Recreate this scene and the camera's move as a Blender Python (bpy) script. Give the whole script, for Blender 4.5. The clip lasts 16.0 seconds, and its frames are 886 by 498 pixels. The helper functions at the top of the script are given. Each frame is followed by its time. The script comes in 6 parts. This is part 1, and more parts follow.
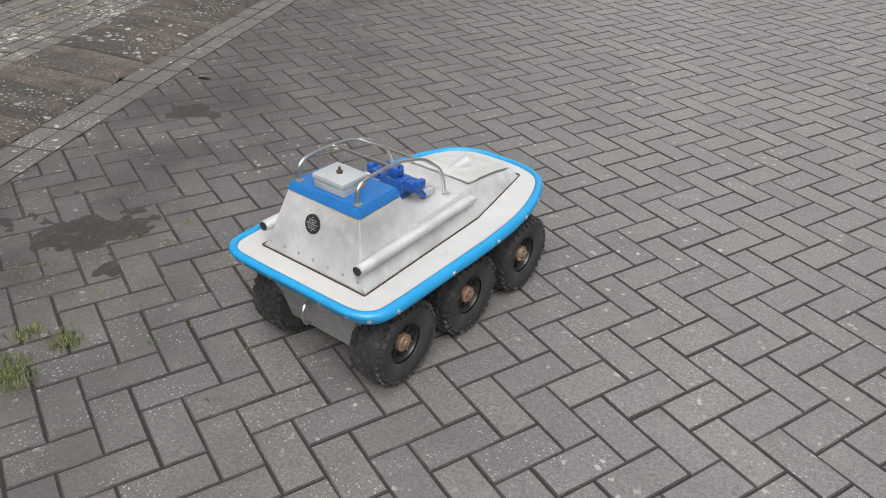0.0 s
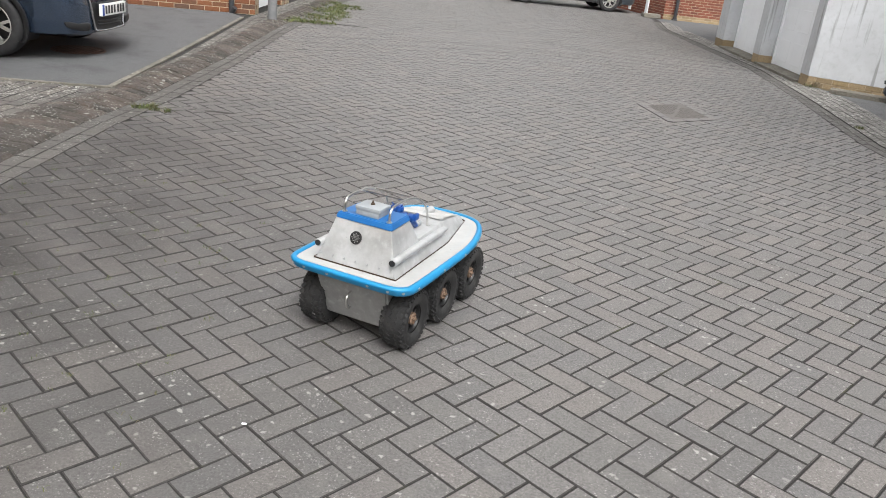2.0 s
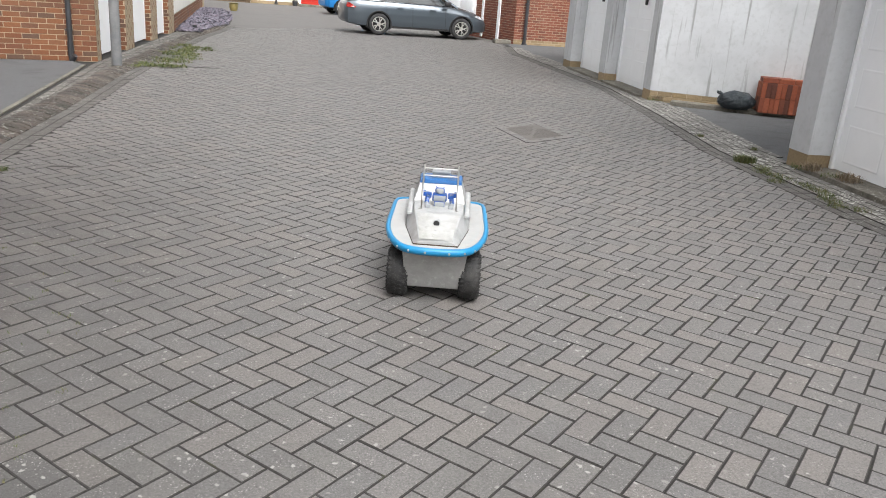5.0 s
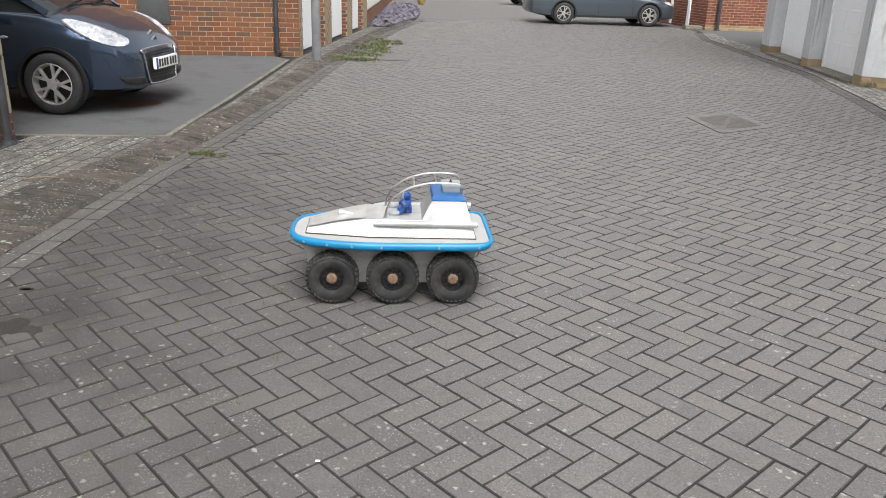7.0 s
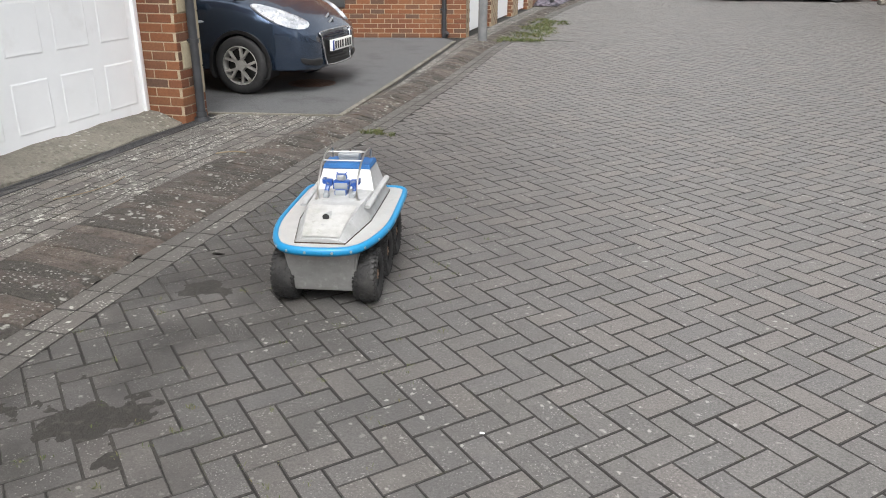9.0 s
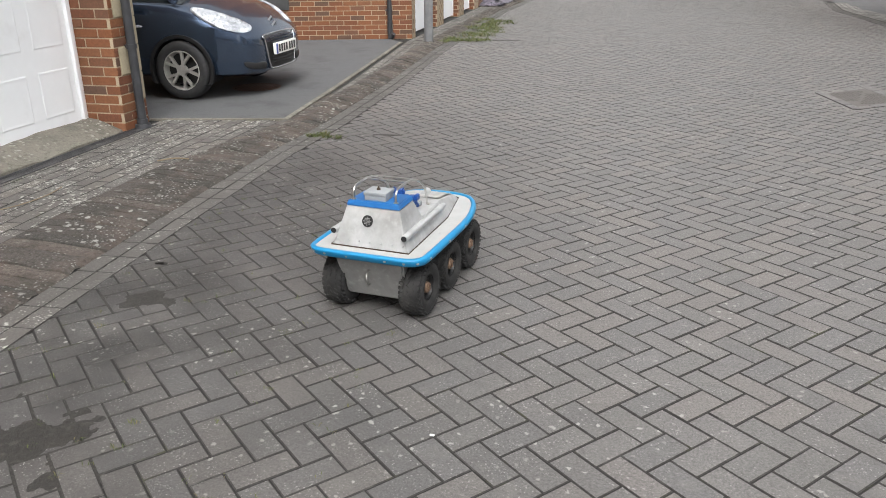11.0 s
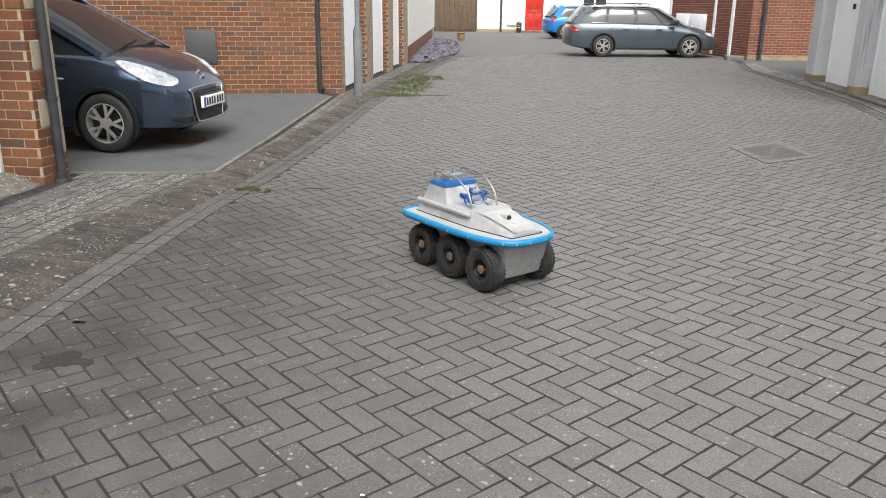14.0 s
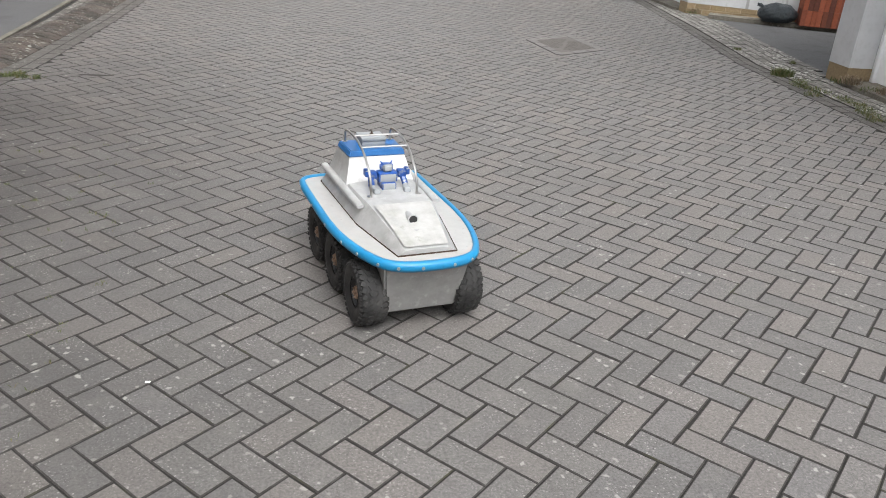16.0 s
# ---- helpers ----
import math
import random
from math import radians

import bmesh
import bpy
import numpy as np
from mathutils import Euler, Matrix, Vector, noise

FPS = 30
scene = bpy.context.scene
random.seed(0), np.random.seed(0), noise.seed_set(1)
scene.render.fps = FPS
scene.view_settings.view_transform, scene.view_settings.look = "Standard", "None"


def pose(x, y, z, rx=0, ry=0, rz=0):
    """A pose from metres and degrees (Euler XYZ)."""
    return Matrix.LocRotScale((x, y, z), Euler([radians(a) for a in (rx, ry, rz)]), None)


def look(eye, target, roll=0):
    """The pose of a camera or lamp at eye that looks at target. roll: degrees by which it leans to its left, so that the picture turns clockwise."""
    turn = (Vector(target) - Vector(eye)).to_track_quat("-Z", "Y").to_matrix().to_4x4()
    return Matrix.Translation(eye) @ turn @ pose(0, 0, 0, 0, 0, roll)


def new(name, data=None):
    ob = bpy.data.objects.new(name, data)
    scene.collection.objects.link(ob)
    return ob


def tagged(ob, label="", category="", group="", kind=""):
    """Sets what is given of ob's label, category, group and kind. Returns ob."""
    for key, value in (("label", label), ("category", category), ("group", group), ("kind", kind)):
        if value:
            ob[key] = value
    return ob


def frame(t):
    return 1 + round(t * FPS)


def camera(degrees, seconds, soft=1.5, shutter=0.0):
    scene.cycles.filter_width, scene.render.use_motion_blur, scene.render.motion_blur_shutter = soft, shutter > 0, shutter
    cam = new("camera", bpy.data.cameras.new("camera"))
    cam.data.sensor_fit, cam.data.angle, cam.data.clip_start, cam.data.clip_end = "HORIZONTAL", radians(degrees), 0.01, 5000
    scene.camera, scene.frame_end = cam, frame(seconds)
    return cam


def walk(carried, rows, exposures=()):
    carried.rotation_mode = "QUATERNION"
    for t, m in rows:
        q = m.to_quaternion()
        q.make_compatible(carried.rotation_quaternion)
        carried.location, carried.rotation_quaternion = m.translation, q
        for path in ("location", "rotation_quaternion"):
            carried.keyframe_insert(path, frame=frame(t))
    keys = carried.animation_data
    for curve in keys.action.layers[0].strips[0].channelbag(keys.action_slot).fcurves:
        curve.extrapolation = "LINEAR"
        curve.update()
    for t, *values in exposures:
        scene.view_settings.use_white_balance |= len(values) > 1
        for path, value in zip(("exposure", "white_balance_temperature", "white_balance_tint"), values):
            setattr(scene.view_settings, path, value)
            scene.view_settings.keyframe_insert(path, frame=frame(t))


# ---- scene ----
cam = camera(59.0, 16.0, soft=0.95)
PATH = [
    (0, (0.5887, -2.4615, 1.3717), (0.2585, -0.7514, 0.2917), 2.52),
    (0.5, (0.5972, -2.4572, 1.3748), (0.3421, -0.6895, 0.3513), 3.94),
    (1, (0.6580, -2.4127, 1.4139), (0.5272, -0.5721, 0.5121), 5.33),
    (1.5, (0.7131, -2.3765, 1.4550), (0.6892, -0.5106, 0.6299), 5.96),
    (2, (0.7280, -2.3598, 1.4667), (0.8247, -0.4748, 0.7261), 6.65),
    (2.5, (0.7367, -2.3499, 1.4781), (0.9307, -0.4437, 0.8100), 6.47),
    (3, (0.7472, -2.3292, 1.4731), (1.0154, -0.4201, 0.8442), 6.29),
    (3.5, (0.7564, -2.3166, 1.4734), (1.0888, -0.4370, 0.8640), 6.15),
    (3.7, (0.7624, -2.3149, 1.4728), (1.1238, -0.4216, 0.8578), 6.03),
    (5.8, (0.7706, -2.3347, 1.4762), (1.1497, -0.4729, 0.8300), 3.45),
    (6, (0.7636, -2.3386, 1.4754), (1.1050, -0.4713, 0.8264), 3.09),
    (6.5, (0.7367, -2.3484, 1.4754), (0.9168, -0.4680, 0.8063), 2.48),
    (7, (0.6959, -2.3611, 1.4716), (0.6556, -0.4796, 0.7963), 1.89),
    (7.5, (0.6689, -2.3719, 1.4681), (0.4329, -0.5101, 0.7764), 0.94),
    (8, (0.6400, -2.3953, 1.4723), (0.2326, -0.5603, 0.7646), 0.11),
    (8.2, (0.6399, -2.3963, 1.4724), (0.2021, -0.5756, 0.7586), -0.03),
    (10.3, (0.6615, -2.3768, 1.4614), (0.3047, -0.5507, 0.7310), -0.06),
    (10.5, (0.6720, -2.3727, 1.4602), (0.3295, -0.5482, 0.7343), -0.28),
    (11, (0.6743, -2.3703, 1.4654), (0.3629, -0.5341, 0.7434), -0.43),
    (11.5, (0.6778, -2.3670, 1.4655), (0.4038, -0.5186, 0.7752), -0.07),
    (12, (0.6851, -2.3747, 1.4799), (0.4462, -0.4985, 0.8377), 0.28),
    (12.5, (0.6841, -2.3720, 1.4743), (0.4728, -0.4874, 0.8592), 0.42),
    (13, (0.6784, -2.3703, 1.4738), (0.4874, -0.4784, 0.8609), 0.47),
    (13.5, (0.6792, -2.3656, 1.4745), (0.5095, -0.4679, 0.8771), 0.59),
    (14, (0.6840, -2.3656, 1.4730), (0.5384, -0.4676, 0.8764), 0.63),
    (14.5, (0.6913, -2.3654, 1.4741), (0.6067, -0.4662, 0.8712), 1.01),
    (15, (0.7218, -2.3609, 1.4640), (0.8042, -0.4651, 0.8317), 2.18),
    (15.5, (0.7580, -2.3636, 1.4521), (0.9915, -0.5118, 0.7419), 3.39),
    (16, (0.7786, -2.3921, 1.4120), (1.1060, -0.5953, 0.5909), 4.23),
]
walk(cam, [(t, look(eye, target, roll)) for t, eye, target, roll in PATH], [(0, 0.95), (1, 1.0), (2, 1.1), (3, 1.17), (3.7, 1.17), (5.8, 1.0), (6.5, 0.95), (7.2, 1.0), (8, 1.03), (10.3, 1.0), (16, 1.0)])


# ---- world, sun, exposure ----
world = bpy.data.worlds.new("world")
scene.world = world
world.use_nodes = True
wn = world.node_tree
sky = wn.nodes.new("ShaderNodeTexSky")
sky.sky_type, sky.sun_disc = "NISHITA", False
sky.sun_elevation, sky.sun_rotation = radians(55), radians(169)
sky.air_density, sky.dust_density, sky.ozone_density = 1.0, 6.0, 1.0
hsv = wn.nodes.new("ShaderNodeHueSaturation")
hsv.inputs["Saturation"].default_value = 0.12
wn.links.new(sky.outputs[0], hsv.inputs["Color"])
wn.links.new(hsv.outputs[0], wn.nodes["Background"].inputs[0])
wn.nodes["Background"].inputs[1].default_value = 0.15
sun_data = bpy.data.lights.new("sun", "SUN")
sun_data.energy, sun_data.angle, sun_data.color = 0.9, radians(30), (1.0, 0.985, 0.96)
sun = new("sun", sun_data)
sun.matrix_world = look((3.5, -17.6, 26), (0, 0, 0))

# ---- materials ----


def material(name, base=(0.5, 0.5, 0.5), rough=0.8, metal=0.0, **kw):
    """base: a colour; vary: value change per island or object; grain: (scale, amount); stain: (scale, colour, amount); bump: (scale, strength)."""
    m = bpy.data.materials.new(name)
    k = kw.get("albedo", 0.735)

    def dull(c):
        return tuple(v * k for v in c)

    m.use_nodes = True
    nt = m.node_tree
    n, l = nt.nodes, nt.links
    bsdf = n["Principled BSDF"]
    bsdf.inputs["Roughness"].default_value = rough
    bsdf.inputs["Metallic"].default_value = metal
    if "coat" in kw:
        bsdf.inputs["Coat Weight"].default_value = kw["coat"]
        bsdf.inputs["Coat Roughness"].default_value = 0.08
    if "spec" in kw:
        bsdf.inputs["Specular IOR Level"].default_value = kw["spec"]
    geo = n.new("ShaderNodeNewGeometry")
    coord = n.new("ShaderNodeTexCoord")
    space = geo.outputs["Position"] if kw.get("space", "world") == "world" else coord.outputs["Object"]

    def noise_at(scale, detail=4, rough_=0.6):
        t = n.new("ShaderNodeTexNoise")
        t.inputs["Scale"].default_value, t.inputs["Detail"].default_value, t.inputs["Roughness"].default_value = scale, detail, rough_
        l.new(space, t.inputs["Vector"])
        return t.outputs["Fac"]

    def ramp(fac, lo, hi, a=0.0, b=1.0):
        r = n.new("ShaderNodeMapRange")
        r.inputs[1].default_value, r.inputs[2].default_value, r.inputs[3].default_value, r.inputs[4].default_value = lo, hi, a, b
        l.new(fac, r.inputs[0])
        return r.outputs[0]

    def mix(fac, a, b, mode="MIX"):
        x = n.new("ShaderNodeMix")
        x.data_type, x.blend_type = "RGBA", mode
        for sock, v in ((x.inputs[0], fac), (x.inputs[6], a), (x.inputs[7], b)):
            if isinstance(v, (int, float)):
                sock.default_value = v
            elif isinstance(v, tuple):
                sock.default_value = (*v, 1)
            else:
                l.new(v, sock)
        return x.outputs[2]

    col = n.new("ShaderNodeRGB")
    col.outputs[0].default_value = (*dull(base), 1)
    col = col.outputs[0]
    if "tones" in kw:
        pick = n.new("ShaderNodeValToRGB")
        pick.color_ramp.interpolation = "CONSTANT" if kw.get("hard", True) else "LINEAR"
        tones = [dull(c) for c in kw["tones"]]
        els = pick.color_ramp.elements
        els[0].color = (*tones[0], 1)
        els[1].position, els[1].color = 1 / len(tones), (*tones[1], 1)
        for i, c in enumerate(tones[2:], 2):
            els.new(i / len(tones)).color = (*c, 1)
        if kw.get("pick") == "object":
            info = n.new("ShaderNodeObjectInfo")
            l.new(info.outputs["Random"], pick.inputs[0])
        else:
            l.new(geo.outputs["Random Per Island"], pick.inputs[0])
        col = pick.outputs[0]
    if "grain" in kw:
        s, amt = kw["grain"]
        col = mix(1.0, col, mix(ramp(noise_at(s, 5, 0.7), 0.3, 0.7), (1 - amt,) * 3, (1 + amt,) * 3), "MULTIPLY")
    for s, c, lo, hi, amt in kw.get("stains", ()):
        col = mix(ramp(noise_at(s, 6, 0.62), lo, hi, 0, amt), col, dull(c))
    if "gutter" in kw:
        # darker in uneven blotches towards the road's left side, fading out with y
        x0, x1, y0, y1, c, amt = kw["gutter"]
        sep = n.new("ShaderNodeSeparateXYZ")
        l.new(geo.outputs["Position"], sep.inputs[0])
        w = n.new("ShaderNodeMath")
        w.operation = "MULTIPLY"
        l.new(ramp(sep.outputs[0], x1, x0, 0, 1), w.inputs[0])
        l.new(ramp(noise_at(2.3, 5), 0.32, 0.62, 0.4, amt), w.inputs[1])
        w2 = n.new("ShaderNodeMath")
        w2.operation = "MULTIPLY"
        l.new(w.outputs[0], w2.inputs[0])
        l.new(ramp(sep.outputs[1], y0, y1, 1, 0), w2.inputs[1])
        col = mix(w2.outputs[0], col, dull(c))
    for s, c, size, amt in kw.get("spots", ()):
        v = n.new("ShaderNodeTexVoronoi")
        v.inputs["Scale"].default_value = s
        v.inputs["Randomness"].default_value = 1.0
        # ragged outlines: the cells are bent by a finer noise
        wob = n.new("ShaderNodeTexNoise")
        wob.inputs["Scale"].default_value, wob.inputs["Detail"].default_value = s * 1.6, 4
        l.new(space, wob.inputs["Vector"])
        bend = n.new("ShaderNodeVectorMath")
        bend.operation = "MULTIPLY_ADD"
        bend.inputs[1].default_value = (0.75 / s,) * 3
        l.new(wob.outputs["Color"], bend.inputs[0])
        l.new(space, bend.inputs[2])
        l.new(bend.outputs[0], v.inputs["Vector"])
        w = n.new("ShaderNodeMath")
        w.operation = "MULTIPLY"
        l.new(ramp(v.outputs["Distance"], size, size * 0.6, 0, 1), w.inputs[0])
        l.new(ramp(noise_at(s * 0.07 + 0.4, 3), 0.44, 0.6, 0, amt), w.inputs[1])
        col = mix(w.outputs[0], col, dull(c))
    if "streak" in kw:
        s, c, lo, hi, amt = kw["streak"]
        mp = n.new("ShaderNodeMapping")
        mp.inputs["Scale"].default_value = (s, s, s * 0.05)
        l.new(space, mp.inputs["Vector"])
        t = n.new("ShaderNodeTexNoise")
        t.inputs["Scale"].default_value, t.inputs["Detail"].default_value = 1.0, 5
        l.new(mp.outputs[0], t.inputs["Vector"])
        col = mix(ramp(t.outputs["Fac"], lo, hi, 0, amt), col, dull(c))
    l.new(col, bsdf.inputs["Base Color"])
    if "bump" in kw:
        s, strength, dist = kw["bump"]
        b = n.new("ShaderNodeBump")
        b.inputs["Strength"].default_value, b.inputs["Distance"].default_value = strength, dist
        l.new(noise_at(s, 6, 0.7), b.inputs["Height"])
        l.new(b.outputs[0], bsdf.inputs["Normal"])
    if "rough_vary" in kw:
        s, a, b = kw["rough_vary"]
        l.new(ramp(noise_at(s, 4), 0.3, 0.7, a, b), bsdf.inputs["Roughness"])
    return m


PAVER_TONES = [(0.153, 0.146, 0.142), (0.169, 0.161, 0.155), (0.143, 0.138, 0.135), (0.179, 0.166, 0.157), (0.161, 0.155, 0.153), (0.176, 0.163, 0.155), (0.149, 0.144, 0.142), (0.185, 0.171, 0.160), (0.158, 0.152, 0.146), (0.164, 0.156, 0.152)]
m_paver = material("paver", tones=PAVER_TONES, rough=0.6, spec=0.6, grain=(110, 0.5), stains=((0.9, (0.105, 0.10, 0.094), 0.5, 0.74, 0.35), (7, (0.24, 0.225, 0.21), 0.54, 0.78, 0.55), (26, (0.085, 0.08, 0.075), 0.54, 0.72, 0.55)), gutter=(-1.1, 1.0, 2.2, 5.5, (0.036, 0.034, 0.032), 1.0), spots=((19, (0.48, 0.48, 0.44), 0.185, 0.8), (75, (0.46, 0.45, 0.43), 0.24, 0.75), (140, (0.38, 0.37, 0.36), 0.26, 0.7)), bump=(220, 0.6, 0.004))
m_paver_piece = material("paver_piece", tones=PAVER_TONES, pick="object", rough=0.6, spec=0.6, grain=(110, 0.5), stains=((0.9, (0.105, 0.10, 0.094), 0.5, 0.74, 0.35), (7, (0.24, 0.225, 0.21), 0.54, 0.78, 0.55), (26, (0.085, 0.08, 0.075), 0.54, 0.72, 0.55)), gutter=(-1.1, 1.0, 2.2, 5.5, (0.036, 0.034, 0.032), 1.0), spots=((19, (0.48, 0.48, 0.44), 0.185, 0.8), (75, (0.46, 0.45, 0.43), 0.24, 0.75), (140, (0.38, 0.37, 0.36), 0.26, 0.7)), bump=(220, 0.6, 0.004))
KERB_TONES = [(0.122, 0.112, 0.103), (0.14, 0.128, 0.117), (0.11, 0.102, 0.094), (0.15, 0.133, 0.12), (0.13, 0.122, 0.114)]
m_kerb = material("kerb_paver", tones=KERB_TONES, rough=0.9, grain=(120, 0.25), stains=((2.0, (0.07, 0.064, 0.055), 0.5, 0.7, 0.55), (5, (0.10, 0.11, 0.05), 0.62, 0.8, 0.5)), spots=((13, (0.56, 0.56, 0.51), 0.27, 0.95), (31, (0.54, 0.54, 0.49), 0.36, 0.9), (70, (0.50, 0.50, 0.46), 0.36, 0.9)), bump=(150, 0.6, 0.006))
m_kerb_piece = material("kerb_paver_piece", tones=KERB_TONES, pick="object", rough=0.9, grain=(120, 0.25), stains=((2.0, (0.07, 0.064, 0.055), 0.5, 0.7, 0.55), (5, (0.10, 0.11, 0.05), 0.62, 0.8, 0.5)), spots=((13, (0.56, 0.56, 0.51), 0.27, 0.95), (31, (0.54, 0.54, 0.49), 0.36, 0.9), (70, (0.50, 0.50, 0.46), 0.36, 0.9)), bump=(150, 0.6, 0.006))
m_joint = material("joint_soil", (0.018, 0.0165, 0.015), 0.95, grain=(60, 0.3), stains=((7, (0.06, 0.075, 0.025), 0.58, 0.75, 0.6),), bump=(200, 0.6, 0.004))
# darker than the paver tops; goes on their chamfers and sides
m_arris = material("dark_arris", (0.048, 0.045, 0.042), 0.95, grain=(70, 0.4), stains=((5, (0.085, 0.09, 0.035), 0.58, 0.72, 0.6), (9, (0.13, 0.125, 0.118), 0.52, 0.7, 0.7)), bump=(200, 0.6, 0.004))
m_tarmac = material("tarmac", (0.12, 0.122, 0.126), 0.9, grain=(240, 0.35), stains=((0.8, (0.13, 0.13, 0.13), 0.45, 0.75, 0.6), (3, (0.06, 0.06, 0.062), 0.52, 0.7, 0.6)), bump=(300, 0.7, 0.006))
m_concrete = material("concrete", (0.25, 0.23, 0.19), 0.9, grain=(50, 0.3), stains=((4, (0.10, 0.094, 0.075), 0.45, 0.66, 0.8), (1.3, (0.36, 0.33, 0.28), 0.5, 0.7, 0.5), (22, (0.12, 0.115, 0.09), 0.52, 0.68, 0.7)), spots=((20, (0.55, 0.54, 0.48), 0.3, 0.8),), bump=(60, 0.9, 0.02))
m_soil = material("wet_soil", (0.034, 0.031, 0.027), 0.8, grain=(70, 0.35), stains=((6, (0.055, 0.048, 0.040), 0.5, 0.7, 0.6), (25, (0.10, 0.092, 0.08), 0.55, 0.7, 0.6)), bump=(60, 0.8, 0.02))
BRICK_TONES = [(0.235, 0.088, 0.036), (0.205, 0.075, 0.033), (0.262, 0.105, 0.045), (0.185, 0.068, 0.033), (0.225, 0.094, 0.042), (0.130, 0.072, 0.048), (0.245, 0.090, 0.036), (0.195, 0.082, 0.040), (0.215, 0.080, 0.036), (0.240, 0.100, 0.046), (0.175, 0.080, 0.045)]
m_brick = material("red_brick", tones=BRICK_TONES, rough=0.88, grain=(45, 0.2), stains=((1.4, (0.17, 0.09, 0.07), 0.55, 0.75, 0.4),), bump=(120, 0.5, 0.004))
m_brick_piece = material("red_brick_piece", tones=BRICK_TONES, pick="object", rough=0.88, grain=(45, 0.2), stains=((1.4, (0.17, 0.09, 0.07), 0.55, 0.75, 0.4),), bump=(120, 0.5, 0.004))
m_brick_far = material("orange_brick", tones=[(0.241, 0.076, 0.045), (0.215, 0.067, 0.040), (0.267, 0.090, 0.056), (0.189, 0.065, 0.045), (0.249, 0.082, 0.049)], rough=0.88, grain=(30, 0.15), stains=((0.9, (0.36, 0.2, 0.14), 0.58, 0.8, 0.4),))
m_brick_plain = material("upper_brick", (0.21, 0.095, 0.058), 0.9, grain=(12, 0.25), stains=((1.2, (0.15, 0.08, 0.055), 0.5, 0.7, 0.5),))
m_mortar = material("mortar", (0.50, 0.41, 0.29), 0.95, grain=(90, 0.2), bump=(150, 0.4, 0.003))
m_buff = material("buff_brick", tones=[(0.36, 0.27, 0.15), (0.32, 0.24, 0.14), (0.40, 0.30, 0.18)], rough=0.9, grain=(40, 0.2))
m_render = material("grey_render", albedo=0.86, base=(0.55, 0.565, 0.58), rough=0.85, grain=(3, 0.06), stains=((1.1, (0.66, 0.68, 0.70), 0.45, 0.7, 0.7), (14, (0.42, 0.43, 0.43), 0.5, 0.75, 0.5)), streak=(15, (0.24, 0.24, 0.23), 0.60, 0.70, 0.7), bump=(150, 0.25, 0.004))
m_white_wall = material("white_render", albedo=0.9, base=(0.80, 0.79, 0.74), rough=0.8, grain=(4, 0.05), bump=(80, 0.2, 0.004))
m_white_paint = material("white_paint", albedo=1.0, base=(0.87, 0.89, 0.91), rough=0.45, grain=(2, 0.03), stains=((3, (0.66, 0.66, 0.64), 0.6, 0.8, 0.4),))
m_red_door = material("red_door_paint", (0.62, 0.035, 0.02), 0.35, grain=(3, 0.05))
m_fence = material("fence_wood", (0.17, 0.115, 0.07), 0.85, grain=(8, 0.25), streak=(14, (0.08, 0.055, 0.035), 0.45, 0.7, 0.7))
m_pipe = material("black_plastic", (0.045, 0.047, 0.052), 0.45, grain=(9, 0.2), stains=((4, (0.13, 0.14, 0.15), 0.5, 0.75, 0.5),))
m_post = material("grey_post_paint", (0.20, 0.205, 0.21), 0.6, grain=(10, 0.12), stains=((2.5, (0.27, 0.27, 0.27), 0.5, 0.7, 0.6),), bump=(60, 0.2, 0.003))
m_slate = material("slate_chips", tones=[(0.16, 0.15, 0.19), (0.21, 0.19, 0.24), (0.12, 0.115, 0.15), (0.27, 0.24, 0.29), (0.18, 0.16, 0.2)], rough=0.7, grain=(40, 0.2))
m_leaf = material("grass_blade", tones=[(0.07, 0.10, 0.022), (0.10, 0.125, 0.03), (0.13, 0.145, 0.04), (0.055, 0.08, 0.018), (0.17, 0.145, 0.065)], rough=0.7)
m_iron = material("cast_iron", (0.11, 0.06, 0.045), 0.7, metal=0.2, grain=(50, 0.3), stains=((8, (0.16, 0.08, 0.05), 0.45, 0.7, 0.7),))
m_drain = material("drain_channel", (0.05, 0.05, 0.052), 0.6, grain=(60, 0.3))
m_kerb_dark = material("kerb_slope", pick="object", tones=[(0.10, 0.088, 0.078), (0.13, 0.11, 0.095), (0.075, 0.068, 0.061), (0.15, 0.125, 0.107)], rough=0.95, grain=(60, 0.5), stains=((3.0, (0.05, 0.045, 0.038), 0.42, 0.64, 0.75), (5, (0.16, 0.12, 0.098), 0.52, 0.72, 0.7), (6, (0.085, 0.09, 0.045), 0.62, 0.8, 0.5)), spots=((13, (0.5, 0.5, 0.46), 0.26, 0.9), (45, (0.48, 0.48, 0.44), 0.32, 0.8)), bump=(38, 1.0, 0.03))
# rover
m_ali = material("brushed_aluminium", (0.62, 0.63, 0.63), 0.42, metal=0.42, space="object", grain=(22, 0.08), stains=((6, (0.42, 0.42, 0.41), 0.46, 0.68, 0.8), (20, (0.74, 0.76, 0.76), 0.55, 0.7, 0.6), (34, (0.30, 0.28, 0.24), 0.66, 0.76, 0.6), (75, (0.22, 0.2, 0.17), 0.68, 0.75, 0.6)), rough_vary=(9, 0.28, 0.6), bump=(60, 0.12, 0.002))
m_deck = material("weathered_deck_paint", (0.51, 0.51, 0.50), 0.5, metal=0.15, space="object", grain=(14, 0.07), stains=((5, (0.47, 0.465, 0.45), 0.5, 0.72, 0.7), (18, (0.33, 0.31, 0.28), 0.62, 0.75, 0.55), (60, (0.24, 0.22, 0.19), 0.66, 0.74, 0.6)), bump=(40, 0.1, 0.002))
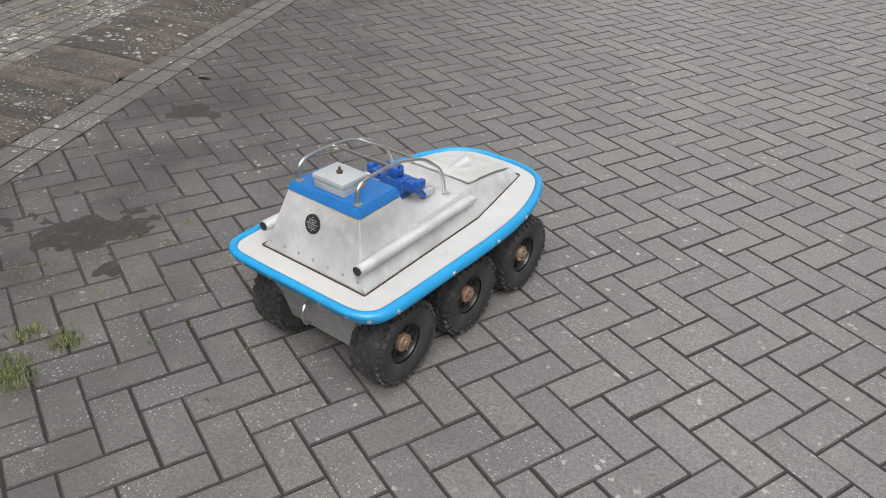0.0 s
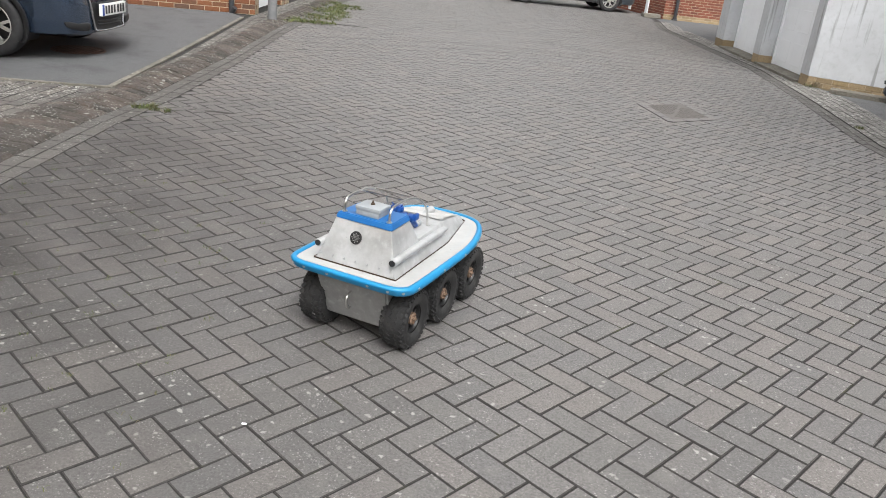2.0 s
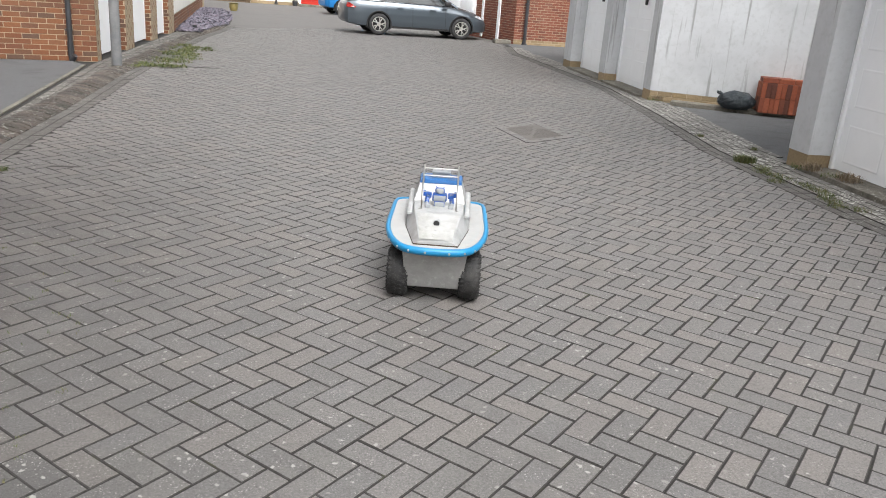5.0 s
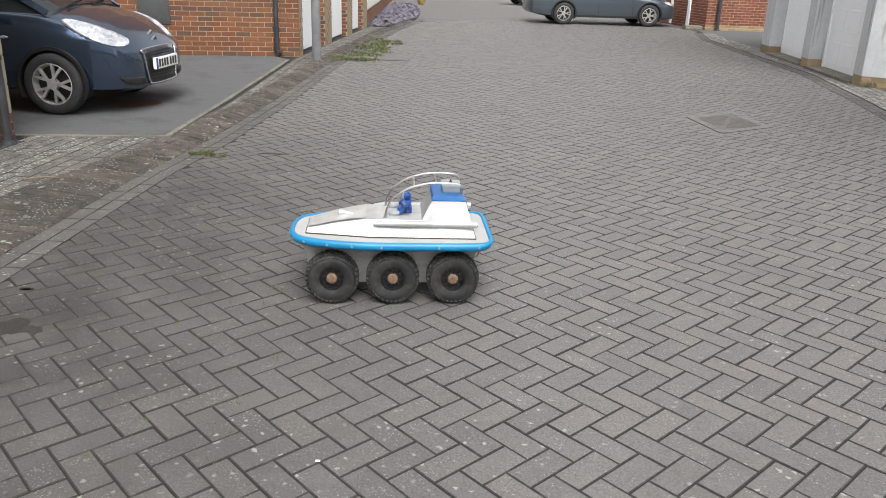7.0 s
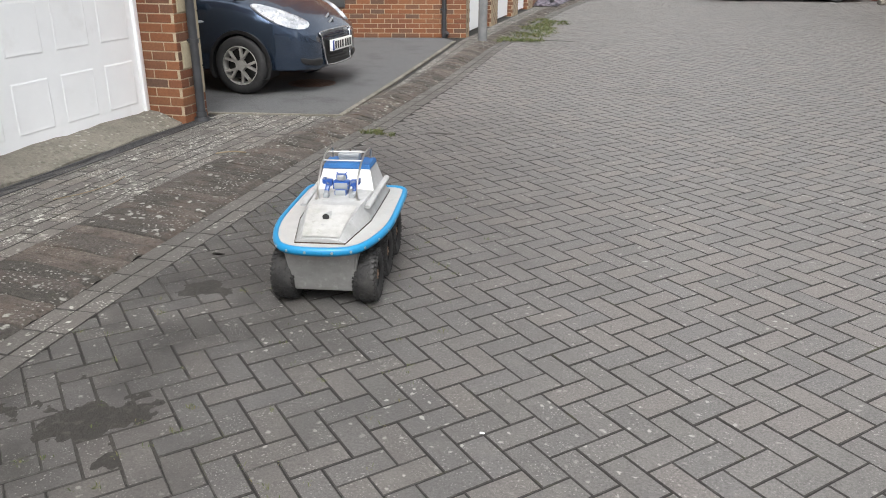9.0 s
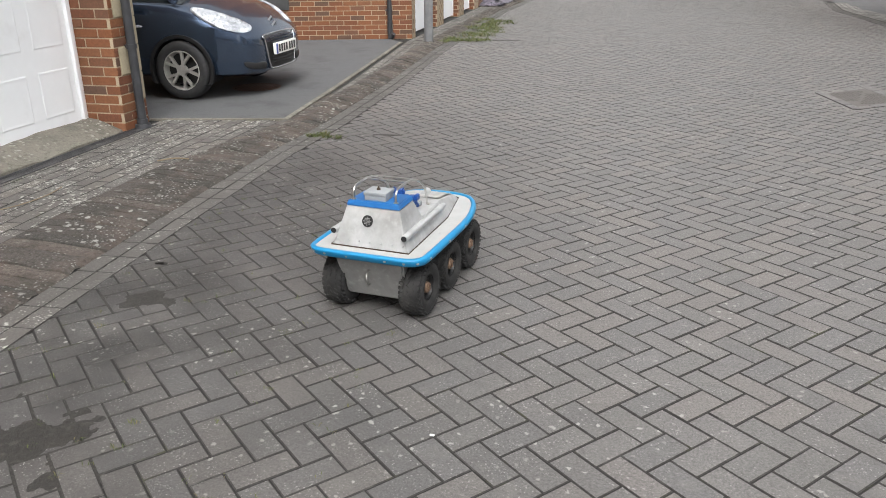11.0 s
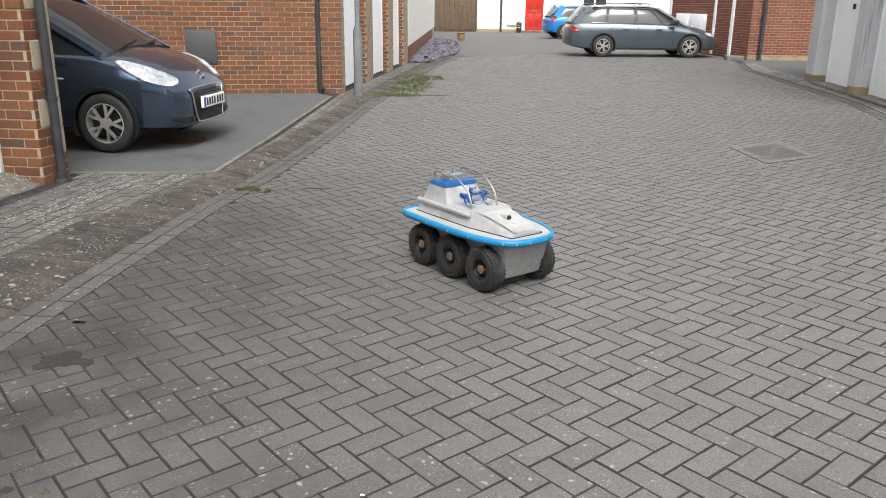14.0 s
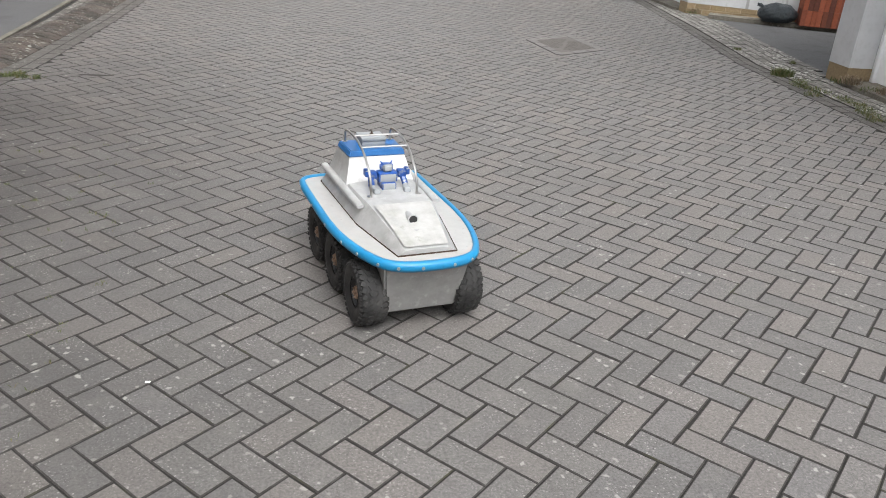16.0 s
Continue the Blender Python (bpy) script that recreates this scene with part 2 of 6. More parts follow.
m_hull = material("dull_aluminium_hull", (0.47, 0.47, 0.46), 0.5, metal=0.7, space="object", grain=(18, 0.12), stains=((7, (0.36, 0.36, 0.35), 0.5, 0.72, 0.6), (30, (0.75, 0.75, 0.74), 0.55, 0.7, 0.5)), rough_vary=(8, 0.4, 0.65))
m_bumper = material("blue_bumper_foam", (0.008, 0.25, 0.52), 0.42, space="object", grain=(20, 0.06), stains=((26, (0.02, 0.13, 0.23), 0.62, 0.74, 0.8), (7, (0.02, 0.30, 0.55), 0.5, 0.7, 0.5), (80, (0.20, 0.32, 0.40), 0.66, 0.74, 0.5)))
m_blue = material("blue_paint", (0.011, 0.135, 0.40), 0.38, space="object", grain=(25, 0.08), stains=((30, (0.3, 0.4, 0.6), 0.7, 0.78, 0.7),))
m_tyre = material("dusty_rubber", (0.014, 0.014, 0.0145), 0.75, space="object", grain=(40, 0.3), stains=((9, (0.09, 0.087, 0.083), 0.50, 0.72, 0.55), (45, (0.10, 0.096, 0.09), 0.56, 0.72, 0.5)), bump=(160, 0.4, 0.002))
m_rim = material("black_rim", (0.016, 0.016, 0.017), 0.42, space="object", grain=(30, 0.3))
m_hub = material("rusty_hub", (0.30, 0.20, 0.14), 0.6, metal=0.5, space="object", grain=(80, 0.4), stains=((50, (0.45, 0.34, 0.25), 0.5, 0.7, 0.6),))
m_steel = material("stainless_tube", (0.62, 0.61, 0.59), 0.28, metal=1.0, space="object", grain=(30, 0.1))
m_box = material("grey_plastic_box", (0.34, 0.365, 0.38), 0.5, space="object", grain=(30, 0.05))
m_dark = material("dark_hole", (0.012, 0.012, 0.013), 0.7, space="object")
m_rust = material("rusty_seam", (0.06, 0.036, 0.022), 0.85, space="object", grain=(60, 0.4))
m_bolt = material("bolt_head", (0.55, 0.56, 0.57), 0.4, metal=0.8, space="object")

# ---- builders ----


def mesh_object(name, bm, mat, parent=None, label="", smooth=0):
    me = bpy.data.meshes.new(name)
    bm.normal_update()
    bm.to_mesh(me)
    bm.free()
    for m in (mat if isinstance(mat, (list, tuple)) else (mat,)):
        me.materials.append(m)
    if smooth:
        me.shade_smooth()
        me.set_sharp_from_angle(angle=radians(smooth))
    ob = new(name, me)
    ob.parent = parent
    if label:
        ob["label"] = label
    return ob


def part(name, bm, mat, parent, label="", smooth=35):
    return mesh_object(name, bm, mat, parent, label, smooth)


def structure(name, bm, mat, label, smooth=0):
    return tagged(mesh_object(name, bm, mat, None, "", smooth), label=label, kind="structure")


def thing(name, m, label, category, group=""):
    ob = new(name)
    ob.empty_display_size = 0.2
    ob.matrix_world = m
    return tagged(ob, label=label, category=category, group=group)


def box(bm, x0, x1, y0, y1, z0, z1, bevel=0.0, m=None):
    made = bmesh.ops.create_cube(bm, size=1.0, matrix=Matrix.Translation(((x0 + x1) / 2, (y0 + y1) / 2, (z0 + z1) / 2)) @ Matrix.Diagonal((x1 - x0, y1 - y0, z1 - z0, 1)))
    vs = made["verts"]
    if bevel:
        es = list({e for v in vs for e in v.link_edges})
        res = bmesh.ops.bevel(bm, geom=es, offset=bevel, segments=2, affect="EDGES", profile=0.5)
        vs = list({v for f in res["faces"] for v in f.verts} | {v for v in vs if v.is_valid})
    if m is not None:
        bmesh.ops.transform(bm, matrix=m, verts=vs)
    return vs


def boxes(*rows, bevel=0.0):
    bm = bmesh.new()
    for r in rows:
        box(bm, *r, bevel=bevel)
    return bm


def cyl(bm, a, b, r, r2=None, seg=16, caps=True):
    a, b = Vector(a), Vector(b)
    d = b - a
    m = Matrix.Translation((a + b) / 2) @ d.to_track_quat("Z", "Y").to_matrix().to_4x4()
    bmesh.ops.create_cone(bm, cap_ends=caps, segments=seg, radius1=r, radius2=r if r2 is None else r2, depth=d.length, matrix=m)


def lathe(bm, profile, seg=32, m=None):
    """profile: (radius, height) rows turned round z."""
    rings = []
    for r, z in profile:
        rings.append([bm.verts.new(((m or Matrix()) @ Vector((r * math.cos(2 * math.pi * i / seg), r * math.sin(2 * math.pi * i / seg), z)))) for i in range(seg)])
    for a, b in zip(rings, rings[1:]):
        for i in range(seg):
            bm.faces.new((a[i], a[(i + 1) % seg], b[(i + 1) % seg], b[i]))
    return rings


def tube(bm, pts, r, seg=10, closed=False):
    pts = [Vector(p) for p in pts]
    n = len(pts)
    rings = []
    up = Vector((0, 0, 1))
    for i, p in enumerate(pts):
        d = (pts[(i + 1) % n] - pts[i - 1]) if closed else (pts[min(i + 1, n - 1)] - pts[max(i - 1, 0)])
        d.normalize()
        ref = up if abs(d.z) < 0.9 else Vector((1, 0, 0))
        u = d.cross(ref).normalized()
        if rings and u.dot(last_u) < 0:
            u = -u
        last_u = u
        w = d.cross(u).normalized()
        rings.append([bm.verts.new(p + r * (math.cos(2 * math.pi * k / seg) * u + math.sin(2 * math.pi * k / seg) * w)) for k in range(seg)])
    pairs = list(zip(rings, rings[1:])) + ([(rings[-1], rings[0])] if closed else [])
    for a, b in pairs:
        off = 0
        if closed and a is rings[-1]:
            off = min(range(seg), key=lambda o: (a[0].co - b[o].co).length)
        for k in range(seg):
            try:
                bm.faces.new((a[k], a[(k + 1) % seg], b[(k + 1 + off) % seg], b[(k + off) % seg]))
            except ValueError:
                pass
    if not closed:
        for ring in (rings[0], rings[-1]):
            bm.faces.new(ring)
    bmesh.ops.recalc_face_normals(bm, faces=bm.faces)
    return rings


def round_corners(pts, radii, n=8):
    """A closed outline of (x, y) with each corner rounded."""
    out = []
    k = len(pts)
    for i in range(k):
        p, a, b = Vector(pts[i]), Vector(pts[i - 1]), Vector(pts[(i + 1) % k])
        r = radii[i] if isinstance(radii, (list, tuple)) else radii
        u, v = (a - p).normalized(), (b - p).normalized()
        ang = u.angle(v)
        t = r / math.tan(ang / 2)
        c = p + (u + v).normalized() * (r / math.sin(ang / 2))
        s, e = p + u * t - c, p + v * t - c
        for j in range(n + 1):
            w = s.lerp(e, j / n)
            if w.length > 1e-9:
                out.append(c + w.normalized() * r)
    return out


def prism(bm, outline, z0, z1):
    lo = [bm.verts.new((p[0], p[1], z0)) for p in outline]
    hi = [bm.verts.new((p[0], p[1], z1)) for p in outline]
    n = len(lo)
    for i in range(n):
        bm.faces.new((lo[i], lo[(i + 1) % n], hi[(i + 1) % n], hi[i]))
    bm.faces.new(hi)
    bm.faces.new(lo[::-1])
    return lo, hi

# ---- ground and paving ----
W = 0.10335   # paver module; the chevrons run along y
TOP = 0.0     # road surface
PAVE = 0.05   # footways

bm = bmesh.new()
bmesh.ops.create_grid(bm, x_segments=4, y_segments=4, size=300)
bmesh.ops.translate(bm, verts=bm.verts, vec=(0, 0, -0.0040))
structure("ground", bm, m_joint, "dark sandy jointing bed under the block paving")


def inside(poly, x, y):
    hit = False
    for (x0, y0), (x1, y1) in zip(poly, poly[1:] + poly[:1]):
        if (y0 > y) != (y1 > y) and x < (x1 - x0) * (y - y0) / (y1 - y0) + x0:
            hit = not hit
    return hit


def at(line, y):
    """x of a line of (x, y) rows at y."""
    for (x0, y0), (x1, y1) in zip(line, line[1:]):
        if y0 <= y <= y1:
            return x0 + (x1 - x0) * (y - y0) / (y1 - y0)
    return line[0][0] if y < line[0][1] else line[-1][0]


ROAD_L = [(-1.50, -6.0), (-1.47, 0.3), (-1.45, 1.5), (-1.40, 3.1), (-1.30, 4.2), (-1.24, 6.4), (-1.25, 9.4), (-1.20, 11.3), (-1.0, 17.0), (-0.7, 20.0), (-0.6, 23.0), (-1.0, 30.0), (-3.0, 38.0), (-5.0, 46.0)]
ROAD_R = [(4.95, -6.0), (5.05, 2.8), (5.12, 4.0), (5.22, 5.4), (5.72, 8.0), (6.2, 11.0), (6.3, 13.5), (6.45, 17.7), (7.0, 20.5), (7.4, 24.5), (8.5, 30.0), (12.0, 36.0), (14.0, 46.0)]
MANHOLE = [(3.16, 6.36), (3.80, 6.85), (3.92, 5.92), (3.27, 5.48)]
COVER = [(3.54 + (x - 3.54) * 0.80, 6.15 + (y - 6.15) * 0.80) for x, y in MANHOLE]

BV = 0.0030


def paver_rows(cx, cy, dx, dy, length, width, z, tilt=0.0, zoff=0.0):
    """Eight corners of one chamfered paver: top ring, then chamfer ring; dx, dy its long direction."""
    hx, hy = length / 2 - 0.0022, width / 2 - 0.0022
    px, py = -dy, dx
    ring = []
    for inset, zz in ((BV, z), (0.0, z - 0.0024), (0.0, z - 0.02)):
        for sx, sy in ((-1, -1), (1, -1), (1, 1), (-1, 1)):
            a, b = sx * (hx - inset), sy * (hy - inset)
            ring.append((cx + dx * a + px * b, cy + dy * a + py * b, zz + zoff + tilt * sx))
    return ring


PAVER_FACES = [(0, 1, 2, 3)] + [(4 + i, 4 + (i + 1) % 4, (i + 1) % 4, i) for i in range(4)] + [(8 + i, 8 + (i + 1) % 4, 4 + (i + 1) % 4, 4 + i) for i in range(4)]


def joined(name, rings, mat, label, parent=None):
    vs = [v for r in rings for v in r]
    fs = [tuple(12 * k + i for i in f) for k in range(len(rings)) for f in PAVER_FACES]
    me = bpy.data.meshes.new(name)
    me.from_pydata(vs, [], fs)
    me.materials.append(mat)
    me.materials.append(m_arris)
    for k, f in enumerate(me.polygons):
        f.material_index = 1 if k % 9 > 0 else 0
    ob = new(name, me)
    ob.parent = parent
    return tagged(ob, label=label, kind="stuff")


def askew(dd, amount=0.007):
    """A paver's long direction, laid a little out of true."""
    a = math.atan2(dd[1], dd[0]) + rng.gauss(0, amount)
    return math.cos(a), math.sin(a)


rng = random.Random(4)
LAY = radians(-0.9)   # the bond lies slightly askew to the road
d1 = (math.cos(LAY - math.pi / 4), math.sin(LAY - math.pi / 4))
d2 = (math.cos(LAY + math.pi / 4), math.sin(LAY + math.pi / 4))
near_pavers, far_pavers = [], []
for a in range(-150, 330):
    for b in range(-60, 420):
        k = (a - b - 1) % 4
        if k == 0:
            ca, cb, dd = a + 1.0, b + 0.5, d1
        elif k == 3:
            ca, cb, dd = a + 0.5, b + 1.0, d2
        else:
            continue
        ca, cb = ca - 0.08, cb + 0.06
        x = W * (ca * d1[0] + cb * d2[0])
        y = W * (ca * d1[1] + cb * d2[1])
        if not -5.0 < y < 36 or x < -4 or x > 12:
            continue
        if not at(ROAD_L, y) - 0.06 < x < at(ROAD_R, y) + 0.06 or inside(COVER, x, y):
            continue
        row = (x, y, dd)
        (near_pavers if -0.15 < x < 1.75 and -1.35 < y < 1.75 else far_pavers).append(row)
bm = bmesh.new()
box(bm, -5.5, 13.0, 21.3, 42.45, -0.02, -0.0032)
structure("road_far", bm, material("far_paving", (0.15, 0.143, 0.137), 0.9, grain=(7, 0.15), stains=((0.7, (0.11, 0.105, 0.1), 0.5, 0.7, 0.5),)), "distant grey block paving before the white house")
near_pavers.sort(key=lambda r: (r[0] - 0.8) ** 2 + (r[1] + 0.6) ** 2)
far_pavers += near_pavers[300:]
near_pavers = near_pavers[:300]
road = structure("road", boxes((-1.2, 4.9, -4.9, 21.2, -0.03, -0.0036)), m_joint, "block-paved courtyard road with a herringbone pattern")
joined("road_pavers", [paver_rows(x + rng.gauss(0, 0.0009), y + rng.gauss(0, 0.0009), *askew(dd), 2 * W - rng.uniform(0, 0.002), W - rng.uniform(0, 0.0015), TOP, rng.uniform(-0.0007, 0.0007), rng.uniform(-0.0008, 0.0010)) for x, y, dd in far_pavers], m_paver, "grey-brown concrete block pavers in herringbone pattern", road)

m_border = material("border_paver", tones=[(0.112, 0.105, 0.098), (0.125, 0.116, 0.108), (0.10, 0.094, 0.088), (0.118, 0.111, 0.105)], rough=0.8, grain=(120, 0.3), stains=((2.0, (0.07, 0.065, 0.056), 0.45, 0.68, 0.7), (6, (0.10, 0.11, 0.05), 0.62, 0.8, 0.4)), spots=((17, (0.52, 0.52, 0.47), 0.22, 0.9), (60, (0.50, 0.50, 0.46), 0.30, 0.8)), bump=(150, 0.6, 0.006))

# border courses, footways and kerbs follow the road's sides


def course(line, off, length, width, z, y0, y1, header=False, skip=None, tilt_z=0.0, jitter=0.0012):
    """Pavers one after another along a line, off metres to its right. header: laid across it."""
    rings = []
    y = y0
    step = width if header else length
    while y < y1:
        x, x2 = at(line, y) + off, at(line, y + 0.05) + off
        d = Vector((x2 - x, 0.05)).normalized()
        cx, cy = x + d.x * step / 2, y + d.y * step / 2
        dd = (d.y, -d.x) if header else (d.x, d.y)
        if not skip or not skip(cx, cy):
            rings.append(paver_rows(cx, cy, *dd, length, width, z, rng.uniform(-0.001, 0.001) + tilt_z, rng.uniform(-jitter, jitter)))
        y += step * d.y
    return rings


rings = []
for k in range(2):
    rings += course(ROAD_L, -0.055 - 0.105 * k, 0.2, 0.105, 0.0045, -5.0, 22)
    rings += course(ROAD_R, 0.055 + 0.105 * k, 0.2, 0.105, 0.0045, -5.0, 20)
joined("border_pavers", rings, m_border, "lichen-spotted border courses along the herringbone road", road)

# left footway
KERB_L = [(x - 0.213, y) for x, y in ROAD_L if y < 24]
KERB_W = [(0.42, -6.0), (0.42, 2.2), (0.34, 3.0), (0.2, 3.9), (0.18, 4.6), (0.18, 30.0)]
ys = [-6 + 0.1 * i for i in range(290)]
bm = bmesh.new()
cols = []
for y in ys:
    xk, w = at(KERB_L, y), at([(a, b) for a, b in KERB_W], y)
    cols.append([bm.verts.new((xk, y, -0.006)), bm.verts.new((xk - w, y, PAVE - 0.008)), bm.verts.new((-14.0 if y < 23 else xk - w - 0.5, y, PAVE - 0.008))])
for c0, c1 in zip(cols, cols[1:]):
    for i in range(2):
        bm.faces.new((c0[i + 1], c0[i], c1[i], c1[i + 1]))
footway_left = structure("footway_left", bm, m_joint, "raised footway with sloping paver kerb beside the garages")

# kerb units, each a rough wedge laid across the slope
y = -5.035
while y < 22:
    step = 0.105
    xk, w = at(KERB_L, y + step / 2), at(KERB_W, y + step / 2)
    h = rng.uniform(-0.005, 0.005)
    g = 0.005
    rows = [(xk + 0.002, 0.002), (xk - 0.03, 0.018), (xk - w * 0.3, PAVE * 0.5), (xk - w * 0.55, PAVE * 0.76), (xk - w * 0.8, PAVE * 0.93), (xk - w + 0.02, PAVE + 0.003), (xk - w - 0.05, PAVE + 0.002), (xk - w - 0.16, PAVE - 0.004)]
    vs, fs = [], []
    for k, (x, z) in enumerate(rows):
        r = 0.004 if k < 6 else 0.0
        q = h if k < 6 else 0.0
        u = [rng.uniform(-r, r) for _ in range(3)]
        vs += [(x, y + g - 0.004, z - 0.014 + q), (x, y + g, z + q + u[0]), (x, y + step / 2, z + q + u[1] + r), (x, y + step - g, z + q + u[2]), (x, y + step - g + 0.004, z - 0.014 + q)]
    for k in range(len(rows) - 1):
        for c in range(4):
            a = 5 * k + c
            fs.append((a, a + 5, a + 6, a + 1))
    me = bpy.data.meshes.new("kerb_unit")
    me.from_pydata([(px, py - y, pz) for px, py, pz in vs], [], fs)
    me.materials.append(m_kerb_dark)
    ob = new("kerb_unit", me)
    ob.parent = footway_left
    ob.location = (0, y, 0)
    y += step

TARMAC_L = [(-3.02, 3.98), (-1.80, 4.15), (-1.86, 6.0), (-1.97, 8.4), (-2.05, 10.0), (-2.35, 10.43), (-9.0, 8.9), (-9.0, 2.9)]
bm = bmesh.new()
prism(bm, TARMAC_L, 0.0, PAVE + 0.002)
structure("driveway_tarmac", bm, m_tarmac, "worn dark tarmac parking bay beside the brick wall")
rings = []
n_rows = 12
for k in range(n_rows):
    off = 0.055 + 0.105 * k
    rings += course([(-3.19, -6.0), (-3.03, 1.65), (-2.9, 4.0)], off, 0.205, 0.105, PAVE, -2.0 + 0.1 * (k % 2), 3.95, skip=lambda x, y: x > at(KERB_L, y) - at(KERB_W, y) - 0.06)
for k in range(4):
    rings += course([(-1.80, 4.15), (-1.86, 6.0), (-1.97, 8.4), (-2.05, 10.0), (-2.05, 22.0)], 0.11 + 0.105 * k, 0.205, 0.105, PAVE, 4.2 + 0.1 * (k % 2), 10.2, skip=lambda x, y: x > at(KERB_L, y) - at(KERB_W, y) - 0.05)
for k in range(8):
    rings += course([(-2.0, 10.2), (-1.75, 17.6)], 0.05 + 0.105 * k, 0.205, 0.105, PAVE, 10.2 + 0.1 * (k % 2), 17.6, skip=lambda x, y: x > at(KERB_L, y) - at(KERB_W, y) - 0.05)
single = [r for r in rings if r[0][1] < 3.95][:290]
keep = {id(r) for r in single}
foot_single = single
joined("footway_pavers", [r for r in rings if id(r) not in keep], m_kerb, "weathered footway pavers speckled with pale lichen", footway_left)
bm = bmesh.new()
for a, b in (((-1.82, 4.17), (-1.88, 6.0)), ((-1.88, 6.0), (-1.99, 8.4)), ((-1.99, 8.4), (-2.07, 10.0)), ((-3.02, 3.97), (-1.80, 4.14))):
    d = (Vector(b) - Vector(a)).normalized()
    nx, ny = -d.y * 0.025, d.x * 0.025
    prism(bm, [(a[0] + nx, a[1] + ny), (a[0] - nx, a[1] - ny), (b[0] - nx, b[1] - ny), (b[0] + nx, b[1] + ny)][::1], 0.0, PAVE + 0.008)
bmesh.ops.recalc_face_normals(bm, faces=bm.faces)
structure("edging_strip", bm, m_concrete, "thin concrete edging strip round the tarmac bay")

# right footway
FOOT_R = [(6.0, -6.0), (5.75, 2.8), (5.85, 4.6), (6.1, 5.2), (6.55, 7.5), (6.75, 9.4), (7.1, 11.0), (7.1, 15.0), (7.2, 18.0), (7.6, 21.0)]
bm = bmesh.new()
cols = []
for y in ys:
    if y < -2.5 or y > 22:
        continue
    xr = at(ROAD_R, y) + 0.2
    cols.append([bm.verts.new((xr, y, -0.006)), bm.verts.new((xr + 0.12, y, -0.002)), bm.verts.new((16.0, y, PAVE - 0.008))])
for c0, c1 in zip(cols, cols[1:]):
    for i in range(2):
        bm.faces.new((c0[i], c0[i + 1], c1[i + 1], c1[i]))
footway_right = structure("footway_right", bm, m_tarmac, "footway and tarmac aprons in front of the grey garages")
rings = []
for k in range(9):
    rings += course(ROAD_R, 0.27 + 0.105 * k, 0.205, 0.105, 0.010 + 0.001 * k, -1.5 + 0.1 * (k % 2), 20.0, skip=lambda x, y: x > at(FOOT_R, y) - 0.05)
m_kerb_pale = material("kerb_paver_pale", tones=[(0.16, 0.15, 0.138), (0.18, 0.168, 0.155), (0.145, 0.136, 0.126)], rough=0.9, grain=(120, 0.3), stains=((2.0, (0.10, 0.094, 0.082), 0.5, 0.7, 0.55), (5, (0.12, 0.13, 0.06), 0.62, 0.8, 0.5)), spots=((13, (0.62, 0.62, 0.57), 0.36, 1.0), (31, (0.60, 0.60, 0.55), 0.44, 1.0), (70, (0.56, 0.56, 0.52), 0.42, 0.95)), bump=(150, 0.6, 0.006))
joined("footway_pavers_right", rings, m_kerb_pale, "lichen-covered footway pavers beside the grey garages", footway_right)

# ---- rover ----
m_toy = material("toy_blue", (0.010, 0.075, 0.33), 0.35, space="object", grain=(60, 0.3), stains=((55, (0.22, 0.24, 0.27), 0.56, 0.64, 0.8),))
m_hatch = material("stained_sheet", (0.60, 0.60, 0.58), 0.4, metal=0.35, space="object", grain=(26, 0.14), stains=((11, (0.42, 0.43, 0.36), 0.52, 0.7, 0.6), (7, (0.76, 0.77, 0.76), 0.5, 0.66, 0.6), (16, (0.30, 0.31, 0.22), 0.64, 0.75, 0.6)), bump=(18, 0.35, 0.004))


def smooth_line(pts, n=6, closed=False):
    """Catmull-Rom through points."""
    out = []
    k = len(pts)
    for i in range(k if closed else k - 1):
        p = [Vector(pts[j % k] if closed else pts[min(max(j, 0), k - 1)]) for j in (i - 1, i, i + 1, i + 2)]
        for s in range(n):
            u = s / n
            out.append(0.5 * ((2 * p[1]) + (p[2] - p[0]) * u + (2 * p[0] - 5 * p[1] + 4 * p[2] - p[3]) * u * u + (3 * p[1] - p[0] - 3 * p[2] + p[3]) * u ** 3))
    if not closed:
        out.append(Vector(pts[-1]))
    return out


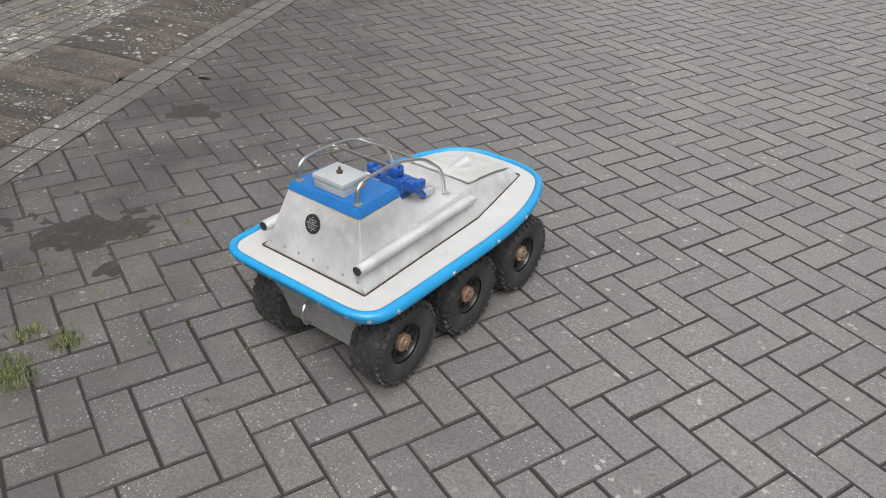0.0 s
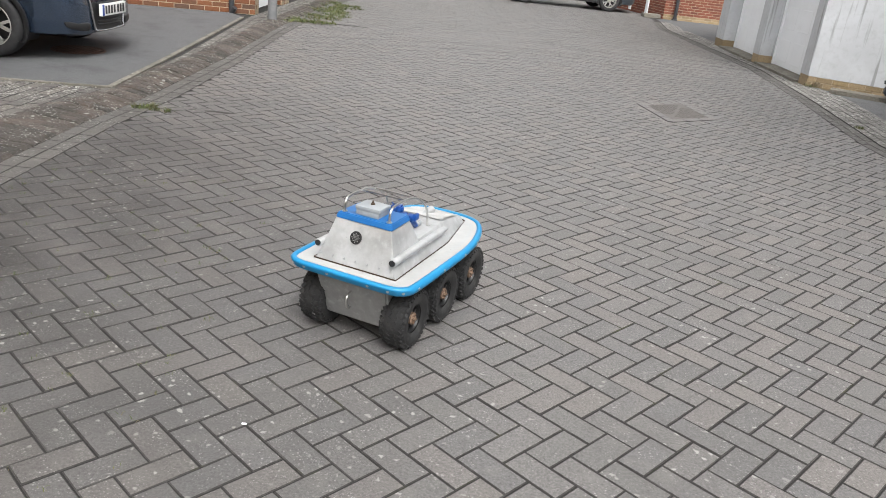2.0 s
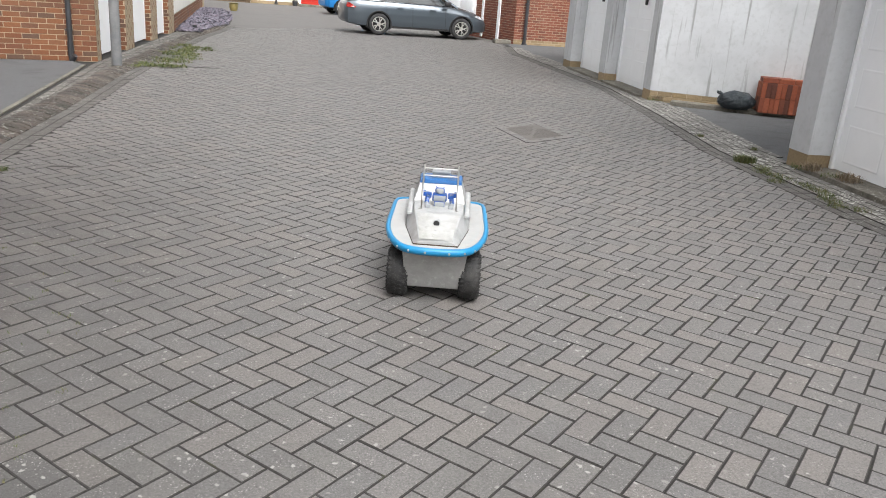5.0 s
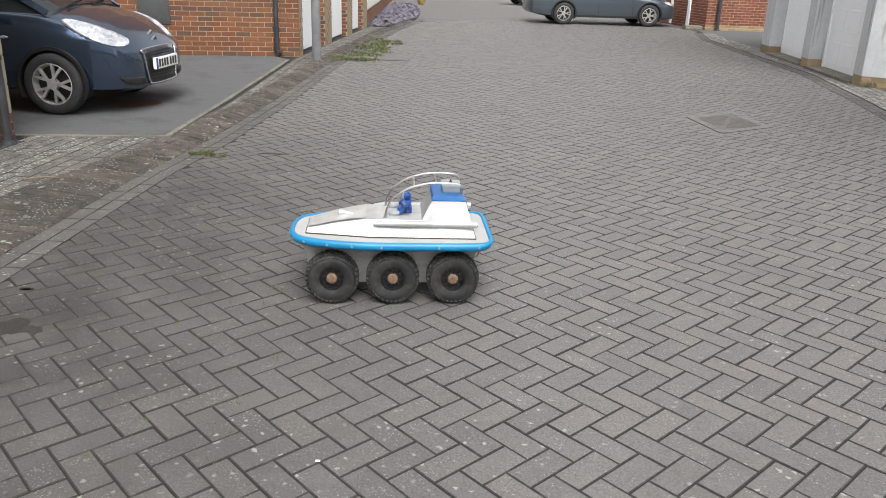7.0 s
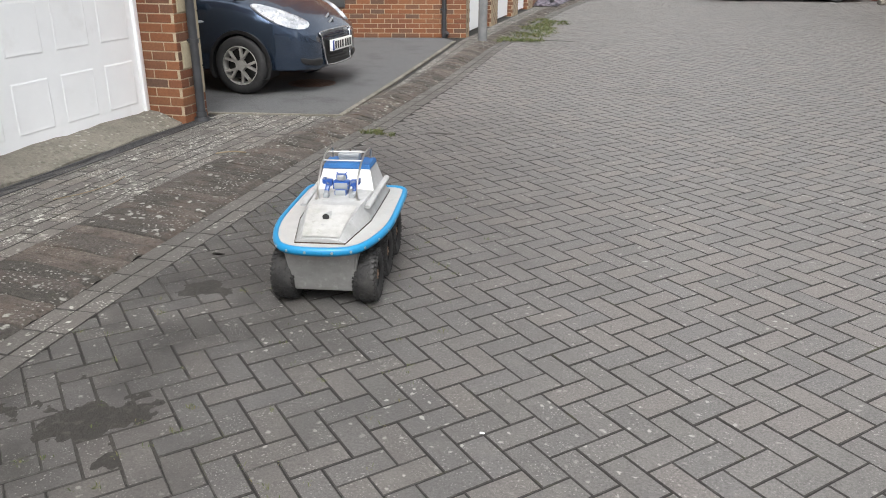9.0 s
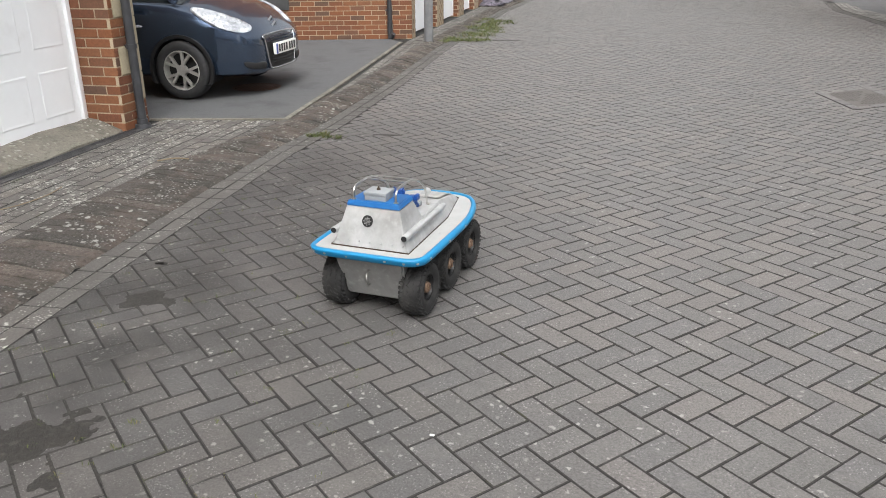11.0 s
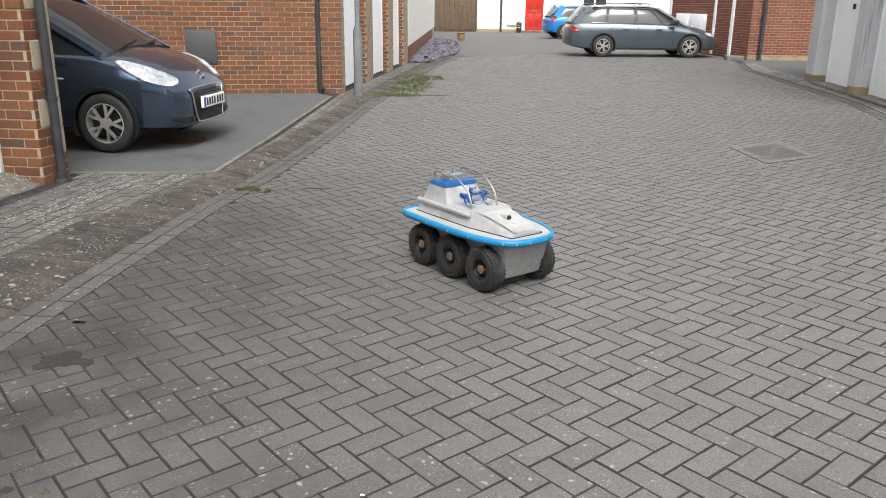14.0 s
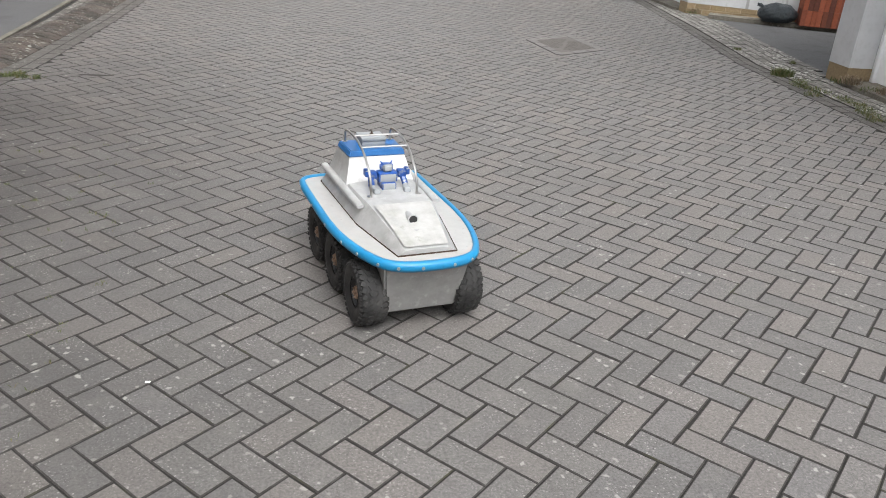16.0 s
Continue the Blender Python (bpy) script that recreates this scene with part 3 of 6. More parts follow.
def make_wheel(parent, x, side):
    hub = new("wheel")
    hub.empty_display_size = 0.05
    hub.parent = parent
    hub.location = (x, side * 0.178, 0.122)
    rot = Matrix.Rotation(radians(-90 * side), 4, "X")  # the turned axis points outwards
    bm = bmesh.new()
    lathe(bm, [(0.056, -0.042), (0.082, -0.051), (0.102, -0.049), (0.114, -0.037), (0.119, -0.015), (0.119, 0.015), (0.114, 0.037), (0.102, 0.049), (0.082, 0.051), (0.064, 0.046), (0.056, 0.040)], 40, rot)
    n = 32
    for row, (z, r, tw) in enumerate(((-0.036, 0.1135, 28), (-0.012, 0.1180, -28), (0.012, 0.1180, 28), (0.036, 0.1135, -28))):
        for i in range(n):
            a = 2 * math.pi * (i + 0.5 * (row % 2)) / n
            m = rot @ Matrix.Rotation(a, 4, "Z") @ Matrix.Translation((r, 0, z)) @ Matrix.Rotation(radians(tw), 4, "X") @ Matrix.Diagonal((0.009, 0.016, 0.015, 1))
            bmesh.ops.create_cube(bm, size=1.0, matrix=m)
    for sgn in (-1, 1):
        for i in range(n):
            a = 2 * math.pi * (i + (0.25 if sgn > 0 else 0.75)) / n
            m = rot @ Matrix.Rotation(a, 4, "Z") @ Matrix.Translation((0.1035, 0, sgn * 0.0455)) @ Matrix.Rotation(radians(-38 * sgn), 4, "Y") @ Matrix.Diagonal((0.014, 0.013, 0.009, 1))
            bmesh.ops.create_cube(bm, size=1.0, matrix=m)
    part("tyre", bm, m_tyre, hub, "knobbly dusty black rubber tyre", smooth=40)
    bm = bmesh.new()
    lathe(bm, [(0.057, 0.036), (0.053, 0.037), (0.050, 0.030), (0.047, 0.012), (0.0, 0.012)], 32, rot)
    lathe(bm, [(0.057, -0.036), (0.0, -0.034)], 32, rot)
    for i in range(8):
        m = rot @ Matrix.Rotation(math.pi * 2 * i / 8, 4, "Z") @ Matrix.Translation((0.034, 0, 0.019)) @ Matrix.Diagonal((0.032, 0.007, 0.014, 1))
        bmesh.ops.create_cube(bm, size=1.0, matrix=m)
    bmesh.ops.recalc_face_normals(bm, faces=bm.faces)
    part("rim", bm, m_rim, hub, "black spoked plastic rim")
    bm = bmesh.new()
    lathe(bm, [(0.024, 0.010), (0.024, 0.036), (0.021, 0.039), (0.009, 0.039), (0.009, 0.045), (0.0, 0.045)], 20, rot)
    for i in range(4):
        m = rot @ Matrix.Rotation(math.pi / 2 * i, 4, "Z") @ Matrix.Translation((0.016, 0, 0.041))
        bmesh.ops.create_cone(bm, cap_ends=True, segments=6, radius1=0.0035, radius2=0.0035, depth=0.007, matrix=m)
    bmesh.ops.recalc_face_normals(bm, faces=bm.faces)
    part("hub_cap", bm, m_hub, hub, "rusty steel hub with bolts")
    return hub


DECK = [(-0.434, 0.0), (-0.434, 0.13), (-0.430, 0.195), (-0.410, 0.230), (-0.36, 0.244), (-0.15, 0.247), (0.05, 0.247), (0.18, 0.236), (0.29, 0.213), (0.375, 0.182), (0.428, 0.145), (0.455, 0.085), (0.462, 0.0)]


def deck_outline(grow=0.0):
    half = [Vector((x, y)) for x, y in DECK]
    pts = half + [Vector((p.x, -p.y)) for p in half[-2:0:-1]]
    line = smooth_line([(p.x, p.y) for p in pts], 4, True)
    out = []
    for i, p in enumerate(line):
        d = line[(i + 1) % len(line)] - line[i - 1]
        nrm = Vector((-d.y, d.x)).normalized()
        if nrm.dot(p) < 0:
            nrm = -nrm
        out.append(p + nrm * grow)
    return out


def skin(bm, rings, close=True):
    vr = [[bm.verts.new(p) for p in r] for r in rings]
    n = len(vr[0])
    for a, b in zip(vr, vr[1:]):
        for i in range(n if close else n - 1):
            bm.faces.new((a[i], a[(i + 1) % n], b[(i + 1) % n], b[i]))
    return vr


def lerp_pairs(tab, x):
    for (a, p), (b, q) in zip(tab, tab[1:]):
        if a <= x <= b:
            return p + (q - p) * (x - a) / (b - a)
    return tab[-1][1] if x > tab[-1][0] else tab[0][1]


def make_rover():
    rover = thing("rover", Matrix(), "six-wheeled remote-controlled rover with boat-like aluminium deck and blue bumper", "rover")
    # hull
    bm = bmesh.new()
    lo = [(-0.335, -0.135, 0.092), (0.365, -0.135, 0.092), (0.365, 0.135, 0.092), (-0.335, 0.135, 0.092)]
    hi = [(-0.405, -0.158, 0.262), (0.415, -0.158, 0.262), (0.415, 0.158, 0.262), (-0.405, 0.158, 0.262)]
    vr = skin(bm, [lo, hi])
    bm.faces.new(vr[0][::-1])
    bm.faces.new(vr[1])
    bmesh.ops.bevel(bm, geom=list(bm.edges), offset=0.008, segments=2, affect="EDGES")
    part("hull", bm, m_hull, rover, "dull scuffed aluminium hull")
    # deck plate
    bm = bmesh.new()
    out = deck_outline(0.0)
    prism(bm, out, 0.262, 0.283)
    part("deck", bm, m_deck, rover, "off-white weathered deck plate")
    # bumper
    bm = bmesh.new()
    line = deck_outline(0.004)
    prof = [(-0.004, -0.016), (0.008, -0.016), (0.015, -0.009), (0.017, 0.0), (0.015, 0.009), (0.008, 0.016), (-0.004, 0.017), (-0.008, 0.012)]
    rings = []
    for dr, dz in prof:
        rings.append([Vector((p.x, p.y, 0.273 + dz)) for p in deck_outline(0.004 + dr)])
    vr = skin(bm, rings + [rings[0]])
    bmesh.ops.remove_doubles(bm, verts=bm.verts, dist=1e-5)
    bmesh.ops.recalc_face_normals(bm, faces=bm.faces)
    bumper = part("bumper", bm, m_bumper, rover, "bright sky-blue rubber bumper strip", smooth=60)
    spots = deck_outline(0.0195)
    n = len(spots)
    for k in range(22):
        p = spots[int((k + 0.5) / 22 * n) % n]
        q = spots[(int((k + 0.5) / 22 * n) + 1) % n]
        d = (q - p).normalized()
        nrm = Vector((d.y, -d.x))
        if nrm.dot(p) < 0:
            nrm = -nrm
        bm = bmesh.new()
        c = Vector((p.x, p.y, 0.272))
        cyl(bm, c - Vector((nrm.x, nrm.y, 0)) * 0.004, c + Vector((nrm.x, nrm.y, 0)) * 0.0030, 0.0078, 0.0055, 10)
        part("bolt", bm, m_bolt, bumper)
    # raised housing with sloping sides, falling to the bow
    sec = [(-0.365, 0.172, 0.29, 0.165, 0.293), (-0.345, 0.171, 0.285, 0.140, 0.345), (-0.20, 0.168, 0.285, 0.132, 0.352), (0.00, 0.165, 0.285, 0.126, 0.355), (0.12, 0.158, 0.285, 0.118, 0.353), (0.27, 0.132, 0.285, 0.098, 0.326), (0.395, 0.105, 0.285, 0.080, 0.298)]
    rings = []
    for x, wb, zb, wt, zt in sec:
        rings.append([(x, -wb, 0.281), (x, -wb, zb), (x, -wt, zt), (x, -wt * 0.5, zt + 0.003), (x, wt * 0.5, zt + 0.003), (x, wt, zt), (x, wb, zb), (x, wb, 0.281)])
    bm = bmesh.new()
    vr = skin(bm, rings)
    bm.faces.new(vr[0])
    bm.faces.new(vr[-1][::-1])
    bmesh.ops.recalc_face_normals(bm, faces=bm.faces)
    part("housing", bm, m_ali, rover, "riveted bare aluminium housing with stained front slope", smooth=18)
    # dark seam under the housing
    bm = bmesh.new()
    skin(bm, [[(-0.371, -0.176, z), (0.10, -0.164, z), (0.402, -0.108, z), (0.402, 0.108, z), (0.10, 0.164, z), (-0.371, 0.176, z)] for z in (0.2825, 0.2885)])
    part("seam", bm, m_rust, rover, "rusty dark gasket seam")
    # cabin
    bm = bmesh.new()
    lo = [(-0.368, -0.165, 0.288), (-0.118, -0.137, 0.345), (-0.118, 0.137, 0.345), (-0.368, 0.165, 0.288)]
    mid = [(-0.322, -0.118, 0.438), (-0.168, -0.112, 0.438), (-0.168, 0.112, 0.438), (-0.322, 0.118, 0.438)]
    vr = skin(bm, [lo, mid])
    bm.faces.new(vr[1])
    bmesh.ops.recalc_face_normals(bm, faces=bm.faces)
    bmesh.ops.bevel(bm, geom=list(bm.edges), offset=0.003, segments=2, affect="EDGES")
    cabin = part("cabin", bm, m_ali, rover, "tapered brushed aluminium cabin box")
    bm = bmesh.new()
    rings = [[(-0.325, -0.121, 0.437), (-0.165, -0.115, 0.437), (-0.165, 0.115, 0.437), (-0.325, 0.121, 0.437)], [(-0.317, -0.114, 0.468), (-0.172, -0.108, 0.468), (-0.172, 0.108, 0.468), (-0.317, 0.114, 0.468)]]
    vr = skin(bm, rings)
    bm.faces.new(vr[1])
    bm.faces.new(vr[0][::-1])
    bmesh.ops.bevel(bm, geom=list(bm.edges), offset=0.004, segments=2, affect="EDGES")
    part("roof", bm, m_blue, cabin, "chipped royal-blue painted roof cap")
    # rivets along the cabin's foot
    for k in range(7):
        u = -0.148 + 0.0493 * k
        bm = bmesh.new()
        p = Vector((-0.3625, u, 0.306))
        cyl(bm, p, p + Vector((-0.0035, 0, 0.0011)), 0.0042, 0.003, 8)
        part("rivet", bm, m_bolt, cabin)
    # speaker grille in the rear face
    nrm = Vector((-0.150, 0, 0.046)).normalized()
    c = Vector((-0.339, 0.018, 0.386))
    bm = bmesh.new()
    cyl(bm, c - nrm * 0.006, c + nrm * 0.003, 0.0235, seg=28)
    grille = part("grille", bm, m_dark, cabin, "round perforated speaker grille")
    bm = bmesh.new()
    u = nrm.cross(Vector((0, 1, 0))).normalized()
    for i in range(-3, 4):
        for j in range(-3, 4):
            if i * i + j * j < 10:
                p = c + Vector((0, 1, 0)) * i * 0.0052 + u * j * 0.0052 + nrm * 0.003
                cyl(bm, p, p + nrm * 0.0015, 0.0017, seg=6)
    part("mesh_dots", bm, m_bolt, grille)
    # grey junction box with a switch
    bm = bmesh.new()
    box(bm, -0.300, -0.218, -0.048, 0.048, 0.466, 0.492, 0.003)
    box(bm, -0.303, -0.215, -0.051, 0.051, 0.490, 0.505, 0.003)
    jb = part("junction_box", bm, m_box, cabin, "grey plastic junction box on the roof")
    bm = bmesh.new()
    cyl(bm, (-0.258, 0.002, 0.504), (-0.258, 0.002, 0.511), 0.008, seg=10)
    cyl(bm, (-0.258, 0.002, 0.511), (-0.258, 0.002, 0.521), 0.005, 0.003, seg=8)
    part("button", bm, m_rust, jb, "small brown button")
    # side tubes
    for s in (-1, 1):
        bm = bmesh.new()
        tube(bm, [(-0.375, s * 0.158, 0.343), (0.04, s * 0.150, 0.343), (0.09, s * 0.147, 0.342)], 0.0145, 16)
        vv = [v for v in bm.verts if v.co.x > 0.07]
        for v in vv:
            v.co.z = 0.339 + (v.co.z - 0.339) * 0.45
        t = part("side_tube", bm, m_ali, rover, "aluminium side tube with pinched front end")
        bm = bmesh.new()
        cyl(bm, (-0.3775, s * 0.158, 0.343), (-0.370, s * 0.158, 0.343), 0.0118, seg=16)
        part("tube_mouth", bm, m_dark, t, "dark open tube end")
    # roll bars
    for s in (-1, 1):
        bm = bmesh.new()
        tube(bm, smooth_line([(-0.302, s * 0.095, 0.465), (-0.302, s * 0.095, 0.498), (-0.290, s * 0.095, 0.518), (-0.262, s * 0.094, 0.525), (-0.19, s * 0.093, 0.527), (-0.12, s * 0.092, 0.518), (-0.05, s * 0.091, 0.488), (0.005, s * 0.09, 0.44), (0.030, s * 0.09, 0.39), (0.036, s * 0.09, 0.352)], 4), 0.0048, 8)
        for x, z in ((-0.302, 0.468), (0.036, 0.357)):
            cyl(bm, (x, s * 0.095, z), (x, s * 0.095, z + 0.003), 0.011, seg=12)
        part("roll_bar", bm, m_steel, rover, "bent stainless steel roll bar")
    for x, z in ((-0.185, 0.527), (-0.095, 0.510)):
        bm = bmesh.new()
        tube(bm, [(x, -0.093, z), (x, 0.093, z)], 0.004, 8)
        part("cross_bar", bm, m_steel, rover)
    # seated toy figure, one plain mesh
    bm = bmesh.new()
    box(bm, -0.085, -0.025, -0.022, 0.022, 0.356, 0.378, 0.004)
    box(bm, -0.082, -0.040, -0.030, 0.030, 0.376, 0.410, 0.006)
    for s in (-1, 1):
        box(bm, -0.078, -0.045, s * 0.045 - 0.013, s * 0.045 + 0.013, 0.388, 0.412, 0.005)
        cyl(bm, (-0.06, s * 0.048, 0.395), (-0.035, s * 0.052, 0.368), 0.010, 0.009, 8)
        cyl(bm, (-0.035, s * 0.052, 0.368), (-0.005, s * 0.046, 0.362), 0.009, 0.011, 8)
    box(bm, -0.080, -0.048, -0.014, 0.014, 0.410, 0.436, 0.005)
    box(bm, -0.074, -0.058, -0.020, 0.020, 0.414, 0.432, 0.003)
    box(bm, -0.062, -0.044, -0.011, 0.011, 0.412, 0.430, 0.004)
    for s in (-1, 1):
        box(bm, -0.076, -0.046, s * 0.062 - 0.006, s * 0.062 + 0.006, 0.396, 0.418, 0.003)
        box(bm, -0.010, 0.010, s * 0.046 - 0.010, s * 0.046 + 0.010, 0.356, 0.374, 0.004)
        cyl(bm, (-0.066, s * 0.012, 0.432), (-0.070, s * 0.018, 0.446), 0.003, 0.002, 6)
    for v in bm.verts:
        v.co = Vector((-0.06 + (v.co.x + 0.06) * 1.15, v.co.y * 1.3, 0.356 + (v.co.z - 0.356) * 1.12))
    for f in bm.faces:
        cz = f.calc_center_median()
        f.material_index = 1 if (cz.x > -0.018 or (cz.z > 0.418 and cz.x > -0.058) or (abs(cz.y) < 0.010 and cz.x > -0.045 and cz.z < 0.40)) else 0
    part("toy_figure", bm, [m_toy, m_box], rover, "small blue and silver plastic toy figure", smooth=30)
    # stained sheet over the bow slope
    bm = bmesh.new()
    rows = []
    for k in range(9):
        x = 0.125 + 0.262 * k / 8
        hw = 0.108 - 0.030 * k / 8
        z = lerp_pairs([(0.12, 0.3575), (0.27, 0.3305), (0.395, 0.3025)], x)
        rows.append([bm.verts.new((x, hw * (i / 4 - 1), z + 0.0025 + 0.0012 * noise.noise((x * 30, i * 0.9, 1.0)))) for i in range(9)])
    for r0, r1 in zip(rows, rows[1:]):
        for i in range(8):
            bm.faces.new((r0[i], r1[i], r1[i + 1], r0[i + 1]))
    part("bow_sheet", bm, m_hatch, rover, "dented algae-stained aluminium sheet", smooth=40)
    # lamp on the bow hatch
    bm = bmesh.new()
    cyl(bm, (0.17, 0.0, 0.335), (0.255, -0.004, 0.345), 0.012, 0.019, 16)
    lampb = part("headlamp", bm, m_ali, rover, "small conical aluminium headlamp")
    bm = bmesh.new()
    cyl(bm, (0.2545, -0.004, 0.3449), (0.257, -0.004, 0.3452), 0.015, seg=16)
    part("lens", bm, m_dark, lampb)
    bm = bmesh.new()
    cyl(bm, (0.295, -0.006, 0.319), (0.296, -0.006, 0.327), 0.010, seg=14)
    part("cap_nut", bm, m_bolt, rover)
    # tow hook on the rear
    bm = bmesh.new()
    tube(bm, smooth_line([(-0.37, 0.005, 0.20), (-0.395, 0.005, 0.205), (-0.412, 0.003, 0.196), (-0.418, 0.0, 0.178), (-0.410, -0.002, 0.162), (-0.396, -0.004, 0.160)], 4), 0.0042, 8)
    part("tow_hook", bm, m_steel, rover, "bent steel tow hook")
    # final heights of the shell over the axles
    heights = [(0.0, 0.0), (0.092, 0.072), (0.262, 0.281), (0.285, 0.305), (0.345, 0.373), (0.356, 0.381), (0.437, 0.467), (0.468, 0.490), (0.505, 0.526), (0.53, 0.550), (0.6, 0.615)]
    for o in rover.children_recursive:
        if o.type == "MESH":
            for v in o.data.vertices:
                v.co.z = lerp_pairs(heights, v.co.z)
                if v.co.z > 0.30 and v.co.x < -0.1:
                    v.co.x -= 0.010
    wheels = [make_wheel(rover, x, s) for x in (-0.277, 0.0, 0.277) for s in (-1, 1)]
    return rover, wheels


rover, wheels = make_rover()

# seconds, x, y, heading of the rover
DRIVE = [
    (0.0, 0.132, -0.609, 65.0), (0.5, 0.205, -0.445, 65.5), (1.0, 0.349, -0.083, 64.0), (1.5, 0.535, 0.290, 64.0), (2.0, 0.710, 0.653, 64.3), (2.5, 0.890, 1.050, 64.2),
    (3.0, 1.091, 1.431, 60.0), (3.5, 1.253, 1.664, 43.9), (4.0, 1.442, 1.777, 6.2), (4.5, 1.550, 1.704, -48.1), (5.0, 1.567, 1.560, -102.1), (5.4, 1.498, 1.458, -141.2),
    (5.8, 1.310, 1.386, -161.8), (6.2, 0.992, 1.313, -166.2), (6.6, 0.703, 1.245, -168.9), (7.0, 0.378, 1.174, -174.5), (7.4, 0.040, 1.126, -176.5), (7.8, -0.322, 1.095, -170.1),
    (8.2, -0.497, 1.042, -149.3), (8.6, -0.584, 0.976, -117.0), (9.0, -0.610, 0.864, -82.1), (9.4, -0.561, 0.752, -46.0), (9.8, -0.447, 0.670, -7.9), (10.1, -0.308, 0.658, 20.0),
    (10.3, -0.209, 0.691, 37.8), (10.5, -0.142, 0.737, 56.4), (10.7, -0.105, 0.779, 70.8), (11.0, -0.050, 0.908, 78.6), (11.5, 0.005, 1.267, 79.8), (12.0, 0.057, 1.658, 73.9),
    (12.5, 0.123, 1.837, 58.8), (12.8, 0.170, 1.959, 41.0), (13.1, 0.244, 2.042, 22.3), (13.4, 0.339, 2.070, -3.2), (13.7, 0.444, 2.051, -26.3), (14.0, 0.562, 1.935, -49.3),
    (14.3, 0.658, 1.720, -61.2), (14.6, 0.743, 1.499, -66.2), (15.2, 0.893, 1.006, -70.1), (15.6, 0.988, 0.723, -72.6), (16.0, 1.069, 0.381, -76.5),
]


def drive_at(t):
    rows = DRIVE
    i = max(k for k in range(len(rows) - 1) if rows[k][0] <= t + 1e-9)
    p0, p1, p2, p3 = rows[max(i - 1, 0)], rows[i], rows[i + 1], rows[min(i + 2, len(rows) - 1)]
    h = p2[0] - p1[0]
    u = (t - p1[0]) / h
    out = []
    for k in (1, 2, 3):
        s1 = (p2[k] - p0[k]) / (p2[0] - p0[0])
        s2 = (p3[k] - p1[k]) / (p3[0] - p1[0])
        out.append((2 * u ** 3 - 3 * u * u + 1) * p1[k] + (u ** 3 - 2 * u * u + u) * h * s1 + (3 * u * u - 2 * u ** 3) * p2[k] + (u ** 3 - u * u) * h * s2)
    return out


def motions():
    times = [round(0.1 * i, 1) for i in range(161)]
    path = [drive_at(t) for t in times]
    walk(rover, [(t, pose(x, y, 0.001, 0, 0, a)) for t, (x, y, a) in zip(times, path)])
    for w in wheels:
        home = w.location.copy()
        side = home.y
        roll, rows, last = 0.0, [], None
        for t, (x, y, a) in zip(times, path):
            if last:
                da, am = radians(a - last[2]), radians((a + last[2]) / 2)
                ahead = (x - last[0]) * math.cos(am) + (y - last[1]) * math.sin(am)
                roll += (ahead - side * da) / 0.122
            last = (x, y, a)
            rows.append((t, pose(home.x, home.y, home.z, 0, math.degrees(roll), 0)))
        walk(w, rows)

# ---- buildings ----


BR_L, BR_H, JT = 0.215, 0.065, 0.010


def brick_boxes(x0, x1, z0, z1, holes=(), half=0.5):
    """Brick rectangles in running bond over a face."""
    out = []
    row, z = 0, z0
    while z < z1 - 0.03:
        x = x0 - (BR_L + JT) * (half if row % 2 else 0)
        while x < x1:
            a, b = max(x, x0), min(x + BR_L, x1)
            if b - a > 0.03 and not any(hx0 < (a + b) / 2 < hx1 and hz0 < z + 0.03 < hz1 for hx0, hx1, hz0, hz1 in holes):
                out.append((a, b, z, z + BR_H))
            x += BR_L + JT
        z += BR_H + JT
        row += 1
    return out


def bricks_joined(name, rects, m, mat, parent, label, proud=0.005, cham=0.003):
    vs, fs = [], []
    for a, b, z0, z1 in rects:
        i = len(vs)
        p = proud + rng.uniform(-0.0015, 0.0015)
        for inset, y in ((cham, p), (0, p - cham), (0, -0.004)):
            for x, z in ((a + inset, z0 + inset), (b - inset, z0 + inset), (b - inset, z1 - inset), (a + inset, z1 - inset)):
                vs.append(m @ Vector((x, -y, z)))
        fs += [tuple(i + k for k in f) for f in PAVER_FACES]
    me = bpy.data.meshes.new(name)
    me.from_pydata([tuple(v) for v in vs], [], fs)
    me.materials.append(mat)
    ob = new(name, me)
    ob.parent = parent
    return tagged(ob, label=label, kind="stuff")


def brick_mesh(length):
    me = bpy.data.meshes.new("brick")
    hx, hz, c = length / 2, BR_H / 2, 0.003
    vs = []
    for inset, y in ((c, -0.0055), (0, -0.0025), (0, 0.004)):
        vs += [(-hx + inset, y, -hz + inset), (hx - inset, y, -hz + inset), (hx - inset, y, hz - inset), (-hx + inset, y, hz - inset)]
    me.from_pydata(vs, [], PAVER_FACES)
    me.materials.append(m_brick_piece)
    return me


BRICK_MESHES = {}


def bricks_single(rects, m, parent):
    for a, b, z0, z1 in rects:
        key = round(b - a, 3)
        if key not in BRICK_MESHES:
            BRICK_MESHES[key] = brick_mesh(key)
        ob = new("brick", BRICK_MESHES[key])
        ob.parent = parent
        ob.matrix_basis = m @ pose((a + b) / 2, rng.uniform(-0.0015, 0.0015), (z0 + z1) / 2)


def wall_box(bm, m, x0, x1, y0, y1, z0, z1):
    bmesh.ops.transform(bm, matrix=m, verts=box(bm, x0, x1, y0, y1, z0, z1))


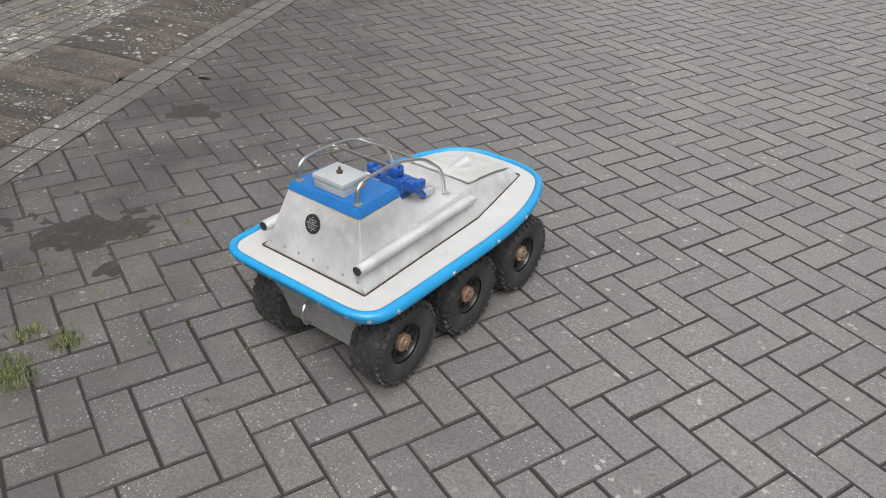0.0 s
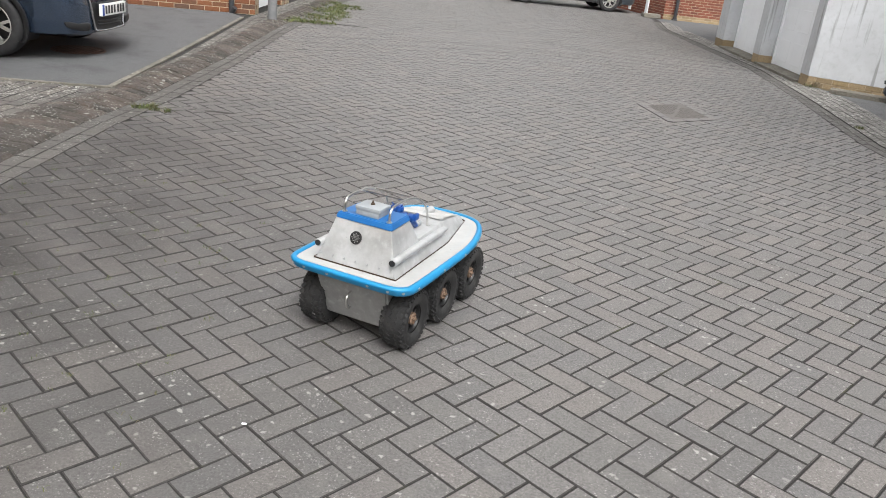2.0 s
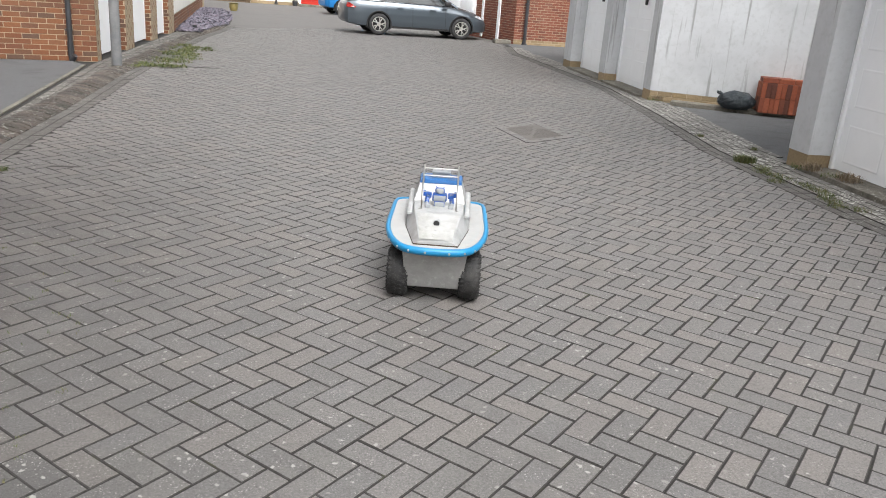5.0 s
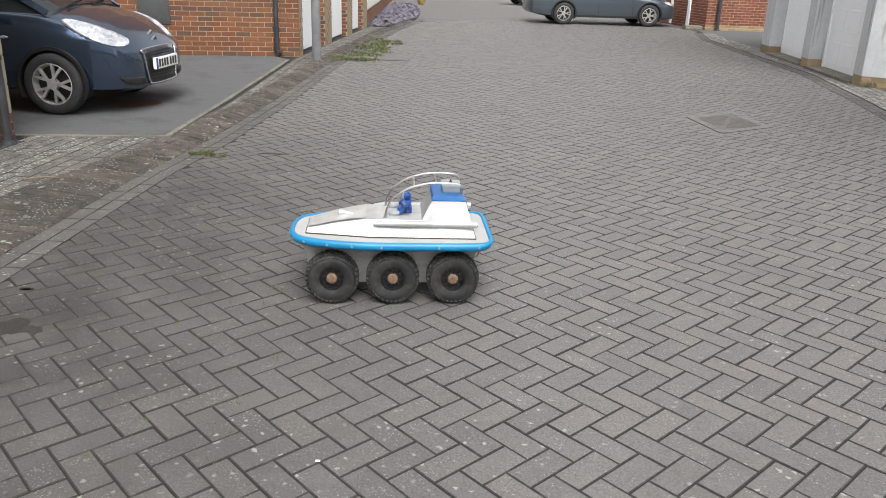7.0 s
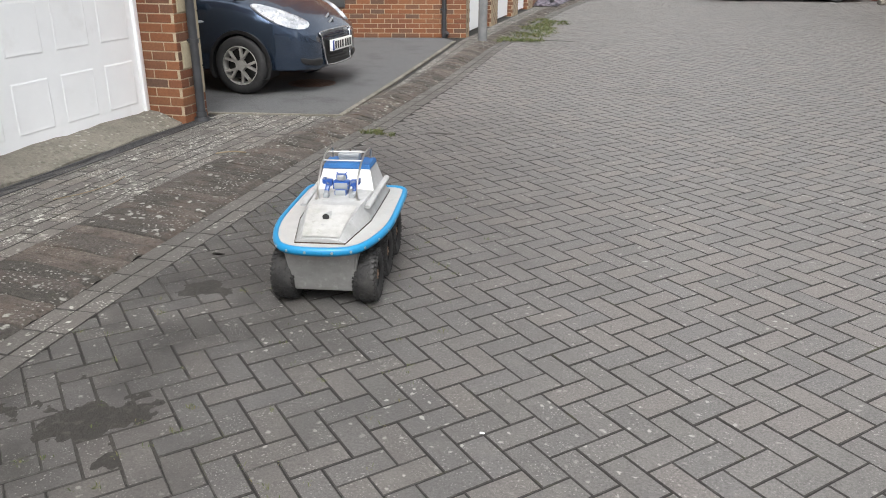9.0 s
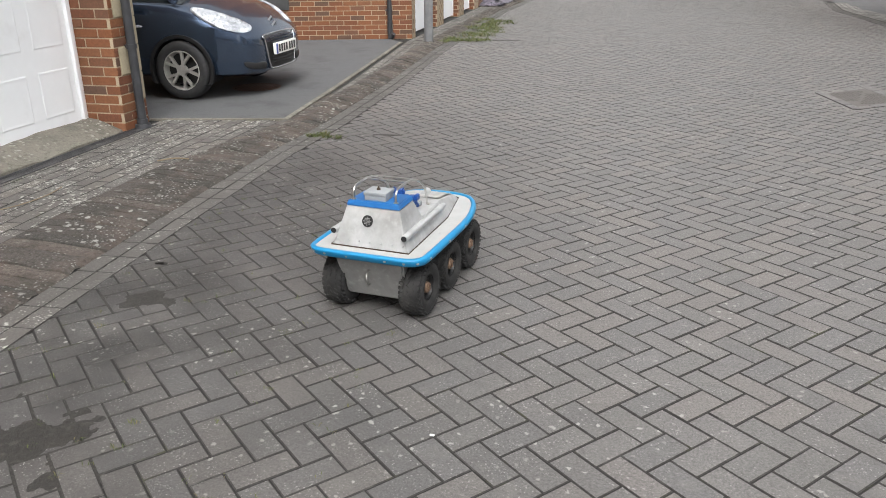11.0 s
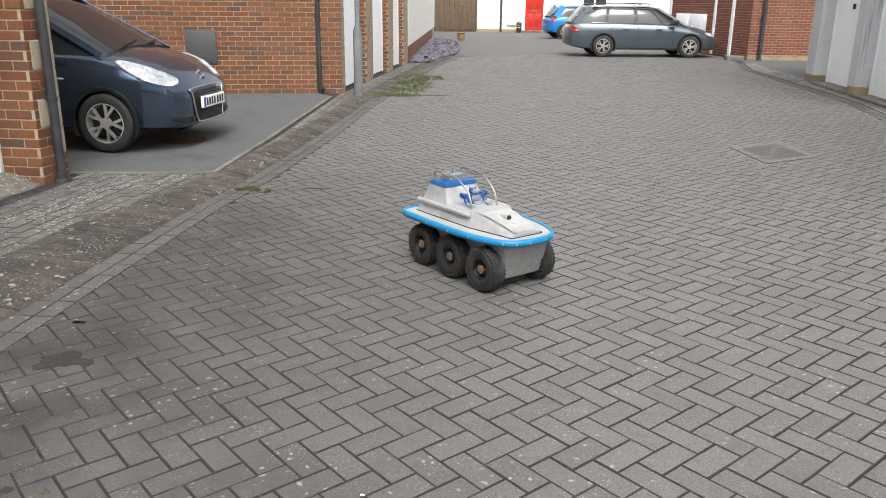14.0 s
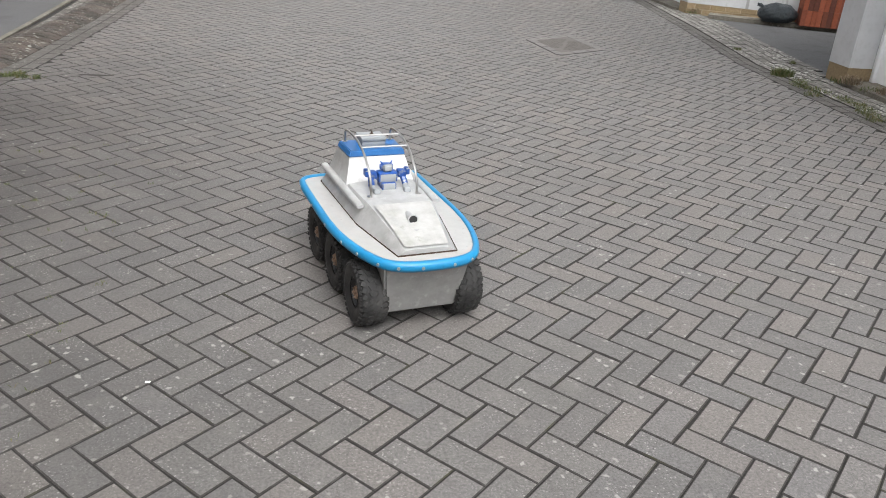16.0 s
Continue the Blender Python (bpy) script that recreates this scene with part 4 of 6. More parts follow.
def garage_door(name, m, x0, x1, y, z0, z1, cols, rows, label, lock=False, mat=None):
    """A panelled up-and-over door in a wall's space; its outer face at -y."""
    mat = mat or m_white_paint
    door = thing(name, m, label, "garage door", "")
    door["kind"] = "structure"
    bm = bmesh.new()
    box(bm, x0, x1, y, y + 0.04, z0, z1)
    part("leaf", bm, mat, door)
    pw, ph = (x1 - x0) / cols, (z1 - z0) / rows
    for i in range(cols):
        for j in range(rows):
            bm = bmesh.new()
            a0, a1, b0, b1 = x0 + i * pw + pw * 0.13, x0 + (i + 1) * pw - pw * 0.13, z0 + j * ph + ph * 0.16, z0 + (j + 1) * ph - ph * 0.16
            lo = [bm.verts.new(p) for p in ((a0, y - 0.001, b0), (a1, y - 0.001, b0), (a1, y - 0.001, b1), (a0, y - 0.001, b1))]
            g = 0.012
            l2 = [bm.verts.new((x, y - 0.0045, z)) for x, z in ((a0 + g, b0 + g), (a1 - g, b0 + g), (a1 - g, b1 - g), (a0 + g, b1 - g))]
            g = 0.03
            l3 = [bm.verts.new((x, y - 0.003, z)) for x, z in ((a0 + g, b0 + g), (a1 - g, b0 + g), (a1 - g, b1 - g), (a0 + g, b1 - g))]
            for r0, r1 in ((lo, l2), (l2, l3)):
                for k in range(4):
                    bm.faces.new((r0[k], r0[(k + 1) % 4], r1[(k + 1) % 4], r1[k]))
            bm.faces.new(l3)
            part("door_panel", bm, mat, door, smooth=0)
    for a, b in ((x0 - 0.05, x0 - 0.004), (x1 + 0.004, x1 + 0.05)):
        bm = bmesh.new()
        box(bm, a, b, y - 0.03, y + 0.05, z0 - 0.01, z1 + 0.05, 0.004)
        part("jamb", bm, mat, door)
    if lock:
        bm = bmesh.new()
        xm = (x0 + x1) / 2
        box(bm, xm - 0.012, xm + 0.012, y - 0.05, y + 0.001, 1.45, 1.55, 0.004)
        box(bm, xm - 0.012, xm + 0.09, y - 0.055, y - 0.035, 1.52, 1.55, 0.004)
        part("handle", bm, m_pipe, door, "black lever handle")
    return door


def downpipe(name, x, y, z0, z1, r, label, brackets=(0.9,), shoe=True):
    p = thing(name, Matrix.Translation((x, y, 0)), label, "downpipe")
    bm = bmesh.new()
    cyl(bm, (0, 0, z0 + 0.02), (0, 0, z1), r, seg=14)
    part("pipe", bm, m_pipe, p)
    for z in brackets:
        bm = bmesh.new()
        cyl(bm, (0, 0, z - 0.018), (0, 0, z + 0.018), r * 1.22, seg=14)
        box(bm, -r * 1.8, 0, -r * 0.4, r * 0.4, z - 0.012, z + 0.012, 0.002)
        part("bracket", bm, m_pipe, p)
    bm = bmesh.new()
    if shoe:
        cyl(bm, (0, 0, z0), (0, 0, z0 + 0.035), r * 1.9, r * 1.7, 18)
        cyl(bm, (0, 0, z0 + 0.03), (0, 0, z0 + 0.075), r * 1.25, seg=14)
    else:
        cyl(bm, (0, 0, z0), (0.06, -0.03, z0 + 0.09), r * 1.15, seg=12)
        cyl(bm, (0, 0, z0 + 0.07), (0, 0, z0 + 0.28), r * 1.2, seg=12)
    part("shoe", bm, m_pipe, p)
    return p


# near garage on the left: s runs away from its far corner towards the viewer
NEAR = Matrix.Translation((-2.95, 3.83, 0)) @ Matrix(((math.sin(radians(-3.2)), -math.cos(radians(3.2)), 0, 0), (-math.cos(radians(3.2)), -math.sin(radians(3.2)) * -1, 0, 0), (0, 0, 1, 0), (0, 0, 0, 1)))
bm = bmesh.new()
wall_box(bm, NEAR, 0.0, 0.33, 0.0, 0.345, 0.0, 2.4)
wall_box(bm, NEAR, 0.0, 0.33, 0.345, 7.0, 0.0, 2.4)
wall_box(bm, NEAR, 0.331, 2.85, 0.03, 0.5, 2.28, 2.4)
wall_box(bm, NEAR, 2.86, 9.0, 0.0, 7.0, 0.0, 2.4)
wall_left = structure("wall_left", bm, m_mortar, "red brick garage front with buff stone quoins")
bm = bmesh.new()
wall_box(bm, NEAR, 0.0, 9.0, 0.0, 7.0, 2.402, 5.2)
structure("wall_left_upper", bm, m_brick_plain, "plain brick storey above the garage")
# plain unseen walls, added to shade the bay and darken reflections in the court
bm = bmesh.new()
box(bm, -9.6, -9.2, 3.0, 9.5, 0.0, 5.2)
structure("wall_bay_end", bm, m_brick_plain, "added unseen brick wall that shades the parking bay")
# added behind the viewer so the car paint mirrors brick, not bright horizon
bm = bmesh.new()
box(bm, -13.0, 15.0, -15.4, -15.0, 0.0, 5.0)
structure("wall_rear", bm, m_brick_plain, "added unseen brick wall that darkens the cars' reflections")
# reveal bricks, facing the viewer
o = NEAR @ Vector((0.33, 0.345, 0))
e = NEAR @ Vector((0.33, 0.0, 0))
dx = (e - o).normalized()
REV = Matrix.Translation(o) @ Matrix(((dx.x, -dx.y, 0, 0), (dx.y, dx.x, 0, 0), (0, 0, 1, 0), (0, 0, 0, 1)))
bricks_single(brick_boxes(0.002, 0.345, PAVE, 2.3, half=0.55), REV, wall_left)
# front face: buff quoin blocks over brick courses
o = NEAR @ Vector((0.33, 0.0, 0))
e = NEAR @ Vector((0.0, 0.0, 0))
dx = (e - o).normalized()
FRO = Matrix.Translation(o) @ Matrix(((dx.x, -dx.y, 0, 0), (dx.y, dx.x, 0, 0), (0, 0, 1, 0), (0, 0, 0, 1)))
bricks_single(brick_boxes(0.002, 0.33, PAVE, PAVE + 0.2), FRO, wall_left)
m_quoin = material("quoin_stone", (0.50, 0.43, 0.30), 0.9, grain=(40, 0.12), stains=((6, (0.36, 0.31, 0.22), 0.5, 0.7, 0.6),), bump=(90, 0.4, 0.004))
z, k = PAVE + 0.225, 0
while z < 2.3:
    x0 = 0.055 if k % 2 else 0.20
    bm = bmesh.new()
    box(bm, x0, 0.332, -0.008, 0.01, z, z + 0.217, 0.005)
    q = mesh_object("quoin", bm, m_quoin, wall_left)
    q.matrix_basis = FRO
    bricks_single(brick_boxes(0.002, x0 - 0.01, z, z + 0.215), FRO, wall_left)
    z += 0.225
    k += 1
garage_door("door_1", NEAR, 0.385, 2.75, 0.36, 0.14, 2.25, 5, 4, "white panelled garage door above a concrete ramp")
# sill ramp and channel drain
bm = bmesh.new()
rings = []
for x in [0.335 + 0.12 * i for i in range(40)]:
    j = 0.006 * math.sin(9 * x) + 0.004 * math.sin(23 * x)
    rings.append([NEAR @ Vector((x, y, z + (j if z > 0.03 else 0))) for y, z in ((0.5, 0.0), (0.5, 0.15), (0.33, 0.148), (0.24, 0.135), (0.08 + j, 0.075), (0.03 + j, 0.058), (0.025, 0.0))])
skin(bm, rings, close=False)
bmesh.ops.recalc_face_normals(bm, faces=bm.faces)
structure("ramp", bm, m_concrete, "rough weathered concrete ramp below the garage door", smooth=40)
drain = thing("channel_drain", NEAR, "black plastic channel drain with slotted grating", "drain")
bm = bmesh.new()
for y0, y1 in ((-0.115, -0.100), (-0.012, 0.003)):
    box(bm, 0.05, 5.0, y0, y1, 0.0, PAVE + 0.006)
box(bm, 0.05, 5.0, -0.11, 0.0, 0.0, 0.03)
part("channel", bm, m_drain, drain)
bm = bmesh.new()
x = 0.06
while x < 4.9:
    box(bm, x, x + 0.012, -0.101, -0.011, 0.03, PAVE + 0.003)
    x += 0.026
tagged(part("grating", bm, m_drain, drain), kind="stuff")
pp = NEAR @ Vector((0.17, -0.055, 0))
downpipe("downpipe", pp.x, pp.y, PAVE, 4.5, 0.036, "dark grey plastic downpipe on the brick pier", (0.72,))

# brick side wall behind the parked car, and the garage row beyond it
W2 = Matrix.Translation((-9.0, 8.94, 0)) @ Matrix.Rotation(math.atan2(10.56 - 8.94, -2.0 + 9.0), 4, "Z")
LEN2 = math.hypot(7.0, 10.56 - 8.94)
bm = bmesh.new()
wall_box(bm, W2, 0.0, LEN2, 0.0, 0.25, 0.0, 2.45)
wall_side = structure("wall_side", bm, m_mortar, "red brick side wall in running bond beside the parking bay")
bm = bmesh.new()
wall_box(bm, W2, 0.0, LEN2, 0.0, 0.25, 2.452, 5.2)
structure("wall_side_upper", bm, m_brick_plain, "plain upper brick of the side wall")
rects = brick_boxes(2.6, LEN2, PAVE, 2.4)
near = [r for r in rects if r[0] > LEN2 - 2.6 and r[2] < 1.75]
near = near[:290]
keep = set(near)
bricks_single(near, W2, wall_side)
bricks_joined("bricks", [r for r in rects if r not in keep], W2, m_brick, wall_side, "red and brown bricks in running bond")
ub = thing("utility_cover", W2, "flat dark grey utility cover on the brick wall", "cover")
cx0, cx1 = LEN2 - 0.40 - 2.03, LEN2 - 0.40 - 1.56
bm = bmesh.new()
box(bm, cx0, cx1, -0.03, 0.0, 0.52, 1.04, 0.006)
m_cover = material("grey_cover", (0.085, 0.087, 0.09), 0.6, grain=(12, 0.1), stains=((5, (0.12, 0.12, 0.12), 0.5, 0.7, 0.5),))
part("panel", bm, m_cover, ub)
bm = bmesh.new()
box(bm, cx0 + 0.03, cx1 - 0.03, -0.036, -0.028, 0.55, 1.01, 0.004)
part("door", bm, m_cover, ub)
dp = W2 @ Vector((LEN2 - 0.36, -0.05, 0))
downpipe("downpipe", dp.x, dp.y, PAVE, 4.5, 0.036, "black cast downpipe on the brick wall corner", (0.5, 1.25), shoe=False)

ROW = Matrix.Translation((-2.01, 10.58, 0)) @ Matrix.Rotation(math.atan2(7.0, 0.23), 4, "Z")   # x runs away along the row; +y into the wall
PIERS = [(0.0, 0.25), (2.0, 2.62), (4.25, 4.9), (6.3, 7.0)]
bm = bmesh.new()
for a, b in PIERS:
    wall_box(bm, ROW, a, b, 0.0, 0.24, 0.0, 2.4)
wall_box(bm, ROW, 0.26, 7.0, 0.0, 0.24, 2.402, 5.0)
wall_row = structure("wall_row", bm, m_mortar, "red brick piers between a row of garages")
rects = []
for a, b in PIERS:
    if a > 0:
        o, e = ROW @ Vector((a, 0.24, 0)), ROW @ Vector((a, 0.0, 0))
        dx = (e - o).normalized()
        mm = Matrix.Translation(o) @ Matrix(((dx.x, -dx.y, 0, 0), (dx.y, dx.x, 0, 0), (0, 0, 1, 0), (0, 0, 0, 1)))
        bricks_joined("bricks", brick_boxes(0.002, 0.24, PAVE, 2.4), mm, m_brick, wall_row, "red bricks of a garage pier")
    o, e = ROW @ Vector((a, 0.0, 0)), ROW @ Vector((b, 0.0, 0))
    fl = [(x0, x1, z0, z1) for x0, x1, z0, z1 in brick_boxes(0.0, b - a, PAVE, 2.4)]
    mm2 = Matrix.Translation(o) @ Matrix.Rotation(math.atan2((e - o).y, (e - o).x), 4, "Z")
    bricks_joined("bricks", fl, mm2 @ Matrix.Diagonal((1, -1, 1, 1)), m_brick, wall_row, "red bricks of a garage pier")
for i, (a, b) in enumerate(((0.30, 1.95), (2.67, 4.2), (4.95, 6.25))):
    garage_door("door_%d" % (i + 2), Matrix.Translation(ROW @ Vector((b, 0.16, 0))) @ Matrix.Rotation(math.atan2(-7.0, -0.23), 4, "Z"), 0.0, b - a, 0.0, 0.08, 2.1, 3, 4, "white panelled garage door between brick piers")

# white house side beyond the row, with a low brick plinth
WS = Matrix.Translation((-1.80, 17.58, 0)) @ Matrix.Rotation(math.atan2(16.8, -0.87), 4, "Z")
bm = bmesh.new()
wall_box(bm, WS, 0.0, 16.8, -0.02, 0.3, 0.45, 5.0)
structure("wall_white_side", bm, m_white_wall, "white boarded house side beyond the garages")
bm = bmesh.new()
for j in range(14):
    wall_box(bm, WS, 0.01, 16.79, -0.034, -0.021, 0.47 + 0.32 * j, 0.47 + 0.32 * j + 0.305)
structure("cladding", bm, m_white_wall, "wide white cladding boards on the house side")
bm = bmesh.new()
wall_box(bm, WS, 0.0, 16.8, -0.01, 0.3, 0.0, 0.449)
structure("plinth", bm, m_mortar, "brick plinth under the white house side")
mm2 = WS @ Matrix.Translation((0, -0.01, 0))
bricks_joined("plinth_bricks", brick_boxes(0, 15, PAVE, 0.44), mm2, m_brick, None, "low red brick plinth courses")
# slate bed
SLATE = [(-1.80, 17.7), (-1.25, 17.75), (-1.12, 19.6), (-0.85, 21.6), (-0.9, 24.5), (-1.2, 28.5), (-1.7, 31.0), (-2.45, 31.0)]
vs, fs = [], []
sr = random.Random(9)
for _ in range(3600):
    while True:
        x, y = sr.uniform(-2.4, -0.8), sr.uniform(17.6, 31)
        if inside(SLATE, x, y):
            break
    m = Matrix.Translation((x, y, PAVE + sr.uniform(0.0, 0.05))) @ Euler((sr.uniform(-0.6, 0.6), sr.uniform(-0.6, 0.6), sr.uniform(0, 6.3))).to_matrix().to_4x4()
    a, b = sr.uniform(0.03, 0.07), sr.uniform(0.02, 0.045)
    i = len(vs)
    vs += [tuple(m @ Vector(p)) for p in ((-a, -b * 0.6, 0), (a * 0.7, -b, 0), (a, b * 0.5, 0), (-a * 0.4, b, 0), (-a * 0.5, -b * 0.4, 0.012), (a * 0.5, -b * 0.4, 0.012), (a * 0.5, b * 0.3, 0.012), (-a * 0.3, b * 0.5, 0.012))]
    fs += [(i + 4, i + 5, i + 6, i + 7)] + [(i + k, i + (k + 1) % 4, i + 4 + (k + 1) % 4, i + 4 + k) for k in range(4)]
me = bpy.data.meshes.new("slate_bed")
me.from_pydata(vs, [], fs)
me.materials.append(m_slate)
tagged(new("slate_bed", me), label="bed of purple-grey slate chippings beside the white wall", kind="stuff")
bm = bmesh.new()
prism(bm, [(x, y) for x, y in SLATE], 0.0, PAVE + 0.01)
structure("slate_base", bm, m_soil, "dark ground under the slate chippings")

# lamp post
post = thing("lamp_post", Matrix.Translation((-1.66, 10.2, 0)), "weathered grey steel lamp post at the footway's edge", "lamp post")
bm = bmesh.new()
lathe(bm, [(0.071, PAVE - 0.02), (0.071, 1.00), (0.068, 1.02), (0.068, 1.03)], 20)
part("base", bm, m_post, post)
bm = bmesh.new()
lathe(bm, [(0.071, 1.02), (0.071, 1.045), (0.042, 1.14), (0.040, 1.16), (0.038, 4.5), (0.0, 4.5)], 20)
part("shaft", bm, m_post, post)
bm = bmesh.new()
box(bm, -0.03, 0.03, -0.0735, -0.066, 0.42, 0.78, 0.003)
part("hatch", bm, m_post, post)


# grey rendered garages on the right
def grey_garage(name, o, ang, piers, doors, side, label):
    """Local x runs away along the front, -y... the front faces local +y."""
    m = Matrix.Translation((o[0], o[1], 0)) @ Matrix.Rotation(radians(ang), 4, "Z")
    bm = bmesh.new()
    last = max(b for _, b in piers)
    first = min(a for a, _ in piers)
    for a, b in piers:
        wall_box(bm, m, a, b, -0.32, 0.0, 0.17, 2.3)
    wall_box(bm, m, first, last, -0.32, 0.0, 2.302, 5.0)
    wall_box(bm, m, first + 0.001, first + 0.3, -6.0, -0.322, 0.17, 5.0)
    wall_box(bm, m, last - 0.3, last - 0.001, -6.0, -0.322, 0.17, 5.0)
    w = structure(name, bm, m_render, label)
    bm = bmesh.new()
    for a, b in piers:
        wall_box(bm, m, a + 0.004, b - 0.004, -0.318, -0.004, 0.0, 0.168)
    wall_box(bm, m, first + 0.006, first + 0.29, -6.0, -0.32, 0.0, 0.168)
    structure(name + "_plinth", bm, m_buff, "buff brick plinth under the grey render")
    for k, (a, b) in enumerate(doors):
        garage_door(name.replace("wall", "door") + "_%d" % k, m @ Matrix.Translation((a, -0.27, 0)) @ Matrix.Diagonal((1, 1, 1, 1)) @ Matrix.Translation((b - a, 0, 0)) @ Matrix.Rotation(math.pi, 4, "Z"), 0.055, b - a - 0.055, 0.0, 0.055, 2.2, 3, 4, "white panelled garage door with black lever handle", lock=True)
    bm = bmesh.new()
    for a, b in doors:
        wall_box(bm, m, a + 0.002, b - 0.002, -0.31, 0.06, 0.0, 0.05)
    structure(name + "_sill", bm, m_concrete, "worn concrete threshold below the garage doors")
    # raised corner beads on the render
    bm = bmesh.new()
    for a, b in piers:
        wall_box(bm, m, a - 0.004, a + 0.03, -0.03, 0.004, 0.172, 2.298)
    structure(name + "_trim", bm, m_render, "rounded render bead on the pier corners")
    return m


ANG_R = 90 - 4.5
GB = grey_garage("wall_garage_b", (6.49, 9.49), ANG_R, [(0.0, 0.33), (2.42, 2.78), (4.87, 5.44)], [(0.33, 2.42), (2.78, 4.87)], None, "grey rendered garage block with rain streaks")
GA = grey_garage("wall_garage_a", (5.54, -1.08), ANG_R + 1.2, [(0.0, 0.33), (2.6, 3.3), (5.6, 5.95)], [(0.33, 2.6), (3.3, 5.6)], None, "grey rendered garage block beside the footway")
# streaked side wall of the far block
SW = Matrix.Translation((6.50, 9.475, 0)) @ Matrix.Rotation(radians(-31.8), 4, "Z")
bm = bmesh.new()
wall_box(bm, SW, 0.0, 6.0, 0.002, 0.25, 0.17, 5.0)
structure("wall_garage_side", bm, m_render, "streaked grey rendered side wall above a buff plinth")
bm = bmesh.new()
wall_box(bm, SW, 0.01, 6.0, 0.012, 0.24, 0.0, 0.168)
pl = structure("side_plinth", bm, m_mortar, "buff brick plinth of the side wall")
bricks_joined("plinth_bricks", brick_boxes(0.0, 3.0, 0.02, 0.165), SW @ Matrix.Translation((0, 0.008, 0)), m_buff, pl, "buff bricks under the render")
# apron of pale concrete at the wall's foot
bm = bmesh.new()
wall_box(bm, SW, 0.35, 3.2, -0.30, 0.0, 0.0, PAVE + 0.012)
structure("apron", bm, m_concrete, "pale concrete strip at the wall's foot")

# stacked bricks and a refuse bag by the side wall
STK = SW @ pose(1.62, -0.42, 0, 0, 0, 8)
stack = thing("brick_stack", STK, "stack of new orange-red bricks beside the streaked wall", "bricks")
m_newbrick = material("new_brick", tones=[(0.33, 0.088, 0.04), (0.38, 0.105, 0.05), (0.28, 0.075, 0.038), (0.14, 0.045, 0.028), (0.35, 0.10, 0.048), (0.22, 0.065, 0.035)], pick="object", rough=0.85, grain=(30, 0.15), bump=(90, 0.4, 0.004))
bm = bmesh.new()
box(bm, -0.034, 0.034, -0.051, 0.051, -0.1075, 0.1075, 0.004)
vme = bpy.data.meshes.new("brick")
bm.to_mesh(vme)
bm.free()
vme.materials.append(m_newbrick)
sr = random.Random(3)
for layer in range(2):
    for i in range(9):
        for j in range(4):
            ob = new("brick", vme)
            ob.parent = stack
            ob.matrix_basis = pose(0.036 + 0.0705 * i, 0.055 + 0.105 * j + sr.uniform(-0.008, 0.008), PAVE + 0.12 + layer * 0.217, 0, 0, sr.uniform(-1.5, 1.5))
for i in range(8):
    ob = new("brick", vme)
    ob.parent = stack
    ob.matrix_basis = pose(0.12 + 0.0 * i + 0.222 * (i % 3), 0.10 + 0.11 * (i // 3), PAVE + 0.12 + 0.325 + 0.037, 0, 90, sr.uniform(-2, 2))
bag = thing("refuse_bag", SW @ pose(1.30, -0.27, 0), "tied dark blue-black plastic refuse bag on the ground", "bag")
m_bag = material("bag_plastic", (0.03, 0.042, 0.05), 0.35, grain=(15, 0.2), bump=(14, 0.9, 0.06))
bm = bmesh.new()
bmesh.ops.create_icosphere(bm, subdivisions=4, radius=1.0)
for v in bm.verts:
    n = v.co.normalized()
    q = 1 + 0.10 * noise.noise(n * 2.2) + 0.05 * noise.noise(n * 5.5) + 0.03 * abs(noise.noise(n * 11))
    v.co = Vector((n.x * 0.27, n.y * 0.17, max(n.z, -0.75) * 0.15)) * q
bmesh.ops.translate(bm, verts=bm.verts, vec=(0, 0, PAVE + 0.125))
part("sack", bm, m_bag, bag, smooth=60)
bm = bmesh.new()
for k in range(5):
    a = k * 1.25
    cyl(bm, (-0.20, 0, PAVE + 0.20), (-0.27 + 0.03 * math.cos(a), 0.03 * math.sin(a), PAVE + 0.235 + 0.015 * math.sin(2 * a)), 0.018, 0.012, 7)
part("knot", bm, m_bag, bag)

# brick building on the far right
F1 = Matrix.Translation((7.62, 21.6, 0))
bm = bmesh.new()
wall_box(bm, F1, 0.0, 8.0, 0.0, 0.3, 0.0, 5.0)
w3 = structure("wall_far_right", bm, m_mortar, "orange-red brick garage block at the far bend")
bricks_joined("bricks", brick_boxes(0.0, 3.2, 0.15, 2.4), F1, m_brick_far, w3, "orange-red bricks in running bond")
bricks_joined("plinth_bricks", brick_boxes(0.0, 3.2, 0.0, 0.14), F1, m_buff, w3, "buff bricks at the wall's foot")
F2 = Matrix.Translation((6.45, 27.4, 0)) @ Matrix.Rotation(math.atan2(21.6 - 27.4, 7.62 - 6.45), 4, "Z")
LF2 = math.hypot(5.8, 1.17)
bm = bmesh.new()
wall_box(bm, F2, 0.0, LF2, 0.0, 0.3, 0.0, 5.0)
w4 = structure("wall_far_bend", bm, m_mortar, "orange-red brick wall with white door frames")
bricks_joined("bricks", brick_boxes(0.0, LF2, 0.0, 2.4), F2, m_brick_far, w4, "orange-red bricks in running bond")
for s0, s1 in ((LF2 - 1.17, LF2 - 1.02), (LF2 - 2.35, LF2 - 2.24), (0.0, 0.14)):
    bm = bmesh.new()
    wall_box(bm, F2, s0, s1, -0.05, -0.006, 0.05, 2.6)
    structure("trim", bm, m_white_paint, "white painted timber frame post")
